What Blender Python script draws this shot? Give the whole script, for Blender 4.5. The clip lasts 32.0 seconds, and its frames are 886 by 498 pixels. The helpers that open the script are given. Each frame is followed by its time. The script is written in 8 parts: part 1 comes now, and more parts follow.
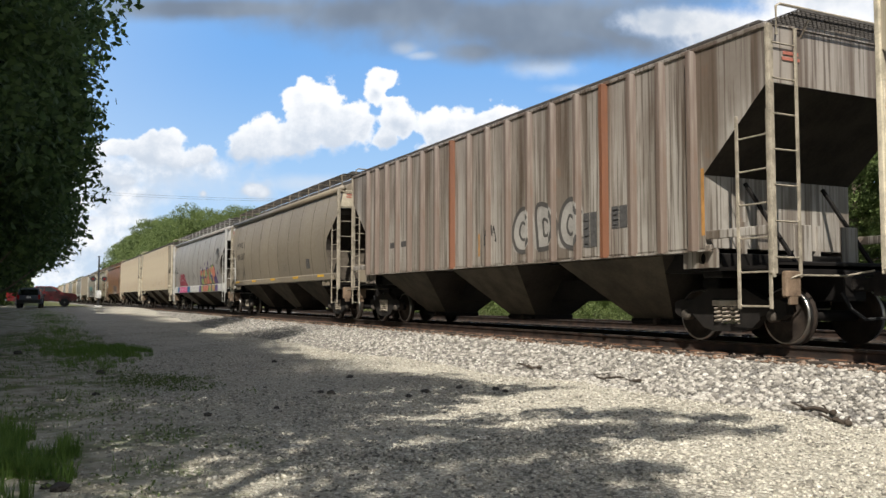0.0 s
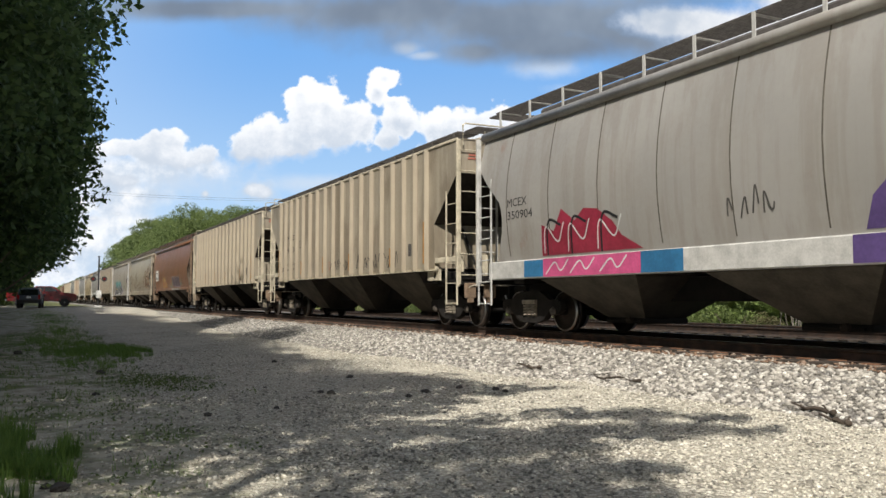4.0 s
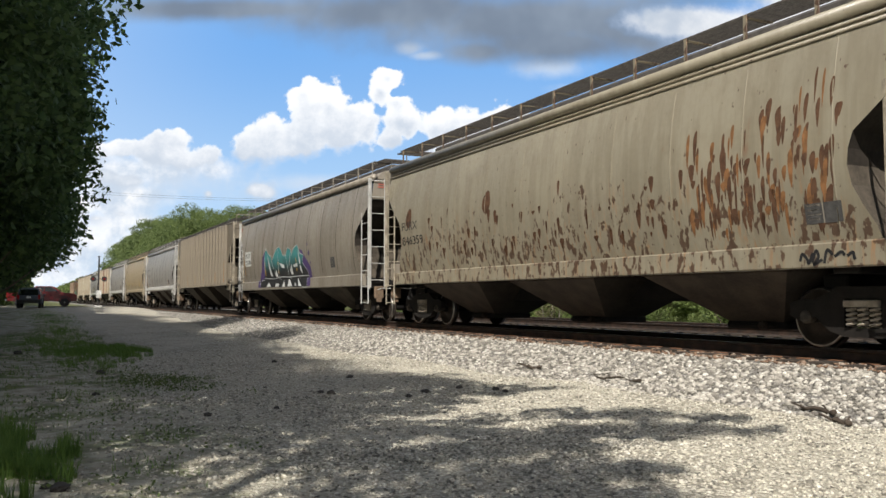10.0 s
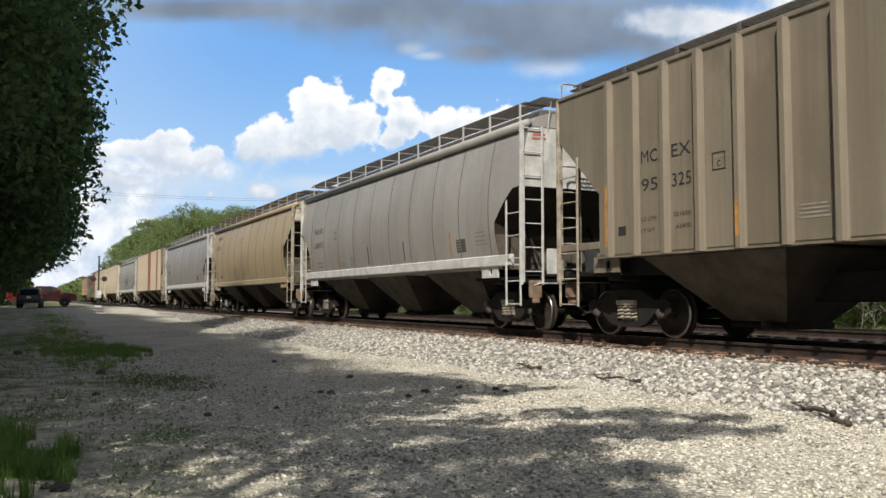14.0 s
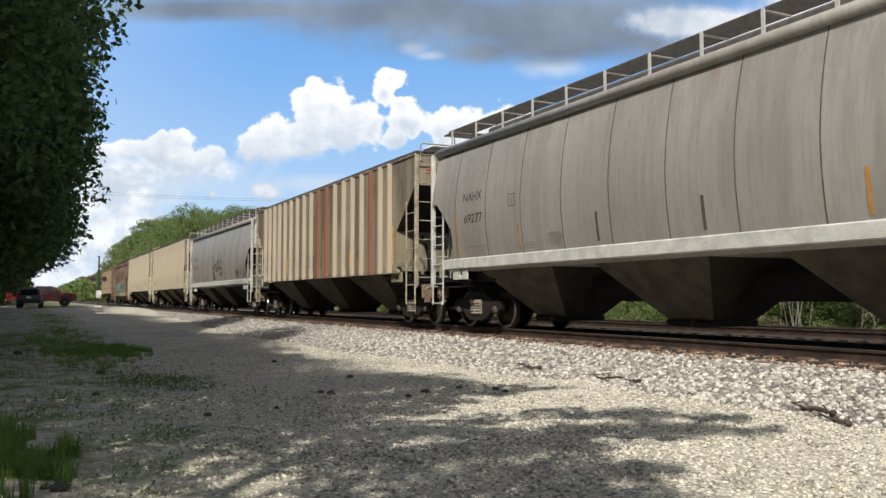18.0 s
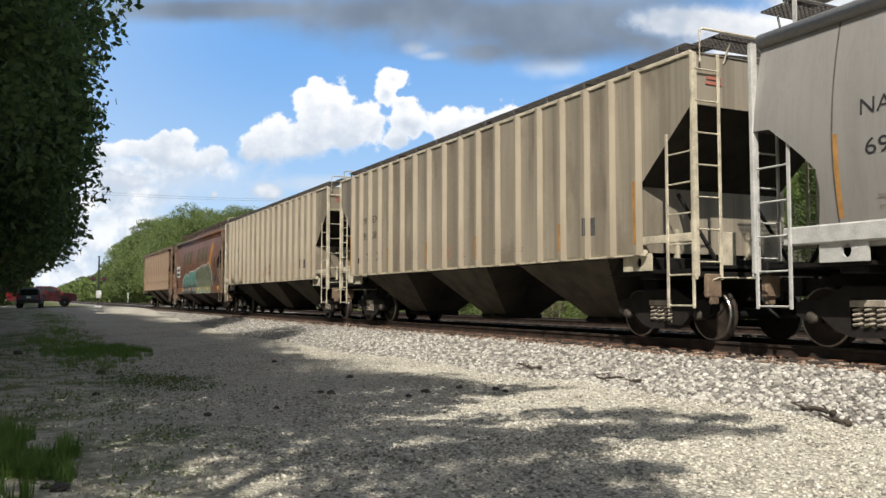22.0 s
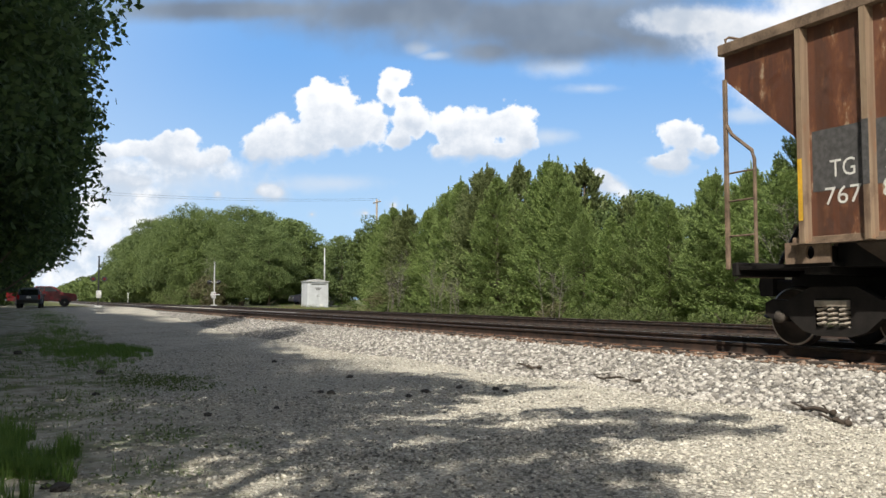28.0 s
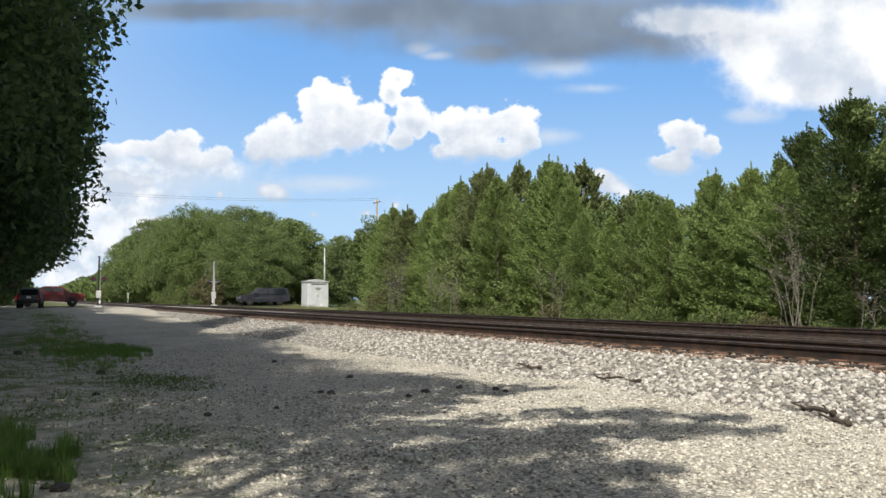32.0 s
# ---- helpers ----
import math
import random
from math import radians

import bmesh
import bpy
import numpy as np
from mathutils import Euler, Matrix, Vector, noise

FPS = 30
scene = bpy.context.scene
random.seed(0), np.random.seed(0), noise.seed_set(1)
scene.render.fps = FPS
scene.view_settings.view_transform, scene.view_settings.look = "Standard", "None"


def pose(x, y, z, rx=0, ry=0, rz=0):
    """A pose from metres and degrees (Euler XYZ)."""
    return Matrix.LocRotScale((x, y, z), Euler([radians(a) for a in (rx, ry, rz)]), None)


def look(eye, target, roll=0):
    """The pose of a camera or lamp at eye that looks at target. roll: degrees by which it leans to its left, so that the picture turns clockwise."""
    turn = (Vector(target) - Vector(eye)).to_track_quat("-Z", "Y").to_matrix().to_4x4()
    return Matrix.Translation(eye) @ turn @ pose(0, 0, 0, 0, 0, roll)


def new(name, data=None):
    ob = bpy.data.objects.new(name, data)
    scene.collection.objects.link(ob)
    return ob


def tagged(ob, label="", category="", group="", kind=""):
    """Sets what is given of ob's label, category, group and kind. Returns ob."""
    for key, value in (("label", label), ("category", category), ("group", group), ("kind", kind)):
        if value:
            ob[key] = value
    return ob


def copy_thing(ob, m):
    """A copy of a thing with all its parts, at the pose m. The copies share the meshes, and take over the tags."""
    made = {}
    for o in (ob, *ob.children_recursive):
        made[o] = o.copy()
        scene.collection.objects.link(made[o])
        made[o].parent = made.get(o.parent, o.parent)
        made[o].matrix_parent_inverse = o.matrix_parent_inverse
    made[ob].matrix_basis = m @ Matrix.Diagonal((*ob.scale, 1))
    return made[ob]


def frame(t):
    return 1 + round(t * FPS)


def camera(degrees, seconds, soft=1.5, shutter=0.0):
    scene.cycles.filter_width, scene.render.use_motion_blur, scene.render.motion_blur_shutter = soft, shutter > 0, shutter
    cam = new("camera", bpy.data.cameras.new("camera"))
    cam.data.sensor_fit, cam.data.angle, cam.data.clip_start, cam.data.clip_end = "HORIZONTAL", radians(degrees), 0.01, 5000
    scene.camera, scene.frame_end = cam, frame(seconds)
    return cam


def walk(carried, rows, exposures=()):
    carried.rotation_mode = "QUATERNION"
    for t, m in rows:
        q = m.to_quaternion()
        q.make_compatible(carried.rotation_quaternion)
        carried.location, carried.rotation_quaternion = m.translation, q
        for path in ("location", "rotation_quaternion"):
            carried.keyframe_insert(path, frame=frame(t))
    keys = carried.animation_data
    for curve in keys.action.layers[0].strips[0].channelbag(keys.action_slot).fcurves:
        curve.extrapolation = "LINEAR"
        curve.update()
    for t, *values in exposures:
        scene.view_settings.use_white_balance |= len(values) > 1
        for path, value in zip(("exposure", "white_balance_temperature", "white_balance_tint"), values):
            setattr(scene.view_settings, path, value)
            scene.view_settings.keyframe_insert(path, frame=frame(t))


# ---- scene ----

# ---- camera: on a tripod beside the track, still ----
EYE = (0.0, 0.0, 0.655)
YAW, PITCH = 26.32, 3.42
cam = camera(55.51, 32.0)
walk(cam, [(0.0, pose(*EYE, 90 + PITCH, 0, -YAW)), (32.0, pose(*EYE, 90 + PITCH, 0, -YAW))], exposures=[(0.0, 0.12), (32.0, 0.12)])

# ---- world and sun ----
SUN_AZ, SUN_EL = 38.0, 45.0     # degrees: from -y towards -x, and above the horizon
SUN_DIR = Vector((-math.sin(radians(SUN_AZ)) * math.cos(radians(SUN_EL)), -math.cos(radians(SUN_AZ)) * math.cos(radians(SUN_EL)), math.sin(radians(SUN_EL))))
world = bpy.data.worlds.new("sky")
scene.world = world
world.use_nodes = True
wn, wl = world.node_tree.nodes, world.node_tree.links
sky = wn.new("ShaderNodeTexSky")
sky.sky_type = "NISHITA"
sky.sun_disc = False
sky.sun_elevation = radians(SUN_EL)
sky.sun_rotation = radians(180 + SUN_AZ)
sky.air_density, sky.dust_density, sky.ozone_density = 1.0, 0.6, 1.6
# a third of the sky all round is broken white cloud
blue_part, cloud_part, mixed = wn["Background"], wn.new("ShaderNodeBackground"), wn.new("ShaderNodeMixShader")
wl.new(sky.outputs[0], blue_part.inputs[0])
blue_part.inputs[1].default_value = 0.075
cloud_part.inputs[0].default_value, cloud_part.inputs[1].default_value = (0.99, 0.97, 0.94, 1), 0.66
where, spread, cover = wn.new("ShaderNodeTexCoord"), wn.new("ShaderNodeTexNoise"), wn.new("ShaderNodeMapRange")
spread.inputs["Scale"].default_value, spread.inputs["Detail"].default_value = 2.6, 6
cover.inputs[1].default_value, cover.inputs[2].default_value = 0.46, 0.62
wl.new(where.outputs["Generated"], spread.inputs["Vector"])
wl.new(spread.outputs["Fac"], cover.inputs[0])
wl.new(cover.outputs[0], mixed.inputs[0])
wl.new(blue_part.outputs[0], mixed.inputs[1])
wl.new(cloud_part.outputs[0], mixed.inputs[2])
wl.new(mixed.outputs[0], wn["World Output"].inputs[0])
sun = new("sun", bpy.data.lights.new("sun", "SUN"))
sun.data.energy, sun.data.angle, sun.data.color = 5.3, radians(0.53), (1.0, 0.95, 0.86)
sun.matrix_world = look(SUN_DIR * 100, (0, 0, 0))


# ---- material tools ----
class Mat:
    """A node material with short calls for the usual nodes."""

    def __init__(self, name, rough=0.8, metal=0.0):
        self.m = bpy.data.materials.new(name)
        self.m.use_nodes = True
        self.n, self.l = self.m.node_tree.nodes, self.m.node_tree.links
        self.b = self.n["Principled BSDF"]
        self.b.inputs["Roughness"].default_value = rough
        self.b.inputs["Metallic"].default_value = metal
        self.b.inputs["Specular IOR Level"].default_value = 0.35

    def put(self, socket, value):
        if isinstance(value, bpy.types.NodeSocket):
            self.l.new(value, socket)
        elif isinstance(value, (tuple, list)) and len(value) == 3 and socket.type == "RGBA":
            socket.default_value = (*value, 1)
        else:
            socket.default_value = value

    def coords(self, scale=(1, 1, 1), kind="Object", shift=(0, 0, 0)):
        t, mp = self.n.new("ShaderNodeTexCoord"), self.n.new("ShaderNodeMapping")
        self.l.new(t.outputs[kind], mp.inputs[0])
        mp.inputs["Scale"].default_value = scale
        mp.inputs["Location"].default_value = shift
        return mp.outputs[0]

    def noise(self, scale, detail=4, rough=0.55, vec=None, dist=0.0):
        t = self.n.new("ShaderNodeTexNoise")
        t.inputs["Scale"].default_value, t.inputs["Detail"].default_value = scale, detail
        t.inputs["Roughness"].default_value, t.inputs["Distortion"].default_value = rough, dist
        self.l.new(vec if vec is not None else self.coords(), t.inputs["Vector"])
        return t.outputs["Fac"]

    def voronoi(self, scale, vec=None, out="Distance", feature="F1"):
        t = self.n.new("ShaderNodeTexVoronoi")
        t.feature = feature
        t.inputs["Scale"].default_value = scale
        self.l.new(vec if vec is not None else self.coords(), t.inputs["Vector"])
        return t.outputs[out]

    def ramp(self, fac, a, b, lo=0.0, hi=1.0):
        t = self.n.new("ShaderNodeMapRange")
        t.interpolation_type = "SMOOTHSTEP"
        for i, v in enumerate((fac, a, b, lo, hi)):
            self.put(t.inputs[i], v)
        return t.outputs[0]

    def math(self, op, a, b=0.0, c=0.0):
        t = self.n.new("ShaderNodeMath")
        t.operation = op
        for i, v in enumerate((a, b, c)):
            self.put(t.inputs[i], v)
        return t.outputs[0]

    def mix(self, fac, a, b, how="MIX"):
        t = self.n.new("ShaderNodeMix")
        t.data_type, t.blend_type = "RGBA", how
        self.put(t.inputs[0], fac)
        self.put(t.inputs[6], a)
        self.put(t.inputs[7], b)
        return t.outputs[2]

    def xyz(self, vec):
        t = self.n.new("ShaderNodeSeparateXYZ")
        self.l.new(vec, t.inputs[0])
        return t.outputs

    def random(self):
        return self.n.new("ShaderNodeObjectInfo").outputs["Random"]

    def island(self):
        return self.n.new("ShaderNodeNewGeometry").outputs["Random Per Island"]

    def color(self, c):
        self.put(self.b.inputs["Base Color"], c)

    def bump(self, height, strength=0.3, distance=0.01):
        t = self.n.new("ShaderNodeBump")
        t.inputs["Strength"].default_value, t.inputs["Distance"].default_value = strength, distance
        self.put(t.inputs["Height"], height)
        self.l.new(t.outputs[0], self.b.inputs["Normal"])


def simple(name, col, rough=0.7, metal=0.0, var=0.35, scale=3.0, bump=0.0):
    """A plain surface with uneven tone at two scales."""
    k = Mat(name, rough, metal)
    a = k.noise(scale, 5)
    b = k.noise(scale * 9, 3)
    dark = tuple(c * (1 - var) for c in col)
    lite = tuple(min(1, c * (1 + var * 0.5)) for c in col)
    k.color(k.mix(k.ramp(k.math("ADD", k.math("MULTIPLY", a, 0.7), k.math("MULTIPLY", b, 0.3)), 0.3, 0.7), dark, lite))
    if bump:
        k.bump(b, bump)
    return k.m


# ---- mesh tools ----
class Build:
    """Collects vertices and faces of one mesh."""

    def __init__(self):
        self.v, self.f = [], []

    def add(self, verts, faces):
        n = len(self.v)
        self.v += [tuple(p) for p in verts]
        self.f += [tuple(i + n for i in q) for q in faces]
        return self

    def box(self, c, s, bev=0.0, turn=None):
        """A box about c with sizes s and chamfered upright and level edges where bev is given."""
        hx, hy, hz = (k / 2 for k in s)
        b = min(bev, hx * 0.49, hy * 0.49, hz * 0.49)
        if b <= 0:
            pts = [(x, y, z) for z in (-hz, hz) for x, y in ((-hx, -hy), (hx, -hy), (hx, hy), (-hx, hy))]
            fc = [(3, 2, 1, 0), (4, 5, 6, 7), (0, 1, 5, 4), (1, 2, 6, 5), (2, 3, 7, 6), (3, 0, 4, 7)]
        else:
            def ring(x, y, z, q):
                return [(-x + q, -y, z), (x - q, -y, z), (x, -y + q, z), (x, y - q, z), (x - q, y, z), (-x + q, y, z), (-x, y - q, z), (-x, -y + q, z)]
            pts = ring(hx - b, hy - b, -hz, b * 0.3) + ring(hx, hy, -hz + b, b) + ring(hx, hy, hz - b, b) + ring(hx - b, hy - b, hz, b * 0.3)
            fc = [tuple(range(7, -1, -1)), tuple(range(24, 32))]
            for r in range(3):
                for i in range(8):
                    j = (i + 1) % 8
                    fc.append((r * 8 + i, r * 8 + j, r * 8 + 8 + j, r * 8 + 8 + i))
        m = turn if turn is not None else None
        out = []
        for p in pts:
            q = m @ Vector(p) if m is not None else p
            out.append((q[0] + c[0], q[1] + c[1], q[2] + c[2]))
        return self.add(out, fc)

    def tube(self, path, r, n=6, closed=False, r2=None, squash=None):
        """A tube along the path; r to r2 tapers it."""
        path = [Vector(p) for p in path]
        rings, up = [], Vector((0, 0, 1))
        m = len(path)
        for i, p in enumerate(path):
            a, b = path[(i - 1) % m if closed else max(i - 1, 0)], path[(i + 1) % m if closed else min(i + 1, m - 1)]
            d = (b - a).normalized() if (b - a).length > 1e-9 else Vector((1, 0, 0))
            side = d.cross(up)
            if side.length < 0.05:
                side = d.cross(Vector((0, 1, 0)))
            side.normalize()
            top = side.cross(d)
            rr = r if r2 is None else r + (r2 - r) * i / max(1, m - 1)
            rings.append([p + (side * math.cos(2 * math.pi * k / n) + top * math.sin(2 * math.pi * k / n)) * rr for k in range(n)])
        verts = [q for ring in rings for q in ring]
        faces = []
        for i in range(m if closed else m - 1):
            for k in range(n):
                j, kk = (i + 1) % m, (k + 1) % n
                faces.append((i * n + k, i * n + kk, j * n + kk, j * n + k))
        if not closed:
            faces += [tuple(range(n - 1, -1, -1)), tuple((m - 1) * n + k for k in range(n))]
        return self.add(verts, faces)

    def lathe(self, c, profile, axis="y", n=20):
        """Turns a profile of (along, radius) about an axis through c."""
        verts, faces = [], []
        for a, r in profile:
            for k in range(n):
                p, q = r * math.cos(2 * math.pi * k / n), r * math.sin(2 * math.pi * k / n)
                o = {"y": (p, a, q), "x": (a, p, q), "z": (p, q, a)}[axis]
                verts.append((o[0] + c[0], o[1] + c[1], o[2] + c[2]))
        for i in range(len(profile) - 1):
            for k in range(n):
                kk = (k + 1) % n
                faces.append((i * n + k, i * n + kk, (i + 1) * n + kk, (i + 1) * n + k))
        faces += [tuple(range(n - 1, -1, -1)), tuple((len(profile) - 1) * n + k for k in range(n))]
        return self.add(verts, faces)

    def prism(self, outline, y0, y1):
        """An outline of (x, z) given thickness from y0 to y1."""
        n = len(outline)
        verts = [(x, y0, z) for x, z in outline] + [(x, y1, z) for x, z in outline]
        faces = [tuple(range(n)), tuple(range(2 * n - 1, n - 1, -1))]
        faces += [(i, (i + 1) % n, n + (i + 1) % n, n + i)[::-1] for i in range(n)]
        return self.add(verts, faces)

    def mesh(self, name, material, smooth=False):
        me = bpy.data.meshes.new(name)
        me.from_pydata(self.v, [], self.f)
        if material is not None:
            me.materials.append(material)
        if smooth:
            me.polygons.foreach_set("use_smooth", [True] * len(me.polygons))
        me.update()
        return me


def fix_normals(me):
    bm = bmesh.new()
    bm.from_mesh(me)
    bmesh.ops.recalc_face_normals(bm, faces=bm.faces)
    bm.to_mesh(me)
    bm.free()
    return me


def part(name, build, material, parent=None, label="", smooth=False, at=None):
    """Links a build (or a mesh) as one object, under a thing or a part where given."""
    me = build.mesh(name, material, smooth) if isinstance(build, Build) else build
    if isinstance(build, Build):
        fix_normals(me)
    ob = new(name, me)
    if parent is not None:
        ob.parent = parent
    if at is not None:
        ob.matrix_basis = at
    if label:
        tagged(ob, label)
    return ob


def thing(name, m, label, category, group=""):
    ob = new(name)
    ob.empty_display_size = 0.3
    ob.matrix_basis = m
    return tagged(ob, label, category, group)


def many(name, verts, faces_per, copies, material, smooth=False):
    """One mesh out of many placed copies of a small shape: verts (n,3), faces (m,3 or 4), copies (k,n,3)."""
    k, n = copies.shape[0], copies.shape[1]
    fc = np.asarray(faces_per)
    allf = (fc[None, :, :] + (np.arange(k) * n)[:, None, None]).reshape(-1, fc.shape[1])
    me = bpy.data.meshes.new(name)
    me.vertices.add(k * n)
    me.vertices.foreach_set("co", copies.reshape(-1).astype(np.float32))
    w = fc.shape[1]
    me.loops.add(allf.size)
    me.loops.foreach_set("vertex_index", allf.reshape(-1).astype(np.int32))
    me.polygons.add(len(allf))
    me.polygons.foreach_set("loop_start", (np.arange(len(allf)) * w).astype(np.int32))
    if smooth:
        me.polygons.foreach_set("use_smooth", np.ones(len(allf), dtype=bool))
    me.materials.append(material)
    me.update(calc_edges=True)
    return me


def spins(rng, k):
    """k random turns as matrices (k,3,3)."""
    q = rng.normal(size=(k, 4))
    q /= np.linalg.norm(q, axis=1)[:, None]
    w, x, y, z = q.T
    return np.stack([np.stack([1 - 2 * (y * y + z * z), 2 * (x * y - z * w), 2 * (x * z + y * w)], -1),
                     np.stack([2 * (x * y + z * w), 1 - 2 * (x * x + z * z), 2 * (y * z - x * w)], -1),
                     np.stack([2 * (x * z - y * w), 2 * (y * z + x * w), 1 - 2 * (x * x + y * y)], -1)], 1)


# ---- lettering outlines, one cap high, in the built-in face ----
WORDS = {}
for text in ("200000", "203000", "208", "221600", "222500", "222600", "225500", "325", "343", "350788", "350904", "381", "392", "398", "46", "481387", "508606", "6", "60000", "60500", "63400", "63500", "66155", "69073", "69075", "69277", "767", "82", "846359", "95", "C", "CAPY", "CX", "DO NOT HAMMER ON CAR", "EX", "FURX", "LD LMT", "LT WT", "MC", "MW", "MCEX", "MWCX", "NAHX", "TG", "WARNING", "X"):
    cu = bpy.data.curves.new("word", "FONT")
    cu.body, cu.size, cu.resolution_u = text, 1 / 0.70, 3
    tmp = new("word", cu)
    me = bpy.data.meshes.new_from_object(tmp.evaluated_get(bpy.context.evaluated_depsgraph_get()))
    WORDS[text] = ([(v.co.x, v.co.y) for v in me.vertices], [tuple(p.vertices) for p in me.polygons])
    bpy.data.objects.remove(tmp)
    bpy.data.curves.remove(cu)
    bpy.data.meshes.remove(me)


# ---- sky: the clouds, a far backdrop that drifts ----
def cloud_material():
    k = Mat("cloud_light")
    k.n.remove(k.b)
    x, y, z = k.xyz(k.coords())
    u, v = k.math("DIVIDE", x, y), k.math("DIVIDE", z, y)
    comb = k.n.new("ShaderNodeCombineXYZ")
    k.put(comb.inputs[0], u), k.put(comb.inputs[1], v)
    uv = comb.outputs[0]
    big = k.math("SUBTRACT", k.noise(13, 8, 0.55, uv), 0.5)
    fine = k.math("SUBTRACT", k.noise(42, 5, 0.6, uv), 0.5)
    cells = k.voronoi(36, uv)
    knobs = k.voronoi(85, uv)
    rag = k.math("ADD", k.math("ADD", k.math("MULTIPLY", big, 1.25), k.math("MULTIPLY", fine, 0.9)), k.math("ADD", k.math("MULTIPLY", cells, -0.42), k.math("MULTIPLY", knobs, -0.20)))
    rag = k.math("ADD", rag, 0.14)
    calm = k.math("ADD", k.math("MULTIPLY", big, 1.1), k.math("MULTIPLY", fine, 0.5))

    def field(blobs):
        """The height of a bank of round heads over their edge, and how far below its middle a point lies."""
        best, low = None, None
        for cu, cv, ru, rv in blobs:
            ru, rv = ru * swell, rv * swell
            a = k.math("DIVIDE", k.math("SUBTRACT", u, cu), ru)
            b = k.math("DIVIDE", k.math("SUBTRACT", v, cv), rv)
            d = k.math("SUBTRACT", 1.0, k.math("SQRT", k.math("ADD", k.math("MULTIPLY", a, a), k.math("MULTIPLY", b, b))))
            best = d if best is None else k.math("SMOOTH_MAX", best, d, 0.22)
            low = b if low is None else k.math("ADD", low, k.math("MULTIPLY", k.math("MAXIMUM", d, 0.0), k.math("SUBTRACT", b, low)))
        return best, low

    swell = 1.5
    heaps = [(-0.2201, 0.1812, 0.0282, 0.0201), (-0.1966, 0.1963, 0.0282, 0.0242), (-0.1596, 0.2319, 0.0228, 0.0295), (-0.1324, 0.2237, 0.0282, 0.0282), (-0.1018, 0.2134, 0.0302, 0.0242), (-0.1390, 0.1963, 0.0470, 0.0215), (-0.1795, 0.1798, 0.0403, 0.0148), (-0.0626, 0.2650, 0.0181, 0.0134), (-0.0700, 0.2478, 0.0134, 0.0148), (-0.0496, 0.2361, 0.0134, 0.0087), (-0.0441, 0.2134, 0.0201, 0.0228), (-0.0563, 0.1928, 0.0148, 0.0121), (0.0034, 0.2031, 0.0255, 0.0242), (0.0339, 0.1963, 0.0403, 0.0282), (0.0746, 0.2065, 0.0282, 0.0242), (0.0929, 0.1963, 0.0161, 0.0175), (0.0169, 0.1792, 0.0403, 0.0148), (0.0508, 0.1792, 0.0403, 0.0121)]
    heaps_low = [(-0.3184, 0.1860, 0.0228, 0.0175), (-0.3488, 0.1792, 0.0268, 0.0134), (-0.3792, 0.1792, 0.0302, 0.0121), (-0.4096, 0.1744, 0.0268, 0.0134), (-0.3282, 0.1689, 0.0336, 0.0114), (-0.2775, 0.1689, 0.0201, 0.0161), (-0.2977, 0.1614, 0.0268, 0.0121), (-0.3682, 0.1383, 0.0336, 0.0101), (-0.4021, 0.1451, 0.0268, 0.0114), (-0.2194, 0.1294, 0.0215, 0.0148), (-0.2059, 0.1247, 0.0168, 0.0094), (-0.4077, 0.0955, 0.0268, 0.0094), (-0.4406, 0.0672, 0.0336, 0.0148), (-0.3775, 0.1010, 0.0201, 0.0094), (-0.4480, 0.0908, 0.0268, 0.0134)]
    small = [(-0.2747, 0.1247, 0.0081, 0.0074), (-0.1618, 0.1010, 0.0074, 0.0060), (-0.0977, 0.1023, 0.0168, 0.0081), (-0.0641, 0.1111, 0.0148, 0.0121), (-0.1749, 0.0705, 0.0175, 0.0107), (0.1925, 0.1349, 0.0282, 0.0175), (0.1791, 0.1451, 0.0148, 0.0107), (0.2093, 0.1247, 0.0168, 0.0107), (0.2880, 0.1908, 0.0282, 0.0215), (0.2780, 0.2017, 0.0188, 0.0134), (0.2672, 0.1607, 0.0282, 0.0134), (0.3095, 0.1812, 0.0175, 0.0148), (0.2550, 0.1621, 0.0148, 0.0094)]
    veil = [(0.1220, 0.1949, 0.0268, 0.0074), (-0.1385, 0.1383, 0.0470, 0.0081), (-0.3813, 0.1213, 0.0805, 0.0268), (-0.4341, 0.0739, 0.0805, 0.0403), (-0.3142, 0.1417, 0.0738, 0.0201), (0.1396, 0.2788, 0.0403, 0.0094), (0.1734, 0.2533, 0.0268, 0.0054), (0.3632, 0.2203, 0.0268, 0.0067), (-0.0341, 0.3030, 0.0134, 0.0060), (-0.0157, 0.2940, 0.0134, 0.0040)]
    dark = [(0.1114, 0.3356, 0.2215, 0.0336), (-0.0564, 0.3477, 0.1745, 0.0268), (0.1450, 0.3087, 0.1208, 0.0215), (0.2456, 0.3255, 0.1342, 0.0302), (-0.2577, 0.3503, 0.1678, 0.0134), (0.0510, 0.2987, 0.0403, 0.0148), (0.0000, 0.3960, 0.6040, 0.0403)]
    bright = [(0.4470, 0.2886, 0.0872, 0.0416), (0.3799, 0.3154, 0.0671, 0.0302), (0.4940, 0.3289, 0.0940, 0.0537), (0.4268, 0.2550, 0.0604, 0.0215), (0.3664, 0.2819, 0.0336, 0.0215), (0.3128, 0.3356, 0.0671, 0.0148), (0.5007, 0.2752, 0.0537, 0.0336)]
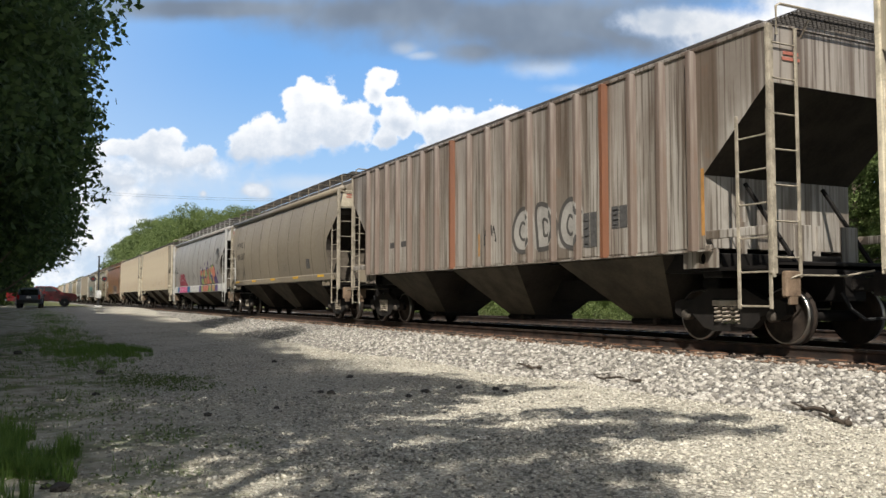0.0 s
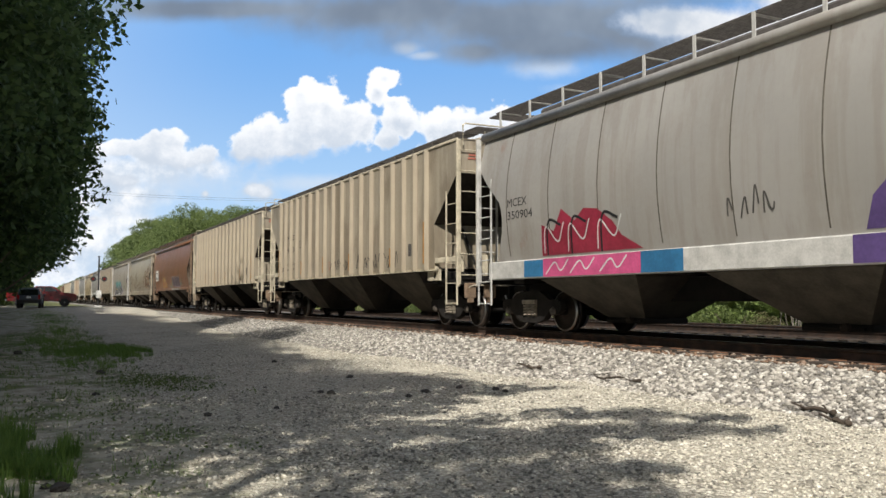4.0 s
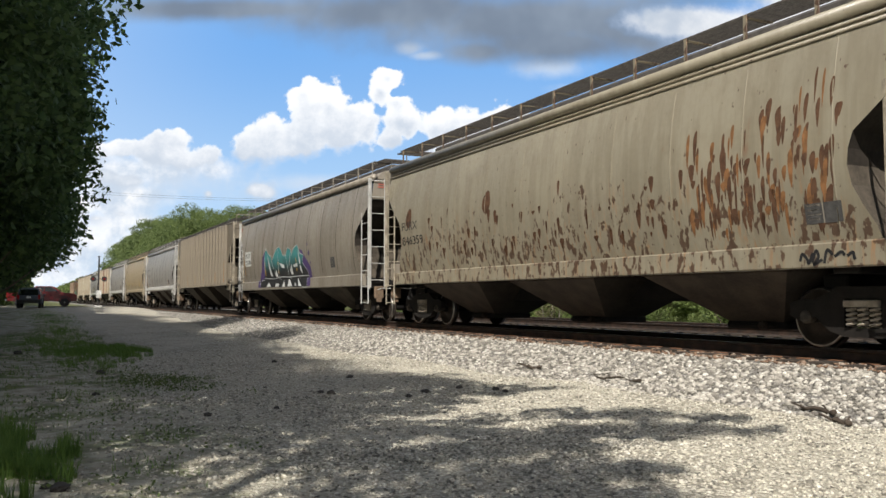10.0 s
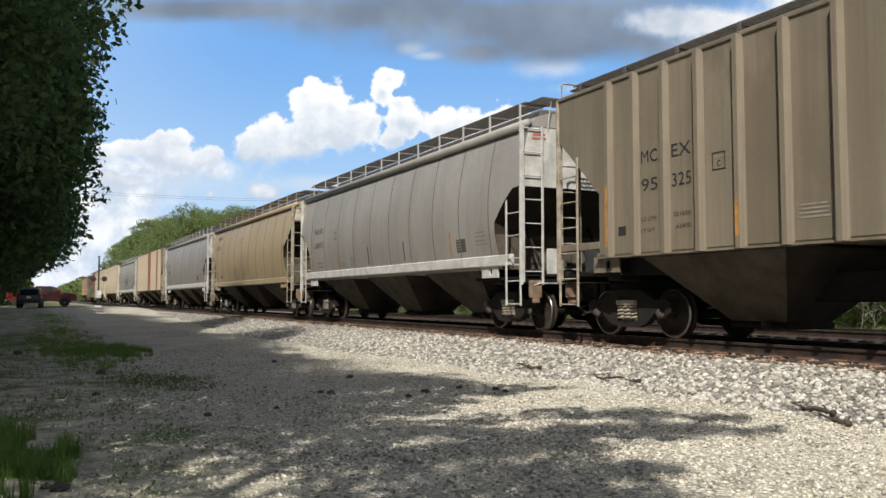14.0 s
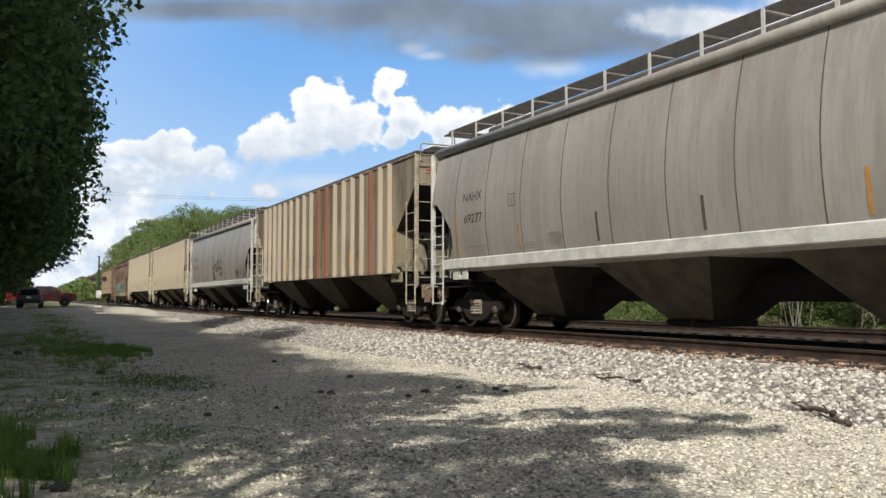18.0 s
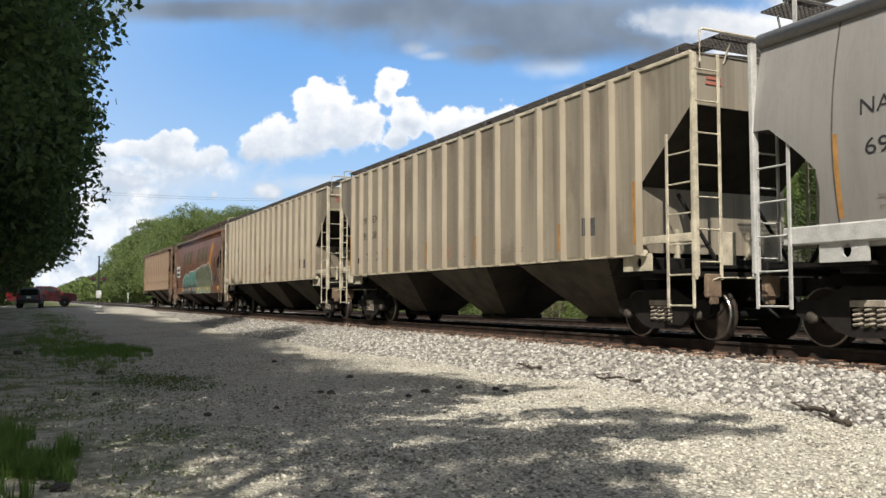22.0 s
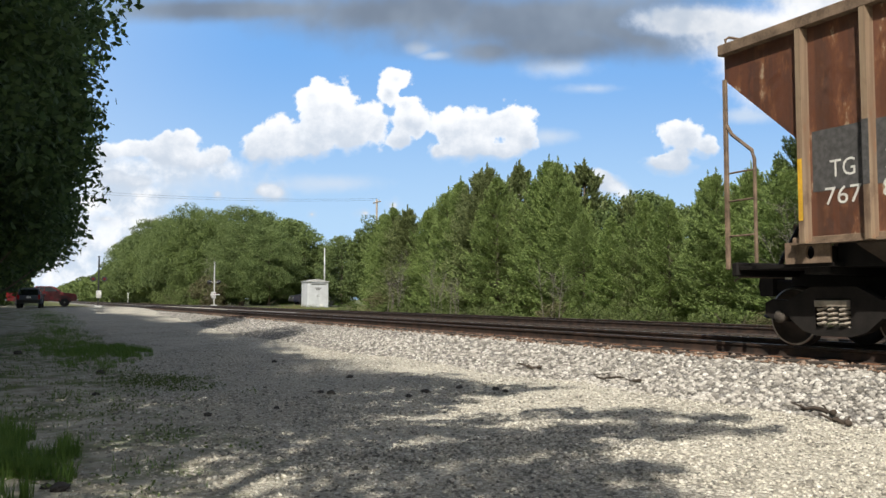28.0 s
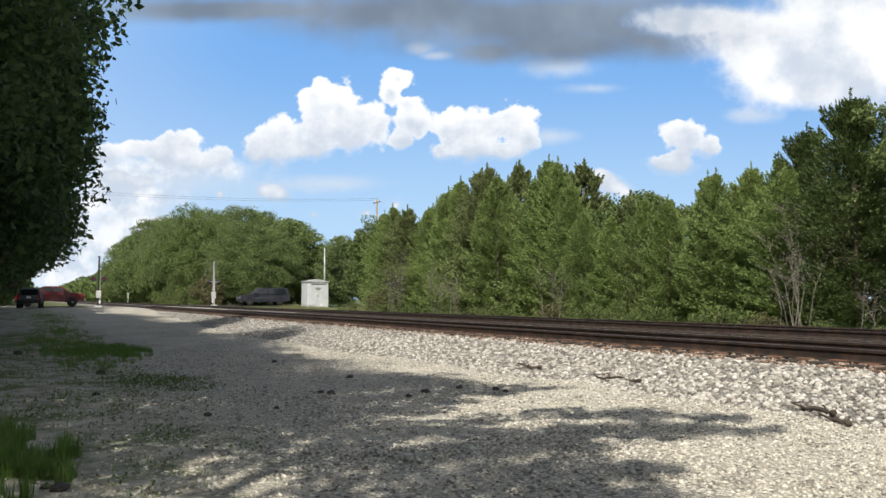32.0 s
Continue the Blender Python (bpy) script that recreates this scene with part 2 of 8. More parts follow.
    bank = [(-0.3821, 0.1553, 0.0671, 0.0215), (-0.3348, 0.1607, 0.0470, 0.0188), (-0.4151, 0.1213, 0.0604, 0.0302), (-0.4408, 0.0739, 0.0604, 0.0369), (-0.3806, 0.0908, 0.0403, 0.0168), (-0.4532, 0.0335, 0.0470, 0.0201), (-0.3611, 0.1247, 0.0470, 0.0134), (-0.2739, 0.1553, 0.0268, 0.0107)]
    f_heap, low = field(heaps + heaps_low + small)
    f_dark, _ = field(dark)
    f_bright, _ = field(bright)
    f_veil, _ = field(veil)
    f_bank, _ = field(bank)
    m_bank = k.math("MULTIPLY", k.ramp(k.math("ADD", f_bank, k.math("MULTIPLY", calm, 1.5)), -0.2, 0.8), 0.92)
    m_heap = k.ramp(k.math("DIVIDE", k.math("ADD", f_heap, rag), k.math("MULTIPLY", k.ramp(v, 0.08, 0.17, 1.7, 1.0), k.ramp(low, -0.75, 0.15, 0.85, 0.17))), 0.0, 1.0)
    m_dark = k.ramp(k.math("ADD", f_dark, k.math("MULTIPLY", big, 0.9)), -0.15, 0.75)
    m_bright = k.ramp(k.math("ADD", f_bright, calm), -0.15, 0.5)
    m_veil = k.math("MULTIPLY", k.ramp(k.math("ADD", f_veil, k.math("MULTIPLY", calm, 1.3)), -0.25, 1.0), 0.75)
    shade = k.ramp(k.math("SUBTRACT", k.math("ADD", k.math("MULTIPLY", low, 0.5), k.math("MULTIPLY", k.noise(22, 7, 0.62, uv), 1.7)), 0.80), -0.30, 0.62)
    white = k.mix(shade, (0.58, 0.65, 0.75), (0.97, 0.98, 1.0))
    white = k.mix(k.ramp(k.math("ADD", f_heap, rag), 0.0, 0.35), (0.86, 0.90, 0.95), white)
    grey = k.mix(k.ramp(k.noise(6, 4, 0.5, uv), 0.35, 0.7), (0.185, 0.235, 0.315), (0.30, 0.365, 0.455))
    blue = k.mix(k.ramp(v, 0.02, 0.33), (0.48, 0.685, 0.905), (0.18, 0.41, 0.81))
    haze = k.ramp(u, -0.55, -0.18, 0.35, 0.0)
    col = k.mix(haze, blue, (0.62, 0.74, 0.90))
    col = k.mix(m_veil, col, (0.62, 0.71, 0.83))
    col = k.mix(m_bank, col, k.mix(k.ramp(k.noise(17, 6, 0.6, uv), 0.40, 0.62), (0.56, 0.65, 0.77), (0.97, 0.975, 0.99)))
    col = k.mix(m_bright, col, k.mix(k.ramp(k.noise(9, 5, 0.55, uv), 0.34, 0.58), (0.60, 0.67, 0.77), (0.97, 0.98, 1.0)))
    col = k.mix(k.math("MULTIPLY", m_dark, k.math("SUBTRACT", 1.0, k.math("MULTIPLY", m_bright, 0.75))), col, grey)
    col = k.mix(m_heap, col, white)
    alpha = k.math("MULTIPLY", k.ramp(v, 0.62, 0.50), k.ramp(k.math("ABSOLUTE", u), 1.35, 1.0))
    em, tr, mx = k.n.new("ShaderNodeEmission"), k.n.new("ShaderNodeBsdfTransparent"), k.n.new("ShaderNodeMixShader")
    k.put(em.inputs[0], col)
    em.inputs[1].default_value = 1.0
    k.put(mx.inputs[0], alpha)
    k.l.new(tr.outputs[0], mx.inputs[1])
    k.l.new(em.outputs[0], mx.inputs[2])
    k.l.new(mx.outputs[0], k.n["Material Output"].inputs[0])
    return k.m


def cloud_bank():
    b, R = Build(), 4200.0
    cols, rows = 28, 14
    for j in range(rows + 1):
        el = radians(-1 + 39 * j / rows)
        for i in range(cols + 1):
            az = radians(-58 + 116 * i / cols)
            b.v.append((R * math.sin(az) * math.cos(el), R * math.cos(az) * math.cos(el), R * math.sin(el)))
    for j in range(rows):
        for i in range(cols):
            a = j * (cols + 1) + i
            b.f.append((a, a + 1, a + cols + 2, a + cols + 1))
    ob = new("cloud_backdrop", b.mesh("cloud_backdrop", cloud_material(), True))
    ob.matrix_basis = pose(0, 0, 0, 0, 0, -YAW)
    return tagged(ob, "white cumulus heaps under a dark grey cloud layer", "clouds", kind="structure")


clouds = cloud_bank()

# ---- shared materials ----
STEEL = simple("worn_dark_steel", (0.012, 0.010, 0.009), 0.75, 0.3, 0.5, 6, 0.2)
GRIME = simple("brown_grime_on_steel", (0.015, 0.012, 0.010), 0.9, 0.0, 0.5, 5, 0.2)
BRIGHT = simple("polished_wheel_tread", (0.32, 0.30, 0.28), 0.3, 1.0, 0.2, 8)
RUSTDISC = simple("rust_brown_wheel_disc", (0.034, 0.024, 0.018), 0.85, 0.0, 0.5, 5, 0.2)
WALKWAY = simple("galvanised_grating", (0.11, 0.10, 0.092), 0.75, 0.1, 0.4, 9)
RUBBER = simple("black_rubber", (0.02, 0.02, 0.021), 0.85, 0, 0.3, 12)
CHROME = simple("bright_trim", (0.6, 0.6, 0.6), 0.25, 1.0, 0.15, 6)
BLACKMARK = simple("black_lettering", (0.03, 0.03, 0.032), 0.8, 0, 0.3, 9)
WHITEMARK = simple("white_lettering", (0.66, 0.65, 0.60), 0.8, 0, 0.25, 9)
YELLOW = simple("reflective_yellow", (0.72, 0.42, 0.04), 0.6, 0, 0.3, 5)
OCHRE = simple("faded_orange_reflector", (0.45, 0.23, 0.07), 0.7, 0, 0.35, 5)
REDMARK = simple("red_lettering", (0.42, 0.15, 0.11), 0.8, 0, 0.25, 9)
GREYPATCH = simple("grey_stencil_panel", (0.085, 0.082, 0.08), 0.85, 0, 0.4, 14)
WOODPOLE = simple("weathered_pole_wood", (0.30, 0.26, 0.21), 0.9, 0, 0.4, 6, 0.3)


def rail_material():
    k = Mat("rusty_rail", 0.75)
    a = k.noise(5, 6)
    k.color(k.mix(k.ramp(a, 0.35, 0.7), (0.022, 0.017, 0.014), (0.060, 0.036, 0.026)))
    k.bump(k.noise(60, 3), 0.2)
    return k.m


def stone_material(name, cols, dark=0.5, rough=0.9):
    """Stones that differ one from another."""
    k = Mat(name, rough)
    r = k.island()
    c = k.mix(k.ramp(r, 0.0, 0.5), cols[0], cols[1])
    c = k.mix(k.ramp(r, 0.5, 0.9), c, cols[2])
    c = k.mix(k.ramp(r, 0.9, 1.0), c, cols[3])
    n = k.noise(45, 4)
    k.color(k.mix(k.ramp(n, 0.3, 0.7), k.mix(dark, c, (0.05, 0.045, 0.04)), c))
    k.bump(n, 0.4, 0.006)
    return k.m


def ground_material():
    """Crushed limestone of the service road, weedy soil towards the trees, dry grass beyond the track."""
    k = Mat("service_road_and_soil", 0.95)
    x, y, z = k.xyz(k.coords())
    grit = k.voronoi(27, out="Color")
    gx = k.xyz(grit)[0]
    fine = k.noise(85, 4, 0.7)
    patch = k.noise(0.55, 5, 0.6)
    mid = k.noise(3.2, 5, 0.65)
    stone = k.mix(k.ramp(gx, 0.0, 1.0), (0.44, 0.405, 0.325), (0.84, 0.79, 0.67))
    stone = k.mix(k.ramp(fine, 0.35, 0.65), k.mix(0.6, stone, (0.15, 0.13, 0.10)), stone)
    stone = k.mix(k.ramp(k.voronoi(27), 0.35, 0.75, 0.0, 0.75), stone, (0.12, 0.105, 0.085))
    stone = k.mix(k.ramp(patch, 0.35, 0.7, 0.0, 0.5), stone, (0.60, 0.56, 0.46))
    stone = k.mix(k.ramp(mid, 0.50, 0.72, 0.0, 0.45), stone, (0.40, 0.36, 0.28))
    soil = k.mix(k.ramp(mid, 0.35, 0.65), (0.30, 0.27, 0.205), (0.54, 0.505, 0.41))
    weed = k.mix(k.ramp(k.noise(9, 5), 0.35, 0.65), (0.11, 0.135, 0.055), (0.21, 0.24, 0.10))
    verge = k.mix(k.ramp(k.noise(1.3, 6, 0.65), 0.46, 0.66), soil, weed)
    edge = k.math("ADD", x, k.math("MULTIPLY", k.math("SUBTRACT", k.noise(0.45, 5, 0.6), 0.5), 3.2))
    c = k.mix(k.ramp(edge, 0.9, 2.3), verge, stone)
    far = k.mix(k.ramp(k.noise(0.6, 6, 0.65), 0.35, 0.65), (0.05, 0.075, 0.022), (0.16, 0.155, 0.06))
    c = k.mix(k.ramp(k.math("ADD", x, k.math("MULTIPLY", mid, 2.0)), 18.3, 19.4), c, far)
    c = k.mix(k.ramp(y, 100, 108), c, far)
    k.color(c)
    k.bump(k.math("ADD", k.math("SUBTRACT", 1.0, k.voronoi(27)), k.math("MULTIPLY", fine, 0.6)), 0.8, 0.02)
    return k.m


GROUND = ground_material()
ASPHALT = simple("old_asphalt", (0.085, 0.083, 0.08), 0.9, 0, 0.35, 4, 0.3)
RAIL = rail_material()
RAILTOP = simple("worn_rail_head", (0.42, 0.40, 0.38), 0.38, 1.0, 0.4, 7)
PLATE = simple("rusty_orange_plate", (0.20, 0.095, 0.05), 0.9, 0, 0.5, 9, 0.3)
TIE = simple("creosoted_tie", (0.055, 0.043, 0.034), 0.95, 0, 0.5, 7, 0.4)
BALLAST = stone_material("ballast_stone", [(0.15, 0.138, 0.12), (0.43, 0.40, 0.35), (0.65, 0.61, 0.54), (0.84, 0.81, 0.74)])
GRAVEL = stone_material("road_gravel", [(0.20, 0.185, 0.155), (0.64, 0.595, 0.495), (0.80, 0.75, 0.63), (0.92, 0.88, 0.78)])
DARKROCK = stone_material("dark_lump", [(0.05, 0.045, 0.04), (0.075, 0.066, 0.058), (0.10, 0.09, 0.08), (0.12, 0.11, 0.10)])
DARKWOOD = simple("charred_driftwood", (0.075, 0.058, 0.045), 0.95, 0, 0.5, 12, 0.5)

# ---- ground ----
TRACK_X = 10.55
SIDING = 5.6      # from the middle of one track to the other
CROSS_Y = 88.0


def step(a, b, x):
    t = min(1.0, max(0.0, (x - a) / (b - a)))
    return t * t * (3 - 2 * t)


def ground_z(x, y):
    """The lie of the land: low beside the track, up to rail level at the road crossing."""
    near = -0.65 + 0.26 * step(26, 63, y) + 0.31 * step(61, 75, y)
    far = -0.72 + 0.62 * step(45, 74, y)
    z = near + (far - near) * step(12.0, 14.5, x)
    if y > 98:
        z += -0.25 * step(98, 115, y)
    if 9.0 <= x <= 12.1 or 9.0 <= x - SIDING <= 12.1:
        z = min(z, -0.36)
    z += 0.05 * noise.noise(Vector((x * 0.35, y * 0.35, 0))) + 0.018 * noise.noise(Vector((x * 1.7, y * 1.7, 3)))
    if 20 < x < 60 and y < 70:
        z += 0.35 * step(20, 30, x)
    if x < -1.5:
        z += 0.10 * step(-1.5, -6, x)
    return z


def ground():
    xs = [-3500, -1500, -600, -250, -120, -60, -35, -22, -15, -11, -8, -6, -5, -4] + [-3.4 + 0.3 * i for i in range(41)] + [8.94, 9.0, 10, 11, 12.1, 12.2, 12.6, 13.2, 13.8, 14.5, 14.6, 15.5, 16.5, 17.7, 17.8, 19, 21, 24, 28, 33, 40, 50, 65, 90, 140, 260, 600, 1500, 3500]
    ys = [-3500, -1200, -400, -150, -70, -35, -20, -12, -7] + [-4 + 0.4 * i for i in range(70)] + [24.5 + 1.0 * i for i in range(76)] + [103, 108, 115, 125, 140, 170, 220, 300, 450, 700, 1200, 2000, 3800]
    b = Build()
    for y in ys:
        for x in xs:
            b.v.append((x, y, ground_z(x, y)))
    n = len(xs)
    for j in range(len(ys) - 1):
        for i in range(n - 1):
            b.f.append((j * n + i, j * n + i + 1, j * n + n + i + 1, j * n + n + i))
    ob = new("ground", b.mesh("ground", GROUND, True))
    return tagged(ob, "pale crushed-stone service road with weedy verge", "ground", kind="structure")


ground()


# ---- track ----
def track(shift, label):
    """A ballast bed with two rails on wooden ties."""
    sec = [(7.55, -0.75), (8.3, -0.50), (9.0, -0.262), (9.25, -0.225), (11.85, -0.225), (12.1, -0.262), (12.8, -0.50), (13.6, -0.80)]
    b = Build()
    ys = [-120, -60, -30] + [-15 + 0.5 * i for i in range(180)] + [80 + 10 * i for i in range(45)]
    for y in ys:
        for i, (x, z) in enumerate(sec):
            w = 0.05 * noise.noise(Vector((x * 0.9, y * 0.7, 7))) if 0 < i < 3 or 4 < i < 7 else 0.0
            out = 0.95 * step(8, 24, y) if i == 0 else 0.35 * step(8, 24, y) if i == 1 else 0.0
            b.v.append((x + shift + w * 2 - (out if shift == 0 else 0), y, z + w * 0.5 + (0.06 * step(8, 24, y) if i == 1 else 0)))
    n = len(sec)
    for j in range(len(ys) - 1):
        for i in range(n - 1):
            b.f.append((j * n + i, j * n + i + 1, j * n + n + i + 1, j * n + n + i))
    bedmat = Mat("ballast_between_stones", 0.95)
    vor = bedmat.voronoi(19, out="Color")
    sh = bedmat.xyz(vor)[0]
    bedmat.color(bedmat.mix(bedmat.ramp(bedmat.noise(40, 4), 0.3, 0.6), (0.07, 0.062, 0.054), bedmat.mix(sh, (0.16, 0.15, 0.135), (0.42, 0.40, 0.37))))
    bedmat.bump(bedmat.voronoi(19), 1.0, 0.03)
    bed = new("track_bed", b.mesh("track_bed", bedmat.m))
    tagged(bed, label, "railway track", kind="structure")
    prof = [(-0.070, -0.175), (0.070, -0.175), (0.070, -0.163), (0.016, -0.148), (0.010, -0.130), (0.010, -0.052), (0.034, -0.036), (0.036, -0.006), (0.026, 0.0), (-0.026, 0.0), (-0.036, -0.006), (-0.034, -0.036), (-0.010, -0.052), (-0.010, -0.130), (-0.016, -0.148), (-0.070, -0.163)]
    for sx in (-0.7535, 0.7535):
        r, m = Build(), len(prof)
        for y in (-120, 430):
            r.v += [(TRACK_X + shift + sx + px, y, pz) for px, pz in prof]
        for i in range(m):
            r.f.append((i, (i + 1) % m, m + (i + 1) % m, m + i))
        rail = part("rail", r, RAIL, bed, "long steel rail, rusty sides and a worn top")
        t = Build().box((TRACK_X + shift + sx, 155, 0.0006), (0.05, 550, 0.001))
        part("rail_head", t, RAILTOP, rail, "polished running surface")
    return bed


bed = track(0.0, "sloping bed of pale grey broken ballast")
siding_bed = track(SIDING, "second ballast bed with an empty track")


def crossing_road():
    b, w = Build(), 3.4
    xs = [-90, -60, -40, -25, -15, -8, -4, 0, 3, 5, 7, 8, 8.9, 9.0, 12.1, 12.3, 13, 14, 14.45, 14.6, 17.7, 17.85, 19, 21, 25, 30, 36, 45, 60, 90]
    for x in xs:
        for dy in (-w, -w * 0.5, 0, w * 0.5, w):
            z = -0.005 if 8.9 < x < 12.25 or 14.5 < x < 17.8 else max(ground_z(x, CROSS_Y + dy), ground_z(x, CROSS_Y)) + 0.06
            b.v.append((x, CROSS_Y + dy, z))
    for i in range(len(xs) - 1):
        for j in range(4):
            b.f.append((i * 5 + j, i * 5 + j + 1, i * 5 + 6 + j, i * 5 + 5 + j))
    tagged(new("road", b.mesh("road", ASPHALT)), "grey asphalt road that crosses the track", "road", kind="structure")


crossing_road()


# ---- trees and plants ----
def foliage(name, dark, lite, thru=0.3):
    k = Mat(name, 0.6)
    r = k.island()
    big = k.noise(0.5, 3, 0.5)
    c = k.mix(k.ramp(k.math("ADD", k.math("MULTIPLY", r, 0.6), k.math("MULTIPLY", big, 0.5)), 0.15, 0.85), dark, lite)
    c = k.mix(k.math("MULTIPLY", k.random(), 0.35), c, tuple(a * 0.6 + 0.02 for a in lite))
    k.color(c)
    k.b.inputs["Specular IOR Level"].default_value = 0.25
    tr, mx = k.n.new("ShaderNodeBsdfTranslucent"), k.n.new("ShaderNodeMixShader")
    k.put(tr.inputs[0], c)
    mx.inputs[0].default_value = thru
    k.l.new(k.b.outputs[0], mx.inputs[1])
    k.l.new(tr.outputs[0], mx.inputs[2])
    k.l.new(mx.outputs[0], k.n["Material Output"].inputs[0])
    return k.m


LEAF_DARK = foliage("broad_leaf_green", (0.034, 0.070, 0.024), (0.100, 0.165, 0.055))
LEAF_WOOD = foliage("shaded_wood_green", (0.045, 0.072, 0.022), (0.120, 0.165, 0.052))
LEAF_MID = foliage("woodland_green", (0.065, 0.100, 0.028), (0.180, 0.235, 0.072))
LEAF_FAR = foliage("far_wood_green", (0.080, 0.120, 0.040), (0.200, 0.260, 0.090))
LEAF_CEDAR = foliage("cedar_green", (0.085, 0.142, 0.040), (0.315, 0.400, 0.130), 0.4)
LEAF_PINE = foliage("pine_green", (0.100, 0.130, 0.050), (0.260, 0.300, 0.120), 0.35)
LEAF_BRUSH = foliage("brush_green", (0.06, 0.092, 0.026), (0.16, 0.20, 0.065))
LEAF_DRY = foliage("dry_brown_green", (0.075, 0.070, 0.030), (0.16, 0.150, 0.070), 0.2)
GRASS = foliage("grass_blade", (0.075, 0.145, 0.026), (0.195, 0.310, 0.065), 0.45)
STRAW = foliage("dry_straw", (0.16, 0.13, 0.06), (0.30, 0.25, 0.13), 0.25)
BARK = simple("grey_brown_bark", (0.12, 0.095, 0.07), 0.95, 0, 0.45, 7, 0.5)
TWIG = simple("bare_grey_twigs", (0.19, 0.17, 0.145), 0.95, 0, 0.35, 9)
LEAF = np.array([(-0.5, 0, 0), (0, -0.30, 0.06), (0.55, 0, -0.05), (0, 0.30, 0.06)])
SPRAY = np.array([(-0.5, -0.05, 0), (0.1, -0.16, 0.03), (0.6, 0, 0), (0.1, 0.16, 0.03)])
QUAD = [(0, 1, 2, 3)]


def leaf_mesh(name, material, rng, pos, size, shape=LEAF, lean=None, spread=1.0):
    """Leaves at pos; lean: the way each points, loosely kept."""
    k = len(pos)
    rot = spins(rng, k)
    if lean is not None:
        a = lean + rng.normal(size=(k, 3)) * 0.45 * spread
        a /= np.linalg.norm(a, axis=1)[:, None]
        b = np.cross(a, rng.normal(size=(k, 3)))
        b /= np.linalg.norm(b, axis=1)[:, None] + 1e-9
        rot = np.stack([a, b, np.cross(a, b)], -1)
    s = size * rng.uniform(0.6, 1.35, k)
    pts = np.einsum("kij,nj->kni", rot, shape) * s[:, None, None] + pos[:, None, :]
    return many(name, shape, QUAD, pts, material)


def broad_crown(rng, h, rad, base, clumps, per, spread=0.34):
    """Points of a leafy crown: many uneven clumps over a lumpy shell, with gaps."""
    out = []
    for i in range(clumps):
        d = rng.normal(size=3)
        d /= np.linalg.norm(d)
        r = rng.uniform(0.35, 1.0) ** 0.5
        c = np.array([d[0] * rad * r, d[1] * rad * r, (h + base) / 2 + d[2] * (h - base) / 2 * r])
        lump = 1 + 0.28 * noise.noise(Vector(d) * 2.3 + Vector((h, rad, 0)))
        c[:2] *= lump
        cr = rad * spread * rng.uniform(0.55, 1.1)
        p = rng.normal(size=(per, 3))
        p /= np.linalg.norm(p, axis=1)[:, None]
        p *= (rng.uniform(0.2, 1, per) ** 0.45)[:, None] * cr
        p[:, 2] *= 0.62
        out.append(p + c)
    return np.concatenate(out)


def trunk_build(rng, h, r, base, rad, limbs=7):
    b = Build()
    path = [(0.12 * math.sin(i * 1.3), 0.12 * math.cos(i * 1.7) - 0.12, -0.3 + (h * 0.86 + 0.3) * i / 6) for i in range(7)]
    b.tube(path, r, 9, r2=r * 0.22)
    for i in range(limbs):
        z = base * 0.7 + (h * 0.75 - base * 0.7) * i / limbs
        a = rng.uniform(0, 6.28)
        ln = rad * rng.uniform(0.55, 0.9) * (1 - 0.4 * i / limbs)
        b.tube([(0, 0, z), (math.cos(a) * ln * 0.5, math.sin(a) * ln * 0.5, z + ln * 0.25), (math.cos(a) * ln, math.sin(a) * ln, z + ln * 0.6)], r * 0.38, 6, r2=r * 0.08)
    return b


def broad_tree(seed, h, rad, base, clumps, per, size, material, name="broadleaf_tree", trunk_r=0.22):
    rng = np.random.default_rng(seed)
    root = new(name)
    part("trunk", trunk_build(rng, h, trunk_r, base, rad), BARK, root, smooth=True)
    part("crown", leaf_mesh("crown", material, rng, broad_crown(rng, h, rad, base, clumps, per), size), None, root)
    return root


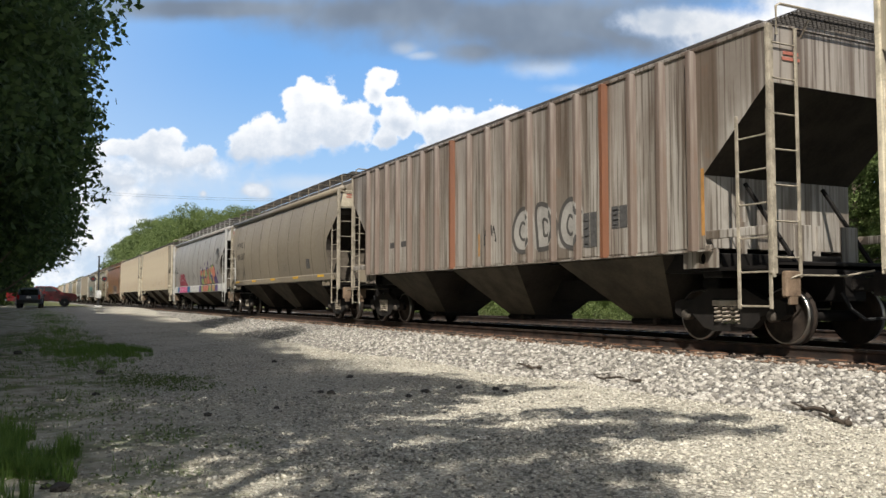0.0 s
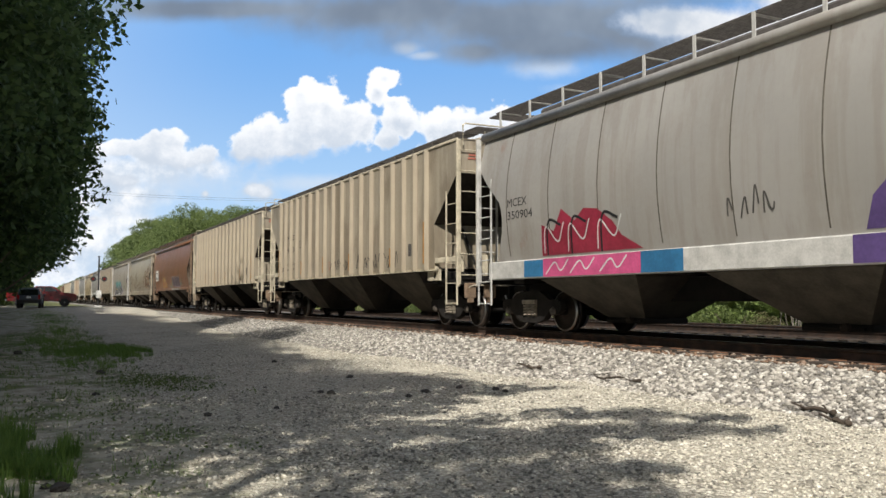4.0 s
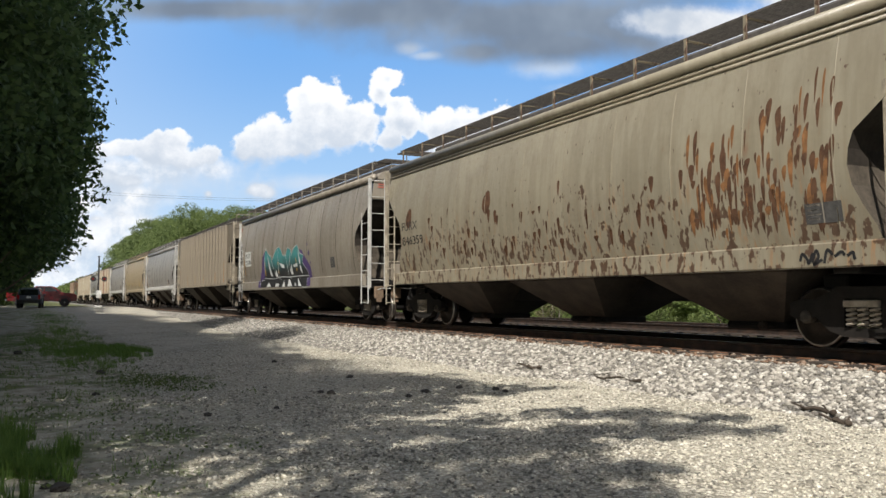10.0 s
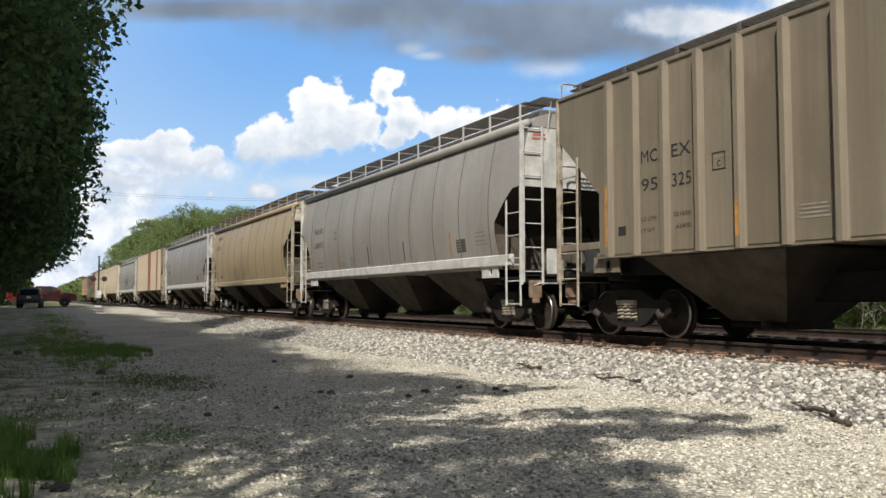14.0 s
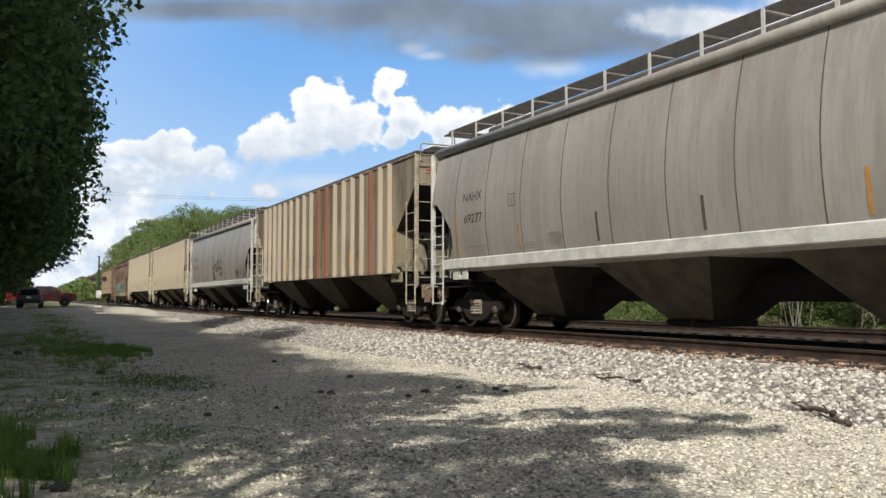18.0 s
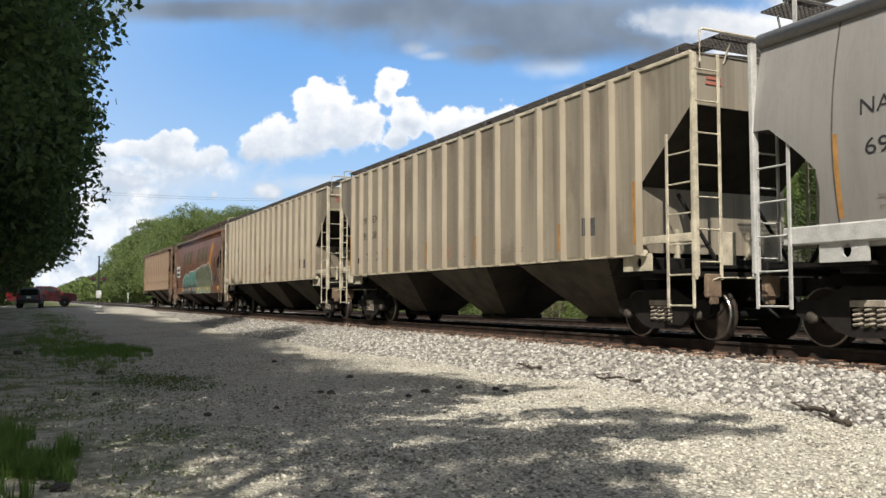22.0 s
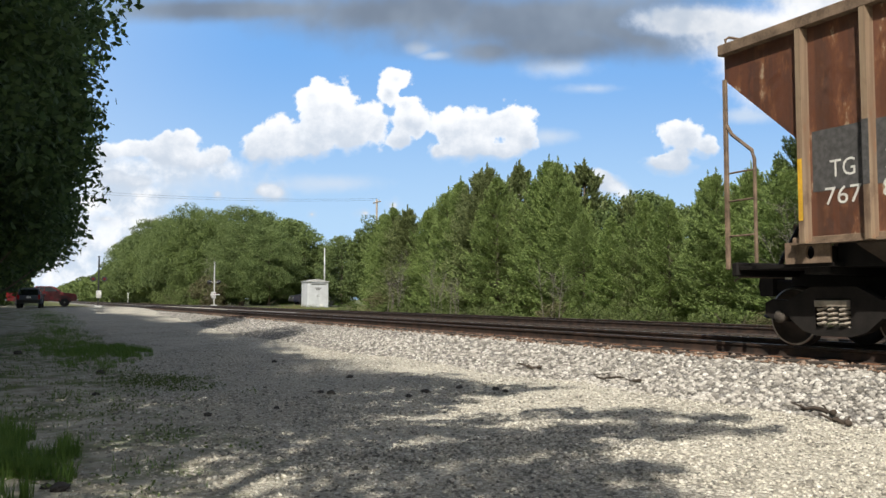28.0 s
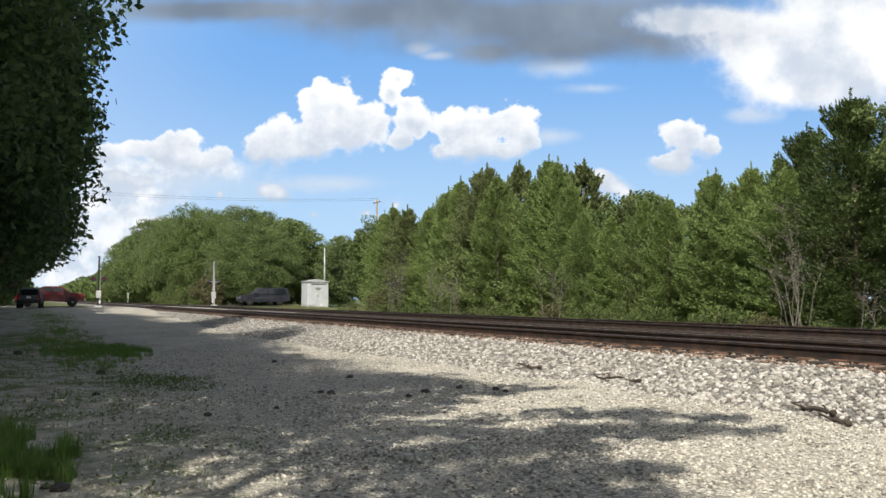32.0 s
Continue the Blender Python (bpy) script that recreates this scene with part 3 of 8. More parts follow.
def cedar(seed, h, rad, n, size, material, name="cedar_tree", point=0.75):
    """A conifer clothed to the ground: separate feathery boughs that droop and turn up at the tip, with gaps between."""
    rng = np.random.default_rng(seed)
    root = new(name)
    b = Build()
    b.tube([(0, 0, -0.2), (0.04, 0, h * 0.5), (0, 0.03, h * 0.97)], 0.13, 7, r2=0.012)
    pos, lean = [], []
    m = 110
    lobes = rng.uniform(0, 6.283, 3)
    for i in range(int(n / m)):
        t = rng.uniform(0, 1) ** 0.9
        a = rng.uniform(0, 6.283)
        lump = 1 + 0.25 * math.sin(2 * a + lobes[0]) + 0.18 * math.sin(3 * a + 5 * t + lobes[1]) + 0.16 * math.sin(9 * t + lobes[2])
        reach = rad * (1 - t) ** point * (0.62 + 0.5 * t) * lump * rng.uniform(0.65, 1.25) + 0.22
        up = rng.uniform(-0.05, 0.45) + 1.1 * t * t
        d = np.array([math.cos(a), math.sin(a), up])
        d /= np.linalg.norm(d)
        foot = np.array([0, 0, 0.25 + t * h * 0.92 - reach * d[2] * 0.5])
        side = np.array([-d[1], d[0], 0.0])
        wide = 0.13 + 0.16 * min(reach, 2.0)
        s = rng.uniform(0.25, 1.0, m) ** 0.7
        fan = rng.normal(size=m) * wide * np.sqrt(np.maximum(0.02, 1.04 - s)) * 1.1
        p = foot + (s * reach)[:, None] * d + fan[:, None] * side
        p[:, 2] += reach * (0.16 * s ** 3 - 0.10 * s) + rng.normal(size=m) * 0.05 * (1 + wide) - 0.22 * np.abs(fan)
        p[:, 2] = np.maximum(p[:, 2], 0.05)
        pos.append(p)
        lean.append(d * 1.0 + np.sign(fan)[:, None] * side * 0.6 + np.array([0, 0, 0.25]))
        if i % 3 == 0 and foot[2] > 0:
            b.tube([tuple(foot), tuple(foot + d * reach * 0.8)], 0.02, 4, r2=0.004)
    k = 90
    s = rng.uniform(0, 1, k)
    pos.append(np.stack([rng.normal(size=k) * 0.07 * (1.1 - s), rng.normal(size=k) * 0.07 * (1.1 - s), h * (0.90 + 0.12 * s)], -1))
    lean.append(np.tile(np.array([0, 0, 1.0]), (k, 1)) + rng.normal(size=(k, 3)) * 0.4)
    part("trunk", b, BARK, root, smooth=True)
    part("crown", leaf_mesh("crown", material, rng, np.concatenate(pos), size, SPRAY, np.concatenate(lean), 0.9), None, root)
    return root


def bare_shrub(seed, h, n=4):
    """Thin grey saplings without leaves, each stem forked towards its top."""
    rng = np.random.default_rng(seed)
    b = Build()
    for i in range(n):
        a, out = rng.uniform(0, 6.28), rng.uniform(0.05, 0.22) * h
        p0 = np.array([rng.normal() * 0.25, rng.normal() * 0.25, -0.1])
        top = p0 + np.array([math.cos(a) * out, math.sin(a) * out, h * rng.uniform(0.65, 1.0)])
        mid = (p0 + top) / 2 + rng.normal(size=3) * 0.05 * h
        b.tube([tuple(p0), tuple(mid), tuple(top)], 0.018, 5, r2=0.005)
        for q in range(11):
            t = rng.uniform(0.0, 0.95)
            s = mid + (top - mid) * t
            e = s + np.array([rng.normal() * 0.16, rng.normal() * 0.16, rng.uniform(0.06, 0.28)]) * h * (0.75 - 0.4 * t)
            b.tube([tuple(s), tuple((s + e) / 2 + rng.normal(size=3) * 0.03), tuple(e)], 0.007, 3, r2=0.003)
            f = (s + e) / 2
            g2 = f + np.array([rng.normal() * 0.2, rng.normal() * 0.2, rng.uniform(0.0, 0.25)]) * h * 0.3
            b.tube([tuple(f), tuple(g2)], 0.005, 3, r2=0.002)
    root = new("bare_shrub")
    part("stem", b, TWIG, root)
    return root


def shrub(seed, h, rad, n, size, material, name="shrub"):
    rng = np.random.default_rng(seed)
    root = new(name)
    b = Build()
    for i in range(7):
        a = rng.uniform(0, 6.28)
        b.tube([(0, 0, -0.1), (math.cos(a) * rad * 0.3, math.sin(a) * rad * 0.3, h * 0.4), (math.cos(a) * rad * 0.6, math.sin(a) * rad * 0.6, h * 0.8)], 0.03, 5, r2=0.008)
    part("stem", b, BARK, root)
    part("crown", leaf_mesh("crown", material, rng, broad_crown(rng, h, rad, -h * 0.1, 26, n // 26, 0.4), size), None, root)
    return root


def copies(master, spots, label, category, group):
    """Stands copies of a plant at (x, y, scale, turn); the master takes the first spot."""
    for i, (x, y, s, turn) in enumerate(spots):
        m = pose(x, y, ground_z(x, y), 0, 0, turn) @ Matrix.Diagonal((s, s, s * (0.94 + 0.12 * ((i * 7) % 5) / 5), 1))
        if i == 0:
            ob = master
            ob.matrix_basis = m
        else:
            ob = copy_thing(master, Matrix.Identity(4))
            ob.matrix_basis = m
        tagged(ob, label, category, group)


def pick(rng, spots):
    return spots[int(rng.integers(0, len(spots)))]


def overhang(seed, foot, top, boughs):
    """A spreading tree; boughs: where the shade of each leafy bough falls on the ground, and its radius."""
    rng = np.random.default_rng(seed)
    x0, y0 = foot
    root = thing("spreading_tree", pose(x0, y0, ground_z(x0, y0)), "spreading broadleaf tree with long leafy boughs", "tree", "trees along the service road")
    trunk = Build().tube([(0, 0, -0.3), (0.1, 0.05, 3.0), (-0.05, 0.1, 6.0), (0.1, 0.1, top * 0.85)], 0.26, 9, r2=0.07)
    pts = []
    for tx, ty, r in boughs:
        z = top * rng.uniform(0.62, 0.95)
        drop = z / math.tan(radians(SUN_EL))
        c = np.array([tx - math.sin(radians(SUN_AZ)) * drop - x0, ty - math.cos(radians(SUN_AZ)) * drop - y0, z])
        low = z * rng.uniform(0.55, 0.72)
        trunk.tube([(0, 0, low), tuple(c * np.array([0.5, 0.5, 0]) + np.array([0, 0, (low + z) / 2 + 0.2])), tuple(c)], 0.02 + 0.045 * r, 6, r2=0.012)
        n = int(1050 * r * r)
        p = rng.normal(size=(n, 3))
        p /= np.linalg.norm(p, axis=1)[:, None]
        p *= (rng.uniform(0.0, 1.0, n) ** 0.5)[:, None] * r * np.array([1.12, 0.95, 0.55])
        lump = np.array([noise.noise(Vector(q * 1.3 + c)) for q in p])
        pts.append(p[lump > -0.16] + c)
    part("trunk", trunk, BARK, root, smooth=True)
    part("crown", leaf_mesh("crown", LEAF_DARK, rng, np.concatenate(pts), 0.17), None, root)


def treeline():
    rng = np.random.default_rng(11)
    # tall broadleaf row along the service road
    near_kinds = [broad_tree(21, 13, 3.4, 1.3, 190, 300, 0.135, LEAF_DARK, "roadside_tree", 0.28), broad_tree(22, 12.2, 3.2, 1.2, 180, 300, 0.135, LEAF_DARK, "roadside_tree", 0.25)]
    far_kinds = [broad_tree(23, 14, 4.0, 1.6, 150, 130, 0.26, LEAF_DARK, "roadside_tree", 0.30), broad_tree(26, 13, 3.8, 1.4, 150, 130, 0.26, LEAF_DARK, "roadside_tree", 0.28)]
    near_rows, far_rows = [[], []], [[], []]
    y = 12.5
    while y < 80:
        x = -2.75 + 0.3 * step(16, 22, y) - max(0.0, y - 50) * 0.04
        pick(rng, near_rows if y < 32 else far_rows).append((x + rng.uniform(-0.3, 0.3), y, rng.uniform(0.92, 1.06), rng.uniform(0, 360)))
        y += rng.uniform(3.8, 5.0) if y < 30 else rng.uniform(4.6, 6.2)
    near_rows[0].append((-3.4, 18.6, 1.20, 70))
    far_rows[0].append((-2.7, 31.5, 1.20, 10))
    for y in np.arange(22, 90, 10.0):
        pick(rng, far_rows).append((-10.5 + rng.uniform(-1, 1), y, rng.uniform(0.9, 1.1), rng.uniform(0, 360)))
    for t, r in zip(near_kinds + far_kinds, near_rows + far_rows):
        copies(t, r, "tall broadleaf tree with dense dark green leaves", "tree", "trees along the service road")
    high = broad_tree(24, 13.0, 4.2, 5.0, 120, 440, 0.105, LEAF_DARK, "roadside_tree", 0.28)
    copies(high, [(-4.3, 9.6, 1.0, 20), (-4.0, 6.2, 0.98, 200), (-6.6, -10.5, 1.05, 80), (-6.6, -18, 1.0, 310)], "tall broadleaf tree with a high dark green crown", "tree", "trees along the service road")
    skirt = broad_tree(28, 6.3, 2.2, 1.5, 120, 170, 0.13, LEAF_DARK, "understory_tree", 0.09)
    copies(skirt, [(-1.35, 16.2, 1.0, 0), (-1.15, 20.4, 1.02, 90), (-1.1, 25.0, 1.05, 200), (-1.2, 30.5, 1.1, 310), (-1.4, 36.0, 1.15, 60)], "young broadleaf tree with low dark boughs", "tree", "trees along the service road")
    young = broad_tree(27, 5.8, 2.3, 0.9, 120, 110, 0.20, LEAF_DARK, "understory_tree", 0.09)
    copies(young, [(-2.7, 43, 1.0, 80), (-2.7, 50, 1.15, 150), (-3.0, 57, 1.2, 220), (-3.8, 64, 1.15, 300)], "low dark green understory tree", "tree", "trees along the service road")
    # two spreading trees whose boughs shade the road before the camera
    overhang(81, (-4.6, -1.6), 12.0, [(0.4, 7.3, 1.5), (2.1, 6.8, 1.3), (3.5, 6.4, 1.1), (0.9, 9.4, 1.2), (2.7, 8.4, 0.9), (-1.0, 8.4, 1.5), (4.6, 6.7, 0.8), (5.6, 6.6, 0.66), (6.5, 6.4, 0.5), (1.9, 4.9, 1.0), (3.3, 4.8, 0.75), (4.2, 4.4, 0.45), (0.0, 5.2, 1.1), (3.6, 5.5, 0.6), (3.0, 3.8, 0.8), (3.6, 7.7, 0.7), (4.5, 8.0, 0.6), (5.4, 8.0, 0.55), (6.2, 7.6, 0.5), (6.8, 7.0, 0.4), (4.3, 5.2, 0.4)])
    overhang(82, (-4.3, 2.6), 12.5, [(1.0, 11.2, 1.4), (3.0, 10.8, 1.3), (4.5, 10.8, 0.95), (5.7, 11.0, 0.8), (6.8, 10.7, 0.55), (2.6, 12.6, 1.4), (4.8, 12.6, 1.2), (6.0, 13.2, 0.8), (-0.6, 11.0, 1.3), (4.0, 9.3, 0.65), (2.8, 9.5, 0.9), (4.9, 9.9, 0.55), (5.9, 10.3, 0.4), (5.6, 12.2, 0.8)])
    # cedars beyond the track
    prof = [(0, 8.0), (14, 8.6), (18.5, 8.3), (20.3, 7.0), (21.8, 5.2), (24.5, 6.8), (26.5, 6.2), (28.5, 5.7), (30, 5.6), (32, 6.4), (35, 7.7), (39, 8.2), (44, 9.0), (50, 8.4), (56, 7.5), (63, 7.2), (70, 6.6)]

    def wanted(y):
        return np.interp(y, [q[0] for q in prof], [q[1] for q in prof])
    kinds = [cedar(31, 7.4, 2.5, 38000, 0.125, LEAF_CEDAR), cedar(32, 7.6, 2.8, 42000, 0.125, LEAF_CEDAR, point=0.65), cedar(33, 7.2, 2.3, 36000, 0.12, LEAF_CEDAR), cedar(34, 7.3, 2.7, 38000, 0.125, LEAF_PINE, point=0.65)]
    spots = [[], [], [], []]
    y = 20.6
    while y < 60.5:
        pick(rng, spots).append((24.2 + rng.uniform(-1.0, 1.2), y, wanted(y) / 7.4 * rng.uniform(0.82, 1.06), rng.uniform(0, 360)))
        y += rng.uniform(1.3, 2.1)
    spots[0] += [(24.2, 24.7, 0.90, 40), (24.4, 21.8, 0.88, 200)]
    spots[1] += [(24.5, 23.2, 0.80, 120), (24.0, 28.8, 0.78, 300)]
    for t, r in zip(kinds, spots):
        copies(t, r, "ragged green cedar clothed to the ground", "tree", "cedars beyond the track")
    fill = [cedar(36, 7.6, 2.9, 14000, 0.22, LEAF_PINE, "thicket_tree", 0.7), broad_tree(37, 6.2, 2.5, 0.2, 110, 120, 0.16, LEAF_WOOD, "thicket_tree", 0.10)]
    spots = [[], []]
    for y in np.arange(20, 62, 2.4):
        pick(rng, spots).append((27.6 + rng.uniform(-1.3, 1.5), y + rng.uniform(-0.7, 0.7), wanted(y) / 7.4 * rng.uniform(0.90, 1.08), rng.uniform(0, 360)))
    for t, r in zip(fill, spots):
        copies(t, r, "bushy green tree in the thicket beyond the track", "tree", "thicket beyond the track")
    edge = [cedar(38, 8.6, 2.8, 44000, 0.125, LEAF_WOOD, "edge_tree", 0.6), broad_tree(39, 8.2, 2.3, 0.9, 70, 330, 0.115, LEAF_MID, "edge_tree", 0.12)]
    for t, r in zip(edge, ([(23.8, 18.3, 0.98, 0), (24.6, 13.4, 1.08, 130), (27.5, 16.0, 1.0, 70), (24.6, 20.7, 0.88, 10)], [(24.8, 15.6, 1.08, 40), (23.9, 10.6, 1.0, 200), (26.5, 19.0, 0.9, 300), (27, 12, 1.0, 20)])):
        copies(t, r, "dark leafy tree at the edge of the thicket", "tree", "thicket beyond the track")
    # woods beyond the crossing
    wood = [broad_tree(41, 13.5, 4.4, 0.6, 150, 300, 0.19, LEAF_MID, "woodland_tree"), broad_tree(42, 13.5, 4.8, 0.4, 150, 300, 0.19, LEAF_FAR, "woodland_tree")]
    deep = [broad_tree(43, 13.5, 4.6, 0.4, 120, 150, 0.32, LEAF_MID, "woodland_tree"), broad_tree(44, 13.5, 4.8, 0.4, 120, 150, 0.32, LEAF_FAR, "woodland_tree")]
    spots, back = [[], []], [[], []]
    y = 99.0
    while y < 290:
        tall = np.interp(y, [97, 104, 115, 146, 190, 240, 262, 290], [9.6, 11.8, 13.6, 15.2, 17.6, 16.6, 12.0, 11.0]) / 13.5
        pick(rng, spots if y < 170 else back).append((24.0 + rng.uniform(-1.6, 1.6), y + rng.uniform(-2, 2), rng.uniform(0.86, 1.08) * tall, rng.uniform(0, 360)))
        pick(rng, back).append((31 + rng.uniform(-1.6, 1.6), y + 3 + rng.uniform(-2, 2), rng.uniform(0.92, 1.04) * min(tall, 0.95), rng.uniform(0, 360)))
        y += 5.2 + (y - 97) * 0.05
    for x in np.arange(46, 130, 7.0):
        pick(rng, back).append((x, 116 + (x - 46) * 0.6 + rng.uniform(-3, 3), rng.uniform(0.52, 0.66), rng.uniform(0, 360)))
    for x, y in ((28.5, 80.5), (31.5, 78.0), (34.0, 81.5), (37.5, 79.0), (41.0, 82.0), (45.0, 80.0), (30.5, 72.5), (33.5, 74.0), (28.0, 68.5), (50, 81), (55, 79), (29.5, 103), (33, 101), (36.5, 104), (40, 102), (44, 105), (31, 112), (35, 113), (39, 114)):
        pick(rng, back).append((x, y, rng.uniform(0.50, 0.60), rng.uniform(0, 360)))
    for y in np.arange(24, 66, 6.5):
        pick(rng, back).append((36 + rng.uniform(-2, 2), y, rng.uniform(0.52, 0.62), rng.uniform(0, 360)))
    for y in np.arange(96, 240, 9.0):
        pick(rng, back).append((-3.5 - (y - 96) * 0.02 + rng.uniform(-2, 1), y, rng.uniform(0.75, 1.0), rng.uniform(0, 360)))
    for t, r in zip(wood + deep, spots + back):
        copies(t, r, "leafy green woodland tree", "tree", "woodland beyond the road crossing")
    # brush in front of the cedars
    low = [shrub(51, 1.7, 1.2, 2400, 0.11, LEAF_BRUSH), shrub(52, 1.3, 1.1, 2200, 0.10, LEAF_BRUSH), shrub(53, 2.3, 1.3, 2400, 0.12, LEAF_DRY)]
    spots = [[], [], []]
    for y in np.arange(12, 57, 1.4):
        spots[int(rng.choice([0, 0, 1, 1, 1, 2]))].append((21.3 + rng.uniform(-1.2, 1.3), y + rng.uniform(-0.4, 0.4), rng.uniform(0.4, 0.9) * (0.55 if y < 21 else 1), rng.uniform(0, 360)))
    for y in np.arange(100, 150, 5.0):
        pick(rng, spots).append((20.0 + rng.uniform(-1, 1.5), y, rng.uniform(1.1, 1.9), rng.uniform(0, 360)))
    for t, r in zip(low, spots):
        copies(t, r, "low leafy bush at the wood's edge", "bush", "brush at the wood's edge")
    bare = [bare_shrub(61, 3.6), bare_shrub(62, 2.8), bare_shrub(63, 5.0, 6)]
    for t, r in zip(bare, ([(19.8, 17.5, 0.85, 0), (20.2, 30.5, 0.9, 80), (20.4, 42.0, 1.0, 200)], [(20.0, 14.8, 0.8, 40), (19.0, 36.5, 1.0, 10), (20.1, 48.0, 1.2, 120)], [(22.0, 50.6, 1.0, 0), (21.6, 18.9, 0.95, 140), (19.5, 103.0, 1.2, 60)])):
        copies(t, r, "leafless grey shrub of thin twigs", "bush", "bare shrubs at the wood's edge")


treeline()


def far_woods():
    """The wood that closes the line in the far distance."""
    rng = np.random.default_rng(71)
    pts = []
    for y in np.arange(240, 900, 9.0):
        for side in (1, -1):
            for dx in (0, 9):
                x = (24 + dx + rng.uniform(-2, 2)) if side > 0 else (-4 - dx * 1.2 + rng.uniform(-2, 2))
                c = np.array([x, y, -0.5])
                p = rng.normal(size=(230, 3))
                p /= np.linalg.norm(p, axis=1)[:, None]
                pts.append(c + np.array([0, 0, 5.2]) + p * np.array([5, 5, 5.2]) * rng.uniform(0.7, 1.1))
    for x in np.arange(-40, 60, 7.0):
        p = rng.normal(size=(500, 3))
        p /= np.linalg.norm(p, axis=1)[:, None]
        pts.append(np.array([x, 920 + rng.uniform(-6, 6), 6]) + p * np.array([6, 5, 7.0]))
    ob = new("far_woods", leaf_mesh("far_woods", LEAF_MID, rng, np.concatenate(pts), 1.4))
    tagged(ob, "distant green woods along the line", "woods", kind="stuff")


far_woods()


# ---- the train ----
def paint(name, base, streak=0.5, rust=0.15, dirt=(0.16, 0.125, 0.085), seed=0.0, rust_low=0.0, grime=0.4, rib=0.8, rust_col=(0.17, 0.065, 0.028), thin_k=0.35, panel=None, rust_top=0.0, spots=0.0, wear=0.0):
    """Weathered car paint: upright run-down streaks, blotches of rust, road grime that gathers in its own patches."""
    k = Mat(name, 0.5)
    k.b.inputs["Specular IOR Level"].default_value = 0.9
    base = tuple(a * m for a, m in zip(base, (0.65, 0.615, 0.59)))
    dirt = tuple(a * 0.80 for a in dirt)
    sh = (seed * 3.7, seed * 1.9, seed)
    runs = k.noise(1.0, 5, 0.6, k.coords((3.4, 3.4, 0.10), shift=sh))
    thin = k.noise(1.0, 4, 0.6, k.coords((17, 17, 0.35), shift=sh))
    blot = k.noise(1.1, 6, 0.62, k.coords(shift=sh))
    fine = k.noise(14, 4, 0.6)
    z = k.xyz(k.coords())[2]
    c = k.mix(k.ramp(k.noise(0.55, 3, 0.5, k.coords(shift=sh)), 0.3, 0.7), tuple(a * 0.86 for a in base), tuple(min(1, a * 1.06) for a in base))
    c = k.mix(k.ramp(runs, 0.45, 0.59, 0.0, streak), c, dirt)
    c = k.mix(k.ramp(thin, 0.50, 0.60, 0.0, min(1.0, streak * thin_k)), c, tuple(a * 0.7 for a in dirt))
    if panel:
        strength = panel
        u = k.math("DIVIDE", k.xyz(k.coords())[0], 6.7)
        u = k.math("MULTIPLY", u, k.math("SUBTRACT", 1.0, k.math("MULTIPLY", k.math("SUBTRACT", 1.0, k.math("MULTIPLY", u, u)), 0.074)))
        cell = k.math("FLOOR", k.math("MULTIPLY", k.math("ADD", u, 1.0), 8.5))
        comb = k.n.new("ShaderNodeCombineXYZ")
        k.put(comb.inputs[0], k.math("MULTIPLY", cell, 3.73)), k.put(comb.inputs[1], seed), k.put(comb.inputs[2], k.math("MULTIPLY", z, 0.22))
        sheet = k.noise(1.0, 2, 0.5, comb.outputs[0])
        cloud = k.noise(1.0, 5, 0.6, k.coords((2.2, 2.2, 0.8), shift=sh))
        c = k.mix(k.ramp(k.math("ADD", sheet, k.math("MULTIPLY", k.math("SUBTRACT", cloud, 0.5), 0.40)), 0.50, 0.60, 0.0, strength), c, dirt)
    c = k.mix(k.ramp(blot, 0.42, 0.75, 0.0, grime), c, tuple(a * 0.9 for a in dirt))
    if rust > 0:
        r1 = k.ramp(k.math("ADD", k.math("MULTIPLY", blot, 0.55), k.math("MULTIPLY", runs, 0.45)), 0.62 - 0.22 * rust, 0.70 - 0.12 * rust, 0.0, 0.9)
        rc = k.mix(fine, rust_col, tuple(min(1, a * 1.9) for a in rust_col))
        c = k.mix(k.math("MULTIPLY", r1, min(1.0, 0.4 + rust)), c, rc)
    if spots > 0:
        drift = k.math("ADD", z, k.math("MULTIPLY", k.math("SUBTRACT", k.noise(0.7, 3, 0.5, k.coords(shift=sh)), 0.5), 2.2))
        low = k.ramp(drift, 3.1, 1.7)
        chips = k.noise(1.0, 3, 0.6, k.coords((8, 8, 4.2), shift=sh))
        tails = k.noise(1.0, 4, 0.6, k.coords((15, 15, 1.3), shift=sh))
        c = k.mix(k.math("MULTIPLY", low, k.ramp(tails, 0.54, 0.70, 0.0, 0.6 * spots)), c, (0.36, 0.17, 0.06))
        c = k.mix(k.ramp(k.math("ADD", chips, k.math("MULTIPLY", low, 0.14)), 0.68, 0.72, 0.0, spots), c, (0.085, 0.045, 0.026))
    if wear > 0:
        scuff = k.noise(1.0, 7, 0.68, k.coords((2.4, 2.4, 0.9), shift=(seed, 3.1, 7.7)))
        c = k.mix(k.ramp(scuff, 0.52, 0.60, 0.0, wear * 0.7), c, (0.235, 0.095, 0.042))
        c = k.mix(k.ramp(k.math("ADD", scuff, k.math("MULTIPLY", k.math("SUBTRACT", fine, 0.5), 0.12)), 0.59, 0.63, 0.0, wear), c, (0.36, 0.27, 0.18))
        c = k.mix(k.ramp(scuff, 0.42, 0.34, 0.0, wear * 0.8), c, (0.062, 0.030, 0.022))
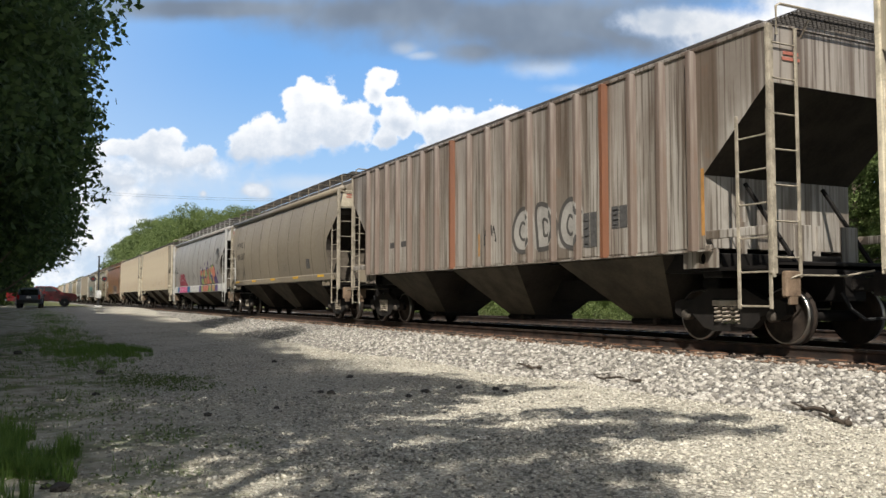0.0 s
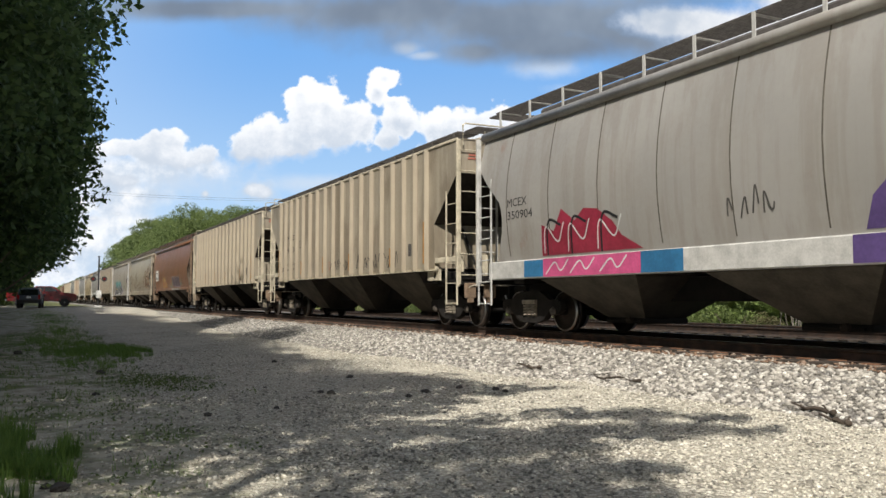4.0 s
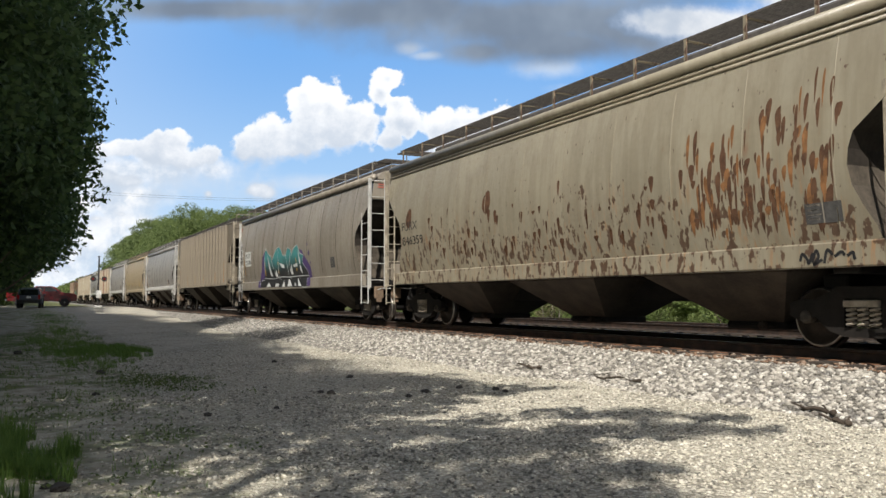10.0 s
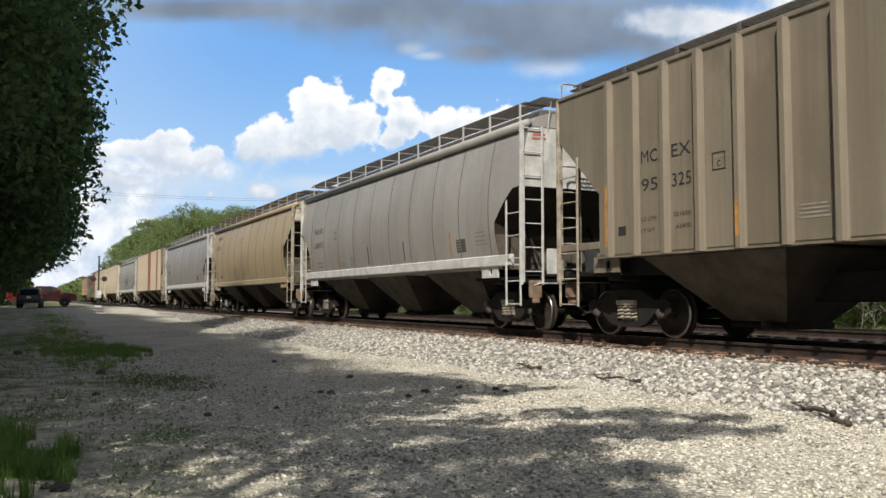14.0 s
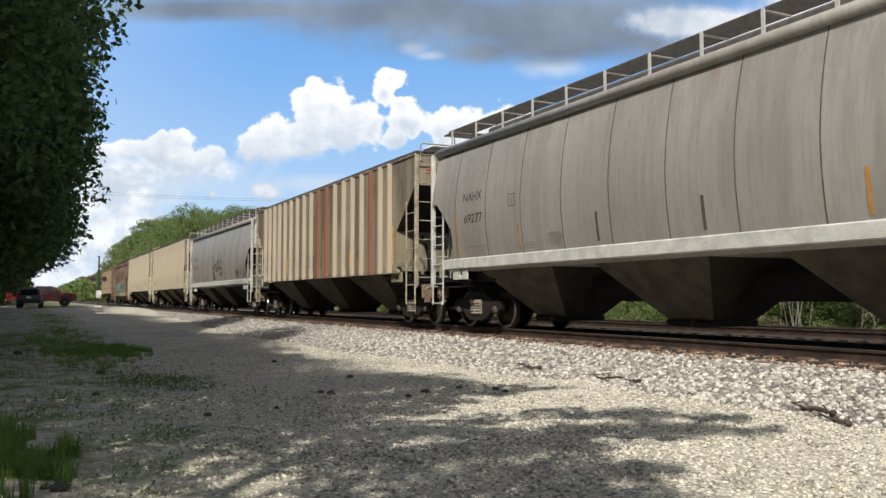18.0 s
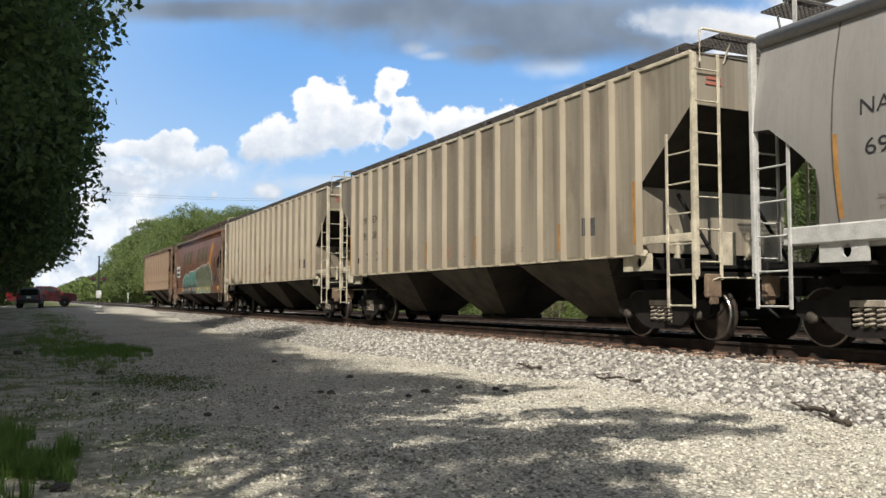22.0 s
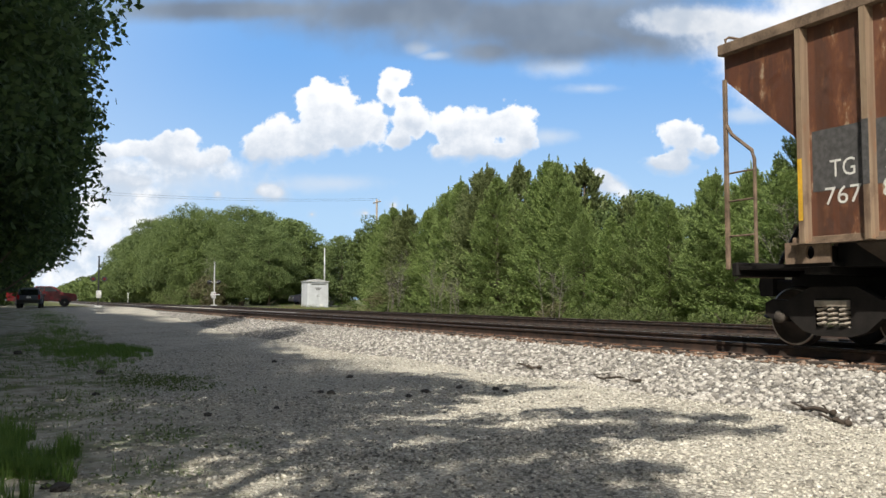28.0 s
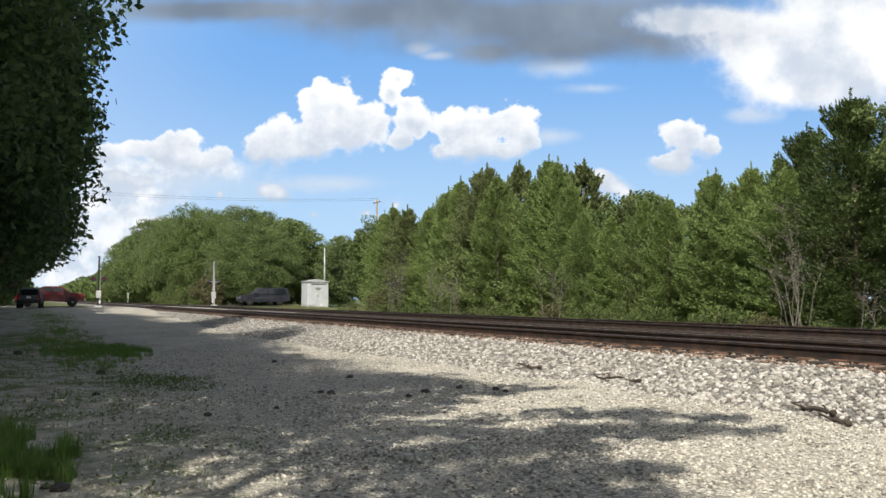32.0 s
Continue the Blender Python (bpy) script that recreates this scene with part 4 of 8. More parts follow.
    if rust_top > 0:
        drip = k.math("ADD", z, k.math("MULTIPLY", k.math("SUBTRACT", k.noise(1.0, 6, 0.72, k.coords((6, 6, 0.28), shift=sh)), 0.5), 4.6))
        c = k.mix(k.ramp(drip, 2.95, 3.45, 0.0, rust_top), c, k.mix(fine, (0.060, 0.030, 0.020), (0.125, 0.070, 0.048)))
    if rust_low > 0:
        edge = k.math("ADD", z, k.math("MULTIPLY", k.math("SUBTRACT", k.noise(1.0, 5, 0.7, k.coords((5, 5, 0.9), shift=sh)), 0.5), 2.6))
        c = k.mix(k.ramp(edge, 1.9, 1.45, 0.0, rust_low), c, k.mix(fine, (0.13, 0.055, 0.028), (0.30, 0.15, 0.075)))
    k.color(c)
    k.put(k.b.inputs["Roughness"], k.ramp(fine, 0.3, 0.7, 0.36, 0.58))
    k.bump(k.math("ADD", k.math("MULTIPLY", blot, 0.6), k.math("MULTIPLY", fine, 0.25)), 0.12, 0.03)
    return k.m


SHARED = {}


def shared(key, make):
    """A mesh that alike pieces share."""
    if key not in SHARED:
        SHARED[key] = make()
    return SHARED[key]


def meshed(build, name, material, smooth=False):
    return fix_normals(build.mesh(name, material, smooth))


def tabled(table, z):
    return float(np.interp(z, [p[0] for p in table], [p[1] for p in table]))


RIB_SHAPE = dict(width=[(1.42, 1.57), (4.42, 1.57)], inset=[(1.42, 1.25), (2.50, 1.25), (3.62, 0.02), (4.42, 0.02)], rows=[1.42, 2.0, 2.50, 3.1, 3.62, 4.0, 4.42], eave=4.42, crown=4.52)
OLD_SHAPE = dict(width=[(1.42, 1.55), (4.30, 1.55)], inset=[(1.42, 1.42), (2.62, 1.42), (3.82, 0.02), (4.30, 0.02)], rows=[1.42, 2.0, 2.62, 3.2, 3.82, 4.30], eave=4.30, crown=4.42)
FLOW_WIDTH = [(1.30, 1.44), (1.55, 1.50), (1.9, 1.56), (2.3, 1.60), (2.7, 1.61), (3.1, 1.585), (3.5, 1.53), (3.9, 1.45), (4.22, 1.37)]
FLOW_ROWS = [1.30, 1.55, 1.8, 2.05, 2.3, 2.5, 2.7, 2.85, 3.0, 3.2, 3.4, 3.6, 3.8, 4.0, 4.22]
FLOW_SHAPE = dict(width=FLOW_WIDTH, inset=[(1.30, 0.72), (1.55, 0.80), (2.0, 1.05), (2.4, 1.12), (2.7, 1.0), (3.0, 0.62), (3.3, 0.25), (3.55, 0.02), (4.22, 0.02)], rows=FLOW_ROWS, eave=4.22, crown=4.60)
GREY_SHAPE = dict(width=FLOW_WIDTH, inset=[(1.30, 0.95), (1.6, 1.0), (2.0, 1.08), (2.3, 1.04), (2.6, 0.75), (2.95, 0.30), (2.97, 0.02), (4.22, 0.02)], rows=[1.30, 1.55, 1.8, 2.05, 2.3, 2.5, 2.7, 2.95, 2.97, 3.2, 3.4, 3.6, 3.8, 4.0, 4.22], eave=4.22, crown=4.60)


def body_mesh(shape, L, mat):
    """Side sheets, the end sheets that slope in under them, and the floor, as one shell."""
    b, cols = Build(), 18
    for z in shape["rows"]:
        w, e = tabled(shape["width"], z), L / 2 - tabled(shape["inset"], z)
        for side in (-1, 1):
            for i in range(cols + 1):
                b.v.append((-e + 2 * e * i / cols, side * w, z))
    n = cols + 1
    for r in range(len(shape["rows"]) - 1):
        a = r * 2 * n
        for i in range(cols):
            b.f.append((a + i, a + i + 1, a + 2 * n + i + 1, a + 2 * n + i))
            b.f.append((a + n + i + 1, a + n + i, a + 3 * n + i, a + 3 * n + i + 1))
        if tabled(shape["inset"], shape["rows"][r]) < 0.05:
            b.f.append((a + n, a, a + 2 * n, a + 3 * n))
            b.f.append((a + cols, a + n + cols, a + 3 * n + cols, a + 2 * n + cols))
    for i in range(cols):
        b.f.append((i + 1, i, n + i, n + i + 1))
    me = b.mesh("body", mat, True)
    bm = bmesh.new()
    bm.from_mesh(me)
    for e in bm.edges:
        if len(e.link_faces) == 2 and e.calc_face_angle(0) > radians(24):
            e.smooth = False
    bm.to_mesh(me)
    bm.free()
    return me


def slope_sheet(shape, L, s, upper):
    """The end sheet that slopes in below the end panel, or the upright sheet under it."""
    b = Build()
    fold = max(shape["rows"], key=lambda z: (tabled(shape["inset"], z), z))
    zs = [z for i, z in enumerate(shape["rows"]) if tabled(shape["inset"], z) >= 0.05 or tabled(shape["inset"], shape["rows"][max(0, i - 1)]) >= 0.05]
    zs = [z for z in zs if (z >= fold if upper else z <= fold)]
    for z in zs:
        w, e = tabled(shape["width"], z), L / 2 - tabled(shape["inset"], z)
        b.v += [(s * e, -w, z), (s * e, w, z)]
    for r in range(len(zs) - 1):
        b.f.append((r * 2, r * 2 + 1, r * 2 + 3, r * 2 + 2))
    return b


def roof_mesh(shape, L, mat, flow):
    w, ev, cr = tabled(shape["width"], shape["eave"]), shape["eave"], shape["crown"]
    b, n = Build(), 12
    for x in (-L / 2, L / 2):
        for i in range(n + 1):
            a = -1 + 2 * i / n
            z = ev + (cr - ev) * (math.sqrt(max(0, 1 - abs(a) ** 2.2)) if flow else 1 - abs(a))
            b.v.append((x, a * w, z))
    for i in range(n):
        b.f.append((i, i + 1, n + 2 + i, n + 1 + i))
    b.f += [tuple(range(n + 1)), tuple(range(2 * n + 1, n, -1))]
    return meshed(b, "roof", mat, False)


def grating(length, width, along="x"):
    """An open steel walkway of bearer bars and cross bars."""
    b = Build()
    for i in range(10):
        y = -width / 2 + width * i / 9
        b.box((0, y, 0), (length, 0.012 if 0 < i < 9 else 0.018, 0.030))
    n = int(length / 0.09)
    for i in range(n + 1):
        b.box((-length / 2 + length * i / n, 0, 0.006), (0.018, width, 0.012))
    if along == "y":
        b.v = [(-y, x, z) for x, y, z in b.v]
    return b


def wheelset_mesh():
    b = Build()
    b.lathe((0, 0, 0), [(-0.98, 0.07), (-0.80, 0.085), (0.80, 0.085), (0.98, 0.07)], n=10)
    return meshed(b, "axle", STEEL, True)


def wheel_mesh(side):
    b = Build()
    s = side
    b.lathe((0, 0, 0), [(s * 0.775, 0.10), (s * 0.775, 0.14), (s * 0.745, 0.17), (s * 0.735, 0.33), (s * 0.79, 0.36), (s * 0.795, 0.405), (s * 0.715, 0.415), (s * 0.69, 0.44), (s * 0.662, 0.44), (s * 0.655, 0.36), (s * 0.69, 0.33), (s * 0.70, 0.14), (s * 0.66, 0.10)], n=28)
    return meshed(b, "wheel", RUSTDISC, True)


def tread_mesh(side):
    b = Build()
    b.lathe((0, 0, 0), [(side * 0.797, 0.385), (side * 0.798, 0.407), (side * 0.72, 0.4185), (side * 0.716, 0.413)], n=28)
    b.f = [f for f in b.f if len(f) == 4]
    return meshed(b, "tread", BRIGHT, True)


def side_frame_mesh():
    """The cast frame of a bogie: an arch over two axle boxes with an opening for the springs."""
    b = Build()
    b.prism([(-1.12, 0.44), (-1.12, 0.60), (-0.98, 0.66), (-0.72, 0.64), (-0.36, 0.82), (-0.27, 0.82), (-0.27, 0.17), (-0.50, 0.24), (-0.72, 0.42), (-0.98, 0.36)], -0.07, 0.07)
    b.prism([(1.12, 0.44), (1.12, 0.60), (0.98, 0.66), (0.72, 0.64), (0.36, 0.82), (0.27, 0.82), (0.27, 0.17), (0.50, 0.24), (0.72, 0.42), (0.98, 0.36)], -0.07, 0.07)
    b.prism([(-0.27, 0.66), (-0.27, 0.82), (0.27, 0.82), (0.27, 0.66)], -0.07, 0.07)
    b.prism([(-0.27, 0.17), (-0.27, 0.29), (0.27, 0.29), (0.27, 0.17)], -0.07, 0.07)
    return meshed(b, "side_frame", GRIME)


def spring_mesh():
    b = Build()
    path = [(0.065 * math.cos(i * 1.05), 0.065 * math.sin(i * 1.05), 0.29 + 0.27 * i / 26) for i in range(27)]
    b.tube(path, 0.017, 5)
    return meshed(b, "spring", SUNSPRINGS)


BEARING = simple("dusty_bearing_cap", (0.075, 0.062, 0.05), 0.85, 0.0, 0.5, 6)
# Tan dust, made paler with the sun on the springs put into the colour.
SUNSPRINGS = simple("sunlit_dusty_springs", (0.36, 0.31, 0.25), 0.85, 0.1, 0.4, 8)


def bogie(parent, x):
    """A three-piece freight bogie: side frames, springs, bearings and two turning wheelsets."""
    tr = new("bogie", shared("bolster", lambda: meshed(Build().box((0, 0, 0.62), (0.38, 2.1, 0.22), 0.03).box((0, 0, 0.55), (0.25, 1.3, 0.12), 0.02), "bolster", STEEL)))
    tr.parent = parent
    tr.matrix_basis = pose(x, 0, 0)
    for s in (-1, 1):
        part("side_frame", shared("side_frame", side_frame_mesh), None, tr, at=pose(0, s * 1.0, 0))
        for sx in (-0.17, 0.0, 0.17):
            part("spring", shared("springs", spring_mesh), None, tr, at=pose(sx, s * 1.05, 0))
        part("spring_cap", shared("spring_cap", lambda: meshed(Build().box((0, 0, 0.60), (0.5, 0.16, 0.09), 0.01), "spring_cap", SUNSPRINGS)), None, tr, at=pose(0, s * 1.04, 0))
        for ax in (-0.865, 0.865):
            part("bearing", shared("bearing", lambda: meshed(Build().lathe((0, 0, 0), [(-0.10, 0.05), (-0.10, 0.08), (0.03, 0.09), (0.07, 0.06), (0.075, 0.02)], n=14), "bearing", BEARING, True)), None, tr, at=pose(ax, s * 1.05, 0.415, 0, 0, 180 if s < 0 else 0))
    sets = []
    for ax in (-0.865, 0.865):
        w = new("wheelset", shared("wheelset", full_wheelset))
        w.parent = tr
        w.matrix_basis = pose(ax, 0, 0.415)
        sets.append((w, ax))
    return sets


def full_wheelset():
    me = bpy.data.meshes.new("wheelset")
    bm = bmesh.new()
    for q, mi in ((shared("axle", wheelset_mesh), 0), (wheel_mesh(-1), 1), (wheel_mesh(1), 1), (tread_mesh(-1), 2), (tread_mesh(1), 2)):
        start = len(bm.faces)
        bm.from_mesh(q)
        bm.faces.ensure_lookup_table()
        for f in bm.faces[start:]:
            f.material_index = mi
            f.smooth = True
    bm.to_mesh(me)
    bm.free()
    for m in (STEEL, RUSTDISC, BRIGHT):
        me.materials.append(m)
    return me


def ladder(parent, name, foot, top, gap, axis, n, mat, z0, dz, lip=0.0):
    """A ladder of two stiles, with rungs between; axis: the way it is wide."""
    d = Vector((gap, 0, 0)) if axis == "x" else Vector((0, gap, 0))
    b = Build()
    p, q = Vector(foot), Vector(top)
    for o in (Vector(), d):
        s = (0.055, 0.028, q.z - p.z) if axis == "x" else (0.028, 0.055, q.z - p.z)
        b.box(tuple((p + q) / 2 + o), s, 0.008)
    lad = part(name, b, mat, parent)
    for i in range(n):
        z = z0 + dz * i
        c = Vector((p.x, p.y, z))
        if axis == "x":
            key = ("rung_x", round(abs(gap), 2), mat.name)
            sg = 1 if gap > 0 else -1
            mk = lambda: meshed(Build().tube([(0, 0, 0.03), (0.05 * sg, 0, 0), (gap - 0.05 * sg, 0, 0), (gap, 0, 0.03)], 0.014, 5), "rung", mat)
            key = key + (sg,)
        else:
            sg = 1 if gap > 0 else -1
            key = ("rung_y", round(abs(gap), 2), mat.name, sg)
            mk = lambda: meshed(Build().tube([(0, 0, 0.03), (0, 0.05 * sg, 0), (0, gap - 0.05 * sg, 0), (0, gap, 0.03)], 0.014, 5), "rung", mat)
        part("rung", shared(key, mk), None, lad, at=pose(*c))
    return lad


def hopper_mesh(x, top, flow):
    """One discharge hopper: a funnel with sloped sheets down to a narrow gate."""
    b = Build()
    w = 1.43 if flow else 1.50
    for half, y, z in ((1.47, w, top), (1.45, w, top - 0.05), (0.52, 0.46, 0.30)):
        b.v += [(x - half, -y, z), (x + half, -y, z), (x + half, y, z), (x - half, y, z)]
    for r in range(2):
        for i in range(4):
            j = (i + 1) % 4
            b.f.append((r * 4 + i, r * 4 + j, r * 4 + 4 + j, r * 4 + 4 + i))
    b.f += [(3, 2, 1, 0), (8, 9, 10, 11)]
    return b


# Dark because the shade between two cars is painted into the end sheet.
ENDSHADE = simple("shaded_end_sheet", (0.085, 0.070, 0.054), 0.9, 0, 0.5, 2.0)
# Near-black: shade on the sloped undersides is painted into this colour.
SHADESHEET = simple("shade_dark_sheet", (0.036, 0.029, 0.023), 0.9, 0, 0.5, 2.0)
WHEELSETS = []
CARS = []
FACTS = {}


def rib_place(u, span, ease):
    """Ribs stand closer towards the ends of a car by ease; u runs from -1 to 1."""
    return span / 2 * u * (1 + ease * (1 - u * u))


def hopper_car(lead, L, kind, mat, label, trim=None, sill=(1.36, 1.46), ribs=0.8, rib_mat=None, walk_color=None, band=None, ladder_mat=None, hop=None, end_mat=None, rust_ribs=(), board=0.23):
    """A covered hopper car; lead: how far along the line its front end stands at the start."""
    shape = {"rib": RIB_SHAPE, "old": OLD_SHAPE, "flow": FLOW_SHAPE, "grey": GREY_SHAPE}[kind]
    flow = kind in ("flow", "grey")
    trim, ladder_mat, rib_mat = trim or mat, ladder_mat or LADDERTAUPE, rib_mat or mat
    mid_y = lead + L / 2
    car = thing("hopper_car", pose(TRACK_X, mid_y, 0, 0, 0, -90), label, "freight car", "cars of the train")
    CARS.append((car, mid_y))
    car_facts = dict(L=L, shape=shape, flow=flow, sill=sill, ribs=[])
    FACTS[car] = car_facts
    E = L / 2
    part("body", body_mesh(shape, L, mat), None, car)
    part("roof", roof_mesh(shape, L, mat, flow), None, car)
    for s in (-1, 1):
        part("slope_sheet", slope_sheet(shape, L, s, True), SHADESHEET, car, "sloped end sheet with shade put into its colour")
        part("end_sheet", slope_sheet(shape, L, s, False), ENDSHADE if flow else mat, car)
        if end_mat:
            z0 = min(z for z in shape["rows"] if tabled(shape["inset"], z) < 0.05)
            b = Build()
            for z in (z0, (z0 + shape["eave"]) / 2, shape["eave"]):
                b.v += [(s * (E - 0.012), -tabled(shape["width"], z) + 0.01, z), (s * (E - 0.012), tabled(shape["width"], z) - 0.01, z)]
            b.f = [(0, 1, 3, 2), (2, 3, 5, 4)]
            part("end_panel", b, end_mat, car, "end panel in a paler colour than the sides")
    if kind != "old":
        for z, w in ((4.06, 0.30), (3.98, 0.34)):
            part("caution_mark", Build().box((E - 0.006, -1.12, z), (0.006, w, 0.045)), REDMARK, car, "faded red lettering bar")
    ew = tabled(shape["width"], shape["eave"])
    for s in (-1, 1):
        b = Build()
        if flow:
            b.tube([(-E, s * (ew + 0.02), shape["eave"] + 0.045), (E, s * (ew + 0.02), shape["eave"] + 0.045)], 0.10, 10)
        else:
            b.box((0, s * (ew + (0.06 if kind == "old" else 0.004)), shape["eave"] - (0.06 if kind == "old" else 0.005)), (2 * E, 0.12 if kind == "old" else 0.05, 0.16 if kind == "old" else 0.07), 0.012)
        part("eave", b, mat if flow else trim, car, smooth=flow)
        if mat in (PATCHY, REDRUST):
            for z in (4.03, 4.12):
                part("eave_ridge", Build().tube([(-E, s * (tabled(shape["width"], z) + 0.012), z), (E, s * (tabled(shape["width"], z) + 0.012), z)], 0.028, 6), mat, car, smooth=True)
        z0, z1 = sill
        b = Build()
        if flow:
            b.box((0, s * 1.50, (z0 + z1) / 2), (2 * E - 0.9, 0.10, z1 - z0), 0.02)
            b.box((0, s * 1.44, z0 + 0.02), (2 * E - 0.9, 0.20, 0.03))
        else:
            b.box((0, s * 1.522, (z0 + z1) / 2), (2 * E - 2.3, 0.07, z1 - z0), 0.012)
            b.box((0, s * 1.50, z0 + 0.015), (2 * E - 2.3, 0.20, 0.03))
        part("side_sill", b, band or trim, car)
    if not flow:
        span, n = (13.4, 17) if kind == "rib" else (L - 2.8, max(2, round((L - 2.8) / ribs)))
        places = [rib_place(2 * i / n - 1, span, 0.08 if kind == "rib" else 0.0) for i in range(n + 1)]
        rm = shared(("rib", mat.name, rib_mat.name, kind), lambda: meshed(hat_rib(shape["eave"] - 0.02 if kind == "rib" else shape["eave"] - 0.10), "rib", rib_mat))
        rust_rm = shared("rust_rib", lambda: meshed(hat_rib(), "rib", REDRIB)) if rust_ribs else None
        for s in (-1, 1):
            for i in range(n + 1):
                x = places[i]
                if s < 0:
                    car_facts["ribs"].append(x)
                part("rib", rust_rm if rust_ribs and s < 0 and i in rust_ribs else rm, None, car, at=pose(x, s * shape["width"][0][1], 0, 0, 0, 0 if s < 0 else 180))
    else:
        seam = mat if mat in (BROWN, REDRUST, PATCHY) else SEAM
        sm = shared(("seam", kind, seam.name), lambda: seam_mesh(shape, seam))
        n = 9
        for s in (-1, 1):
            for i in range(n + 1):
                x = (-0.5 + i / n) * (L - 2.6)
                part("seam", sm, None, car, at=pose(x, 0, 0, 0, 0, 0 if s < 0 else 180))
    # roof walkway with its posts, hatches
    zw = 4.78 if flow else shape["eave"] + (board if kind == "rib" else 0.06)
    grate = shared(("grate", round(L, 1)), lambda: meshed(grating(L - 0.6, 0.56), "running_board", WALKWAY))
    side_w = 0.98 if flow else 1.12
    for s in (-1, 1):
        rb = part("running_board", grate, None, car, at=pose(0, s * side_w, zw))
        post = shared(("post", flow, trim.name, board), lambda: meshed(Build().box((0, 0, -0.21 if flow else -board / 2), (0.07, 0.02, 0.44 if flow else board + 0.03), 0.004).box((0, 0.27, -0.03), (0.06, 0.54, 0.02)), "walkway_post", trim if flow else WALKWAY))
        n = int(L / 1.28)
        for i in range(n + 1):
            x = -L / 2 + 0.5 + (L - 1.0) * i / n
            part("walkway_post", post, None, rb, at=pose(x, s * 0.29, 0, 0, 0, 0 if s < 0 else 180))
        cross = shared("cross_grate", lambda: meshed(grating(2.3, 0.62, "y"), "end_walkway", WALKWAY))
    for s in (-1, 1):
        ew_ob = part("end_walkway", cross, None, car, at=pose(s * (E - 0.12), 0, zw + (0.01 if flow else 0.05)))
        b = Build()
        for y in (-0.9, 0.9):
            b.tube([(s * (E - 0.02), y, shape["eave"] - 0.1), (s * (E + 0.12), y, zw - 0.03)], 0.018, 5)
        part("walkway_bracket", b, trim, car)
        r = Build().tube([(s * (E + 0.05), -1.45, shape["eave"] - 0.15), (s * (E + 0.05), -1.45, zw + 0.10), (s * (E + 0.05), -1.38, zw + 0.14), (s * (E + 0.05), 1.38, zw + 0.14), (s * (E + 0.05), 1.45, zw + 0.10), (s * (E + 0.05), 1.45, shape["eave"] - 0.15)], 0.02, 6)
        if not flow:
            part("end_handrail", r, ladder_mat, car)
    b = Build().box((0, 0, shape["crown"] + 0.12), (L - 1.8, 1.0, 0.26 if flow else 0.14), 0.05)
    part("hatch_cover", b, WALKWAY if flow else mat, car)
    # under the body
    top = sill[0] + 0.02
    pitch = (L - 3.0) / 3
    for i in (-1, 0, 1):
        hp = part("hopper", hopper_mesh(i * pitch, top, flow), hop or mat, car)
        # Faces sloped fore and aft take the colour with shade painted in.
        hp.data.materials.append(SHADESHEET)
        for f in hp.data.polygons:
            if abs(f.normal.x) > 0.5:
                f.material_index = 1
        part("outlet_gate", Build().box((i * pitch, 0, 0.26), (1.16, 1.00, 0.11), 0.02).tube([(i * pitch - 0.5, -0.54, 0.26), (i * pitch + 0.5, -0.54, 0.26)], 0.03, 6), STEEL, hp)
        part("gate_spindle", Build().lathe((i * pitch + 0.25, -0.60, 0.27), [(-0.06, 0.03), (-0.05, 0.06), (0.05, 0.06), (0.06, 0.03)], n=8), RUSTDISC, hp)
    part("centre_sill", Build().box((0, 0, 0.84), (L + 0.1, 0.46, 0.44), 0.02), STEEL, car)
    for s in (-1, 1):
        # The second box is an added dark filler that stops light from beyond.
        part("body_bolster", Build().box((s * (E - 1.35), 0, 1.16), (0.40, 2.7, 0.36), 0.02).box((s * (E - 2.05), 0, 1.22), (0.9, 2.5, 0.30)), STEEL, car)
        part("shear_plate", Build().box((s * (E - 0.85), 0, 1.10), (1.70, 2.9, 0.05)).box((s * (E - 0.06), 0, 1.08), (0.12, 2.96, 0.20), 0.02), STEEL, car)
        for y in (-0.8, 0.8):
            part("end_post", Build().box((s * (E - 1.25), y, 1.45), (0.10, 0.05, 0.75)), trim, car)
            part("end_plate", Build().box((s * (E - 0.42), y * 0.62, 1.42), (0.03, 0.36, 0.62), 0.01).box((s * (E - 0.52), y * 0.62 + 0.16, 1.42), (0.20, 0.025, 0.62)), trim, car)
            part("end_brace", Build().tube([(s * (E - 0.25), y, 1.13), (s * (E - 1.15), y * 1.05, 2.40)], 0.035, 5), STEEL, car)
            yy = 1.48 if y > 0 else -1.48
            part("gusset", gusset(s, E, yy), trim, car)
        cp = Build()
        cp.box((s * (E + 0.28), 0, 0.86), (0.55, 0.16, 0.20), 0.03)
        cp.prism([(s * (E + 0.45), 0.70), (s * (E + 0.45), 1.02), (s * (E + 0.70), 1.02), (s * (E + 0.74), 0.86), (s * (E + 0.70), 0.70)], -0.16, 0.10)
        coup = part("coupler", cp, GRIME, car)
        hose = [(s * (E + 0.1), -0.35, 0.75), (s * (E + 0.25), -0.36, 0.52), (s * (E + 0.42), -0.30, 0.38), (s * (E + 0.62), -0.16, 0.40)]
        part("air_hose", Build().tube(hose, 0.025, 6), RUBBER, coup)
        part("cut_lever", Build().tube([(s * (E + 0.06), -1.35, 0.92), (s * (E + 0.10), -1.2, 0.98), (s * (E + 0.12), -0.3, 0.98), (s * (E + 0.45), -0.12, 1.05)], 0.014, 5), ladder_mat, coup)
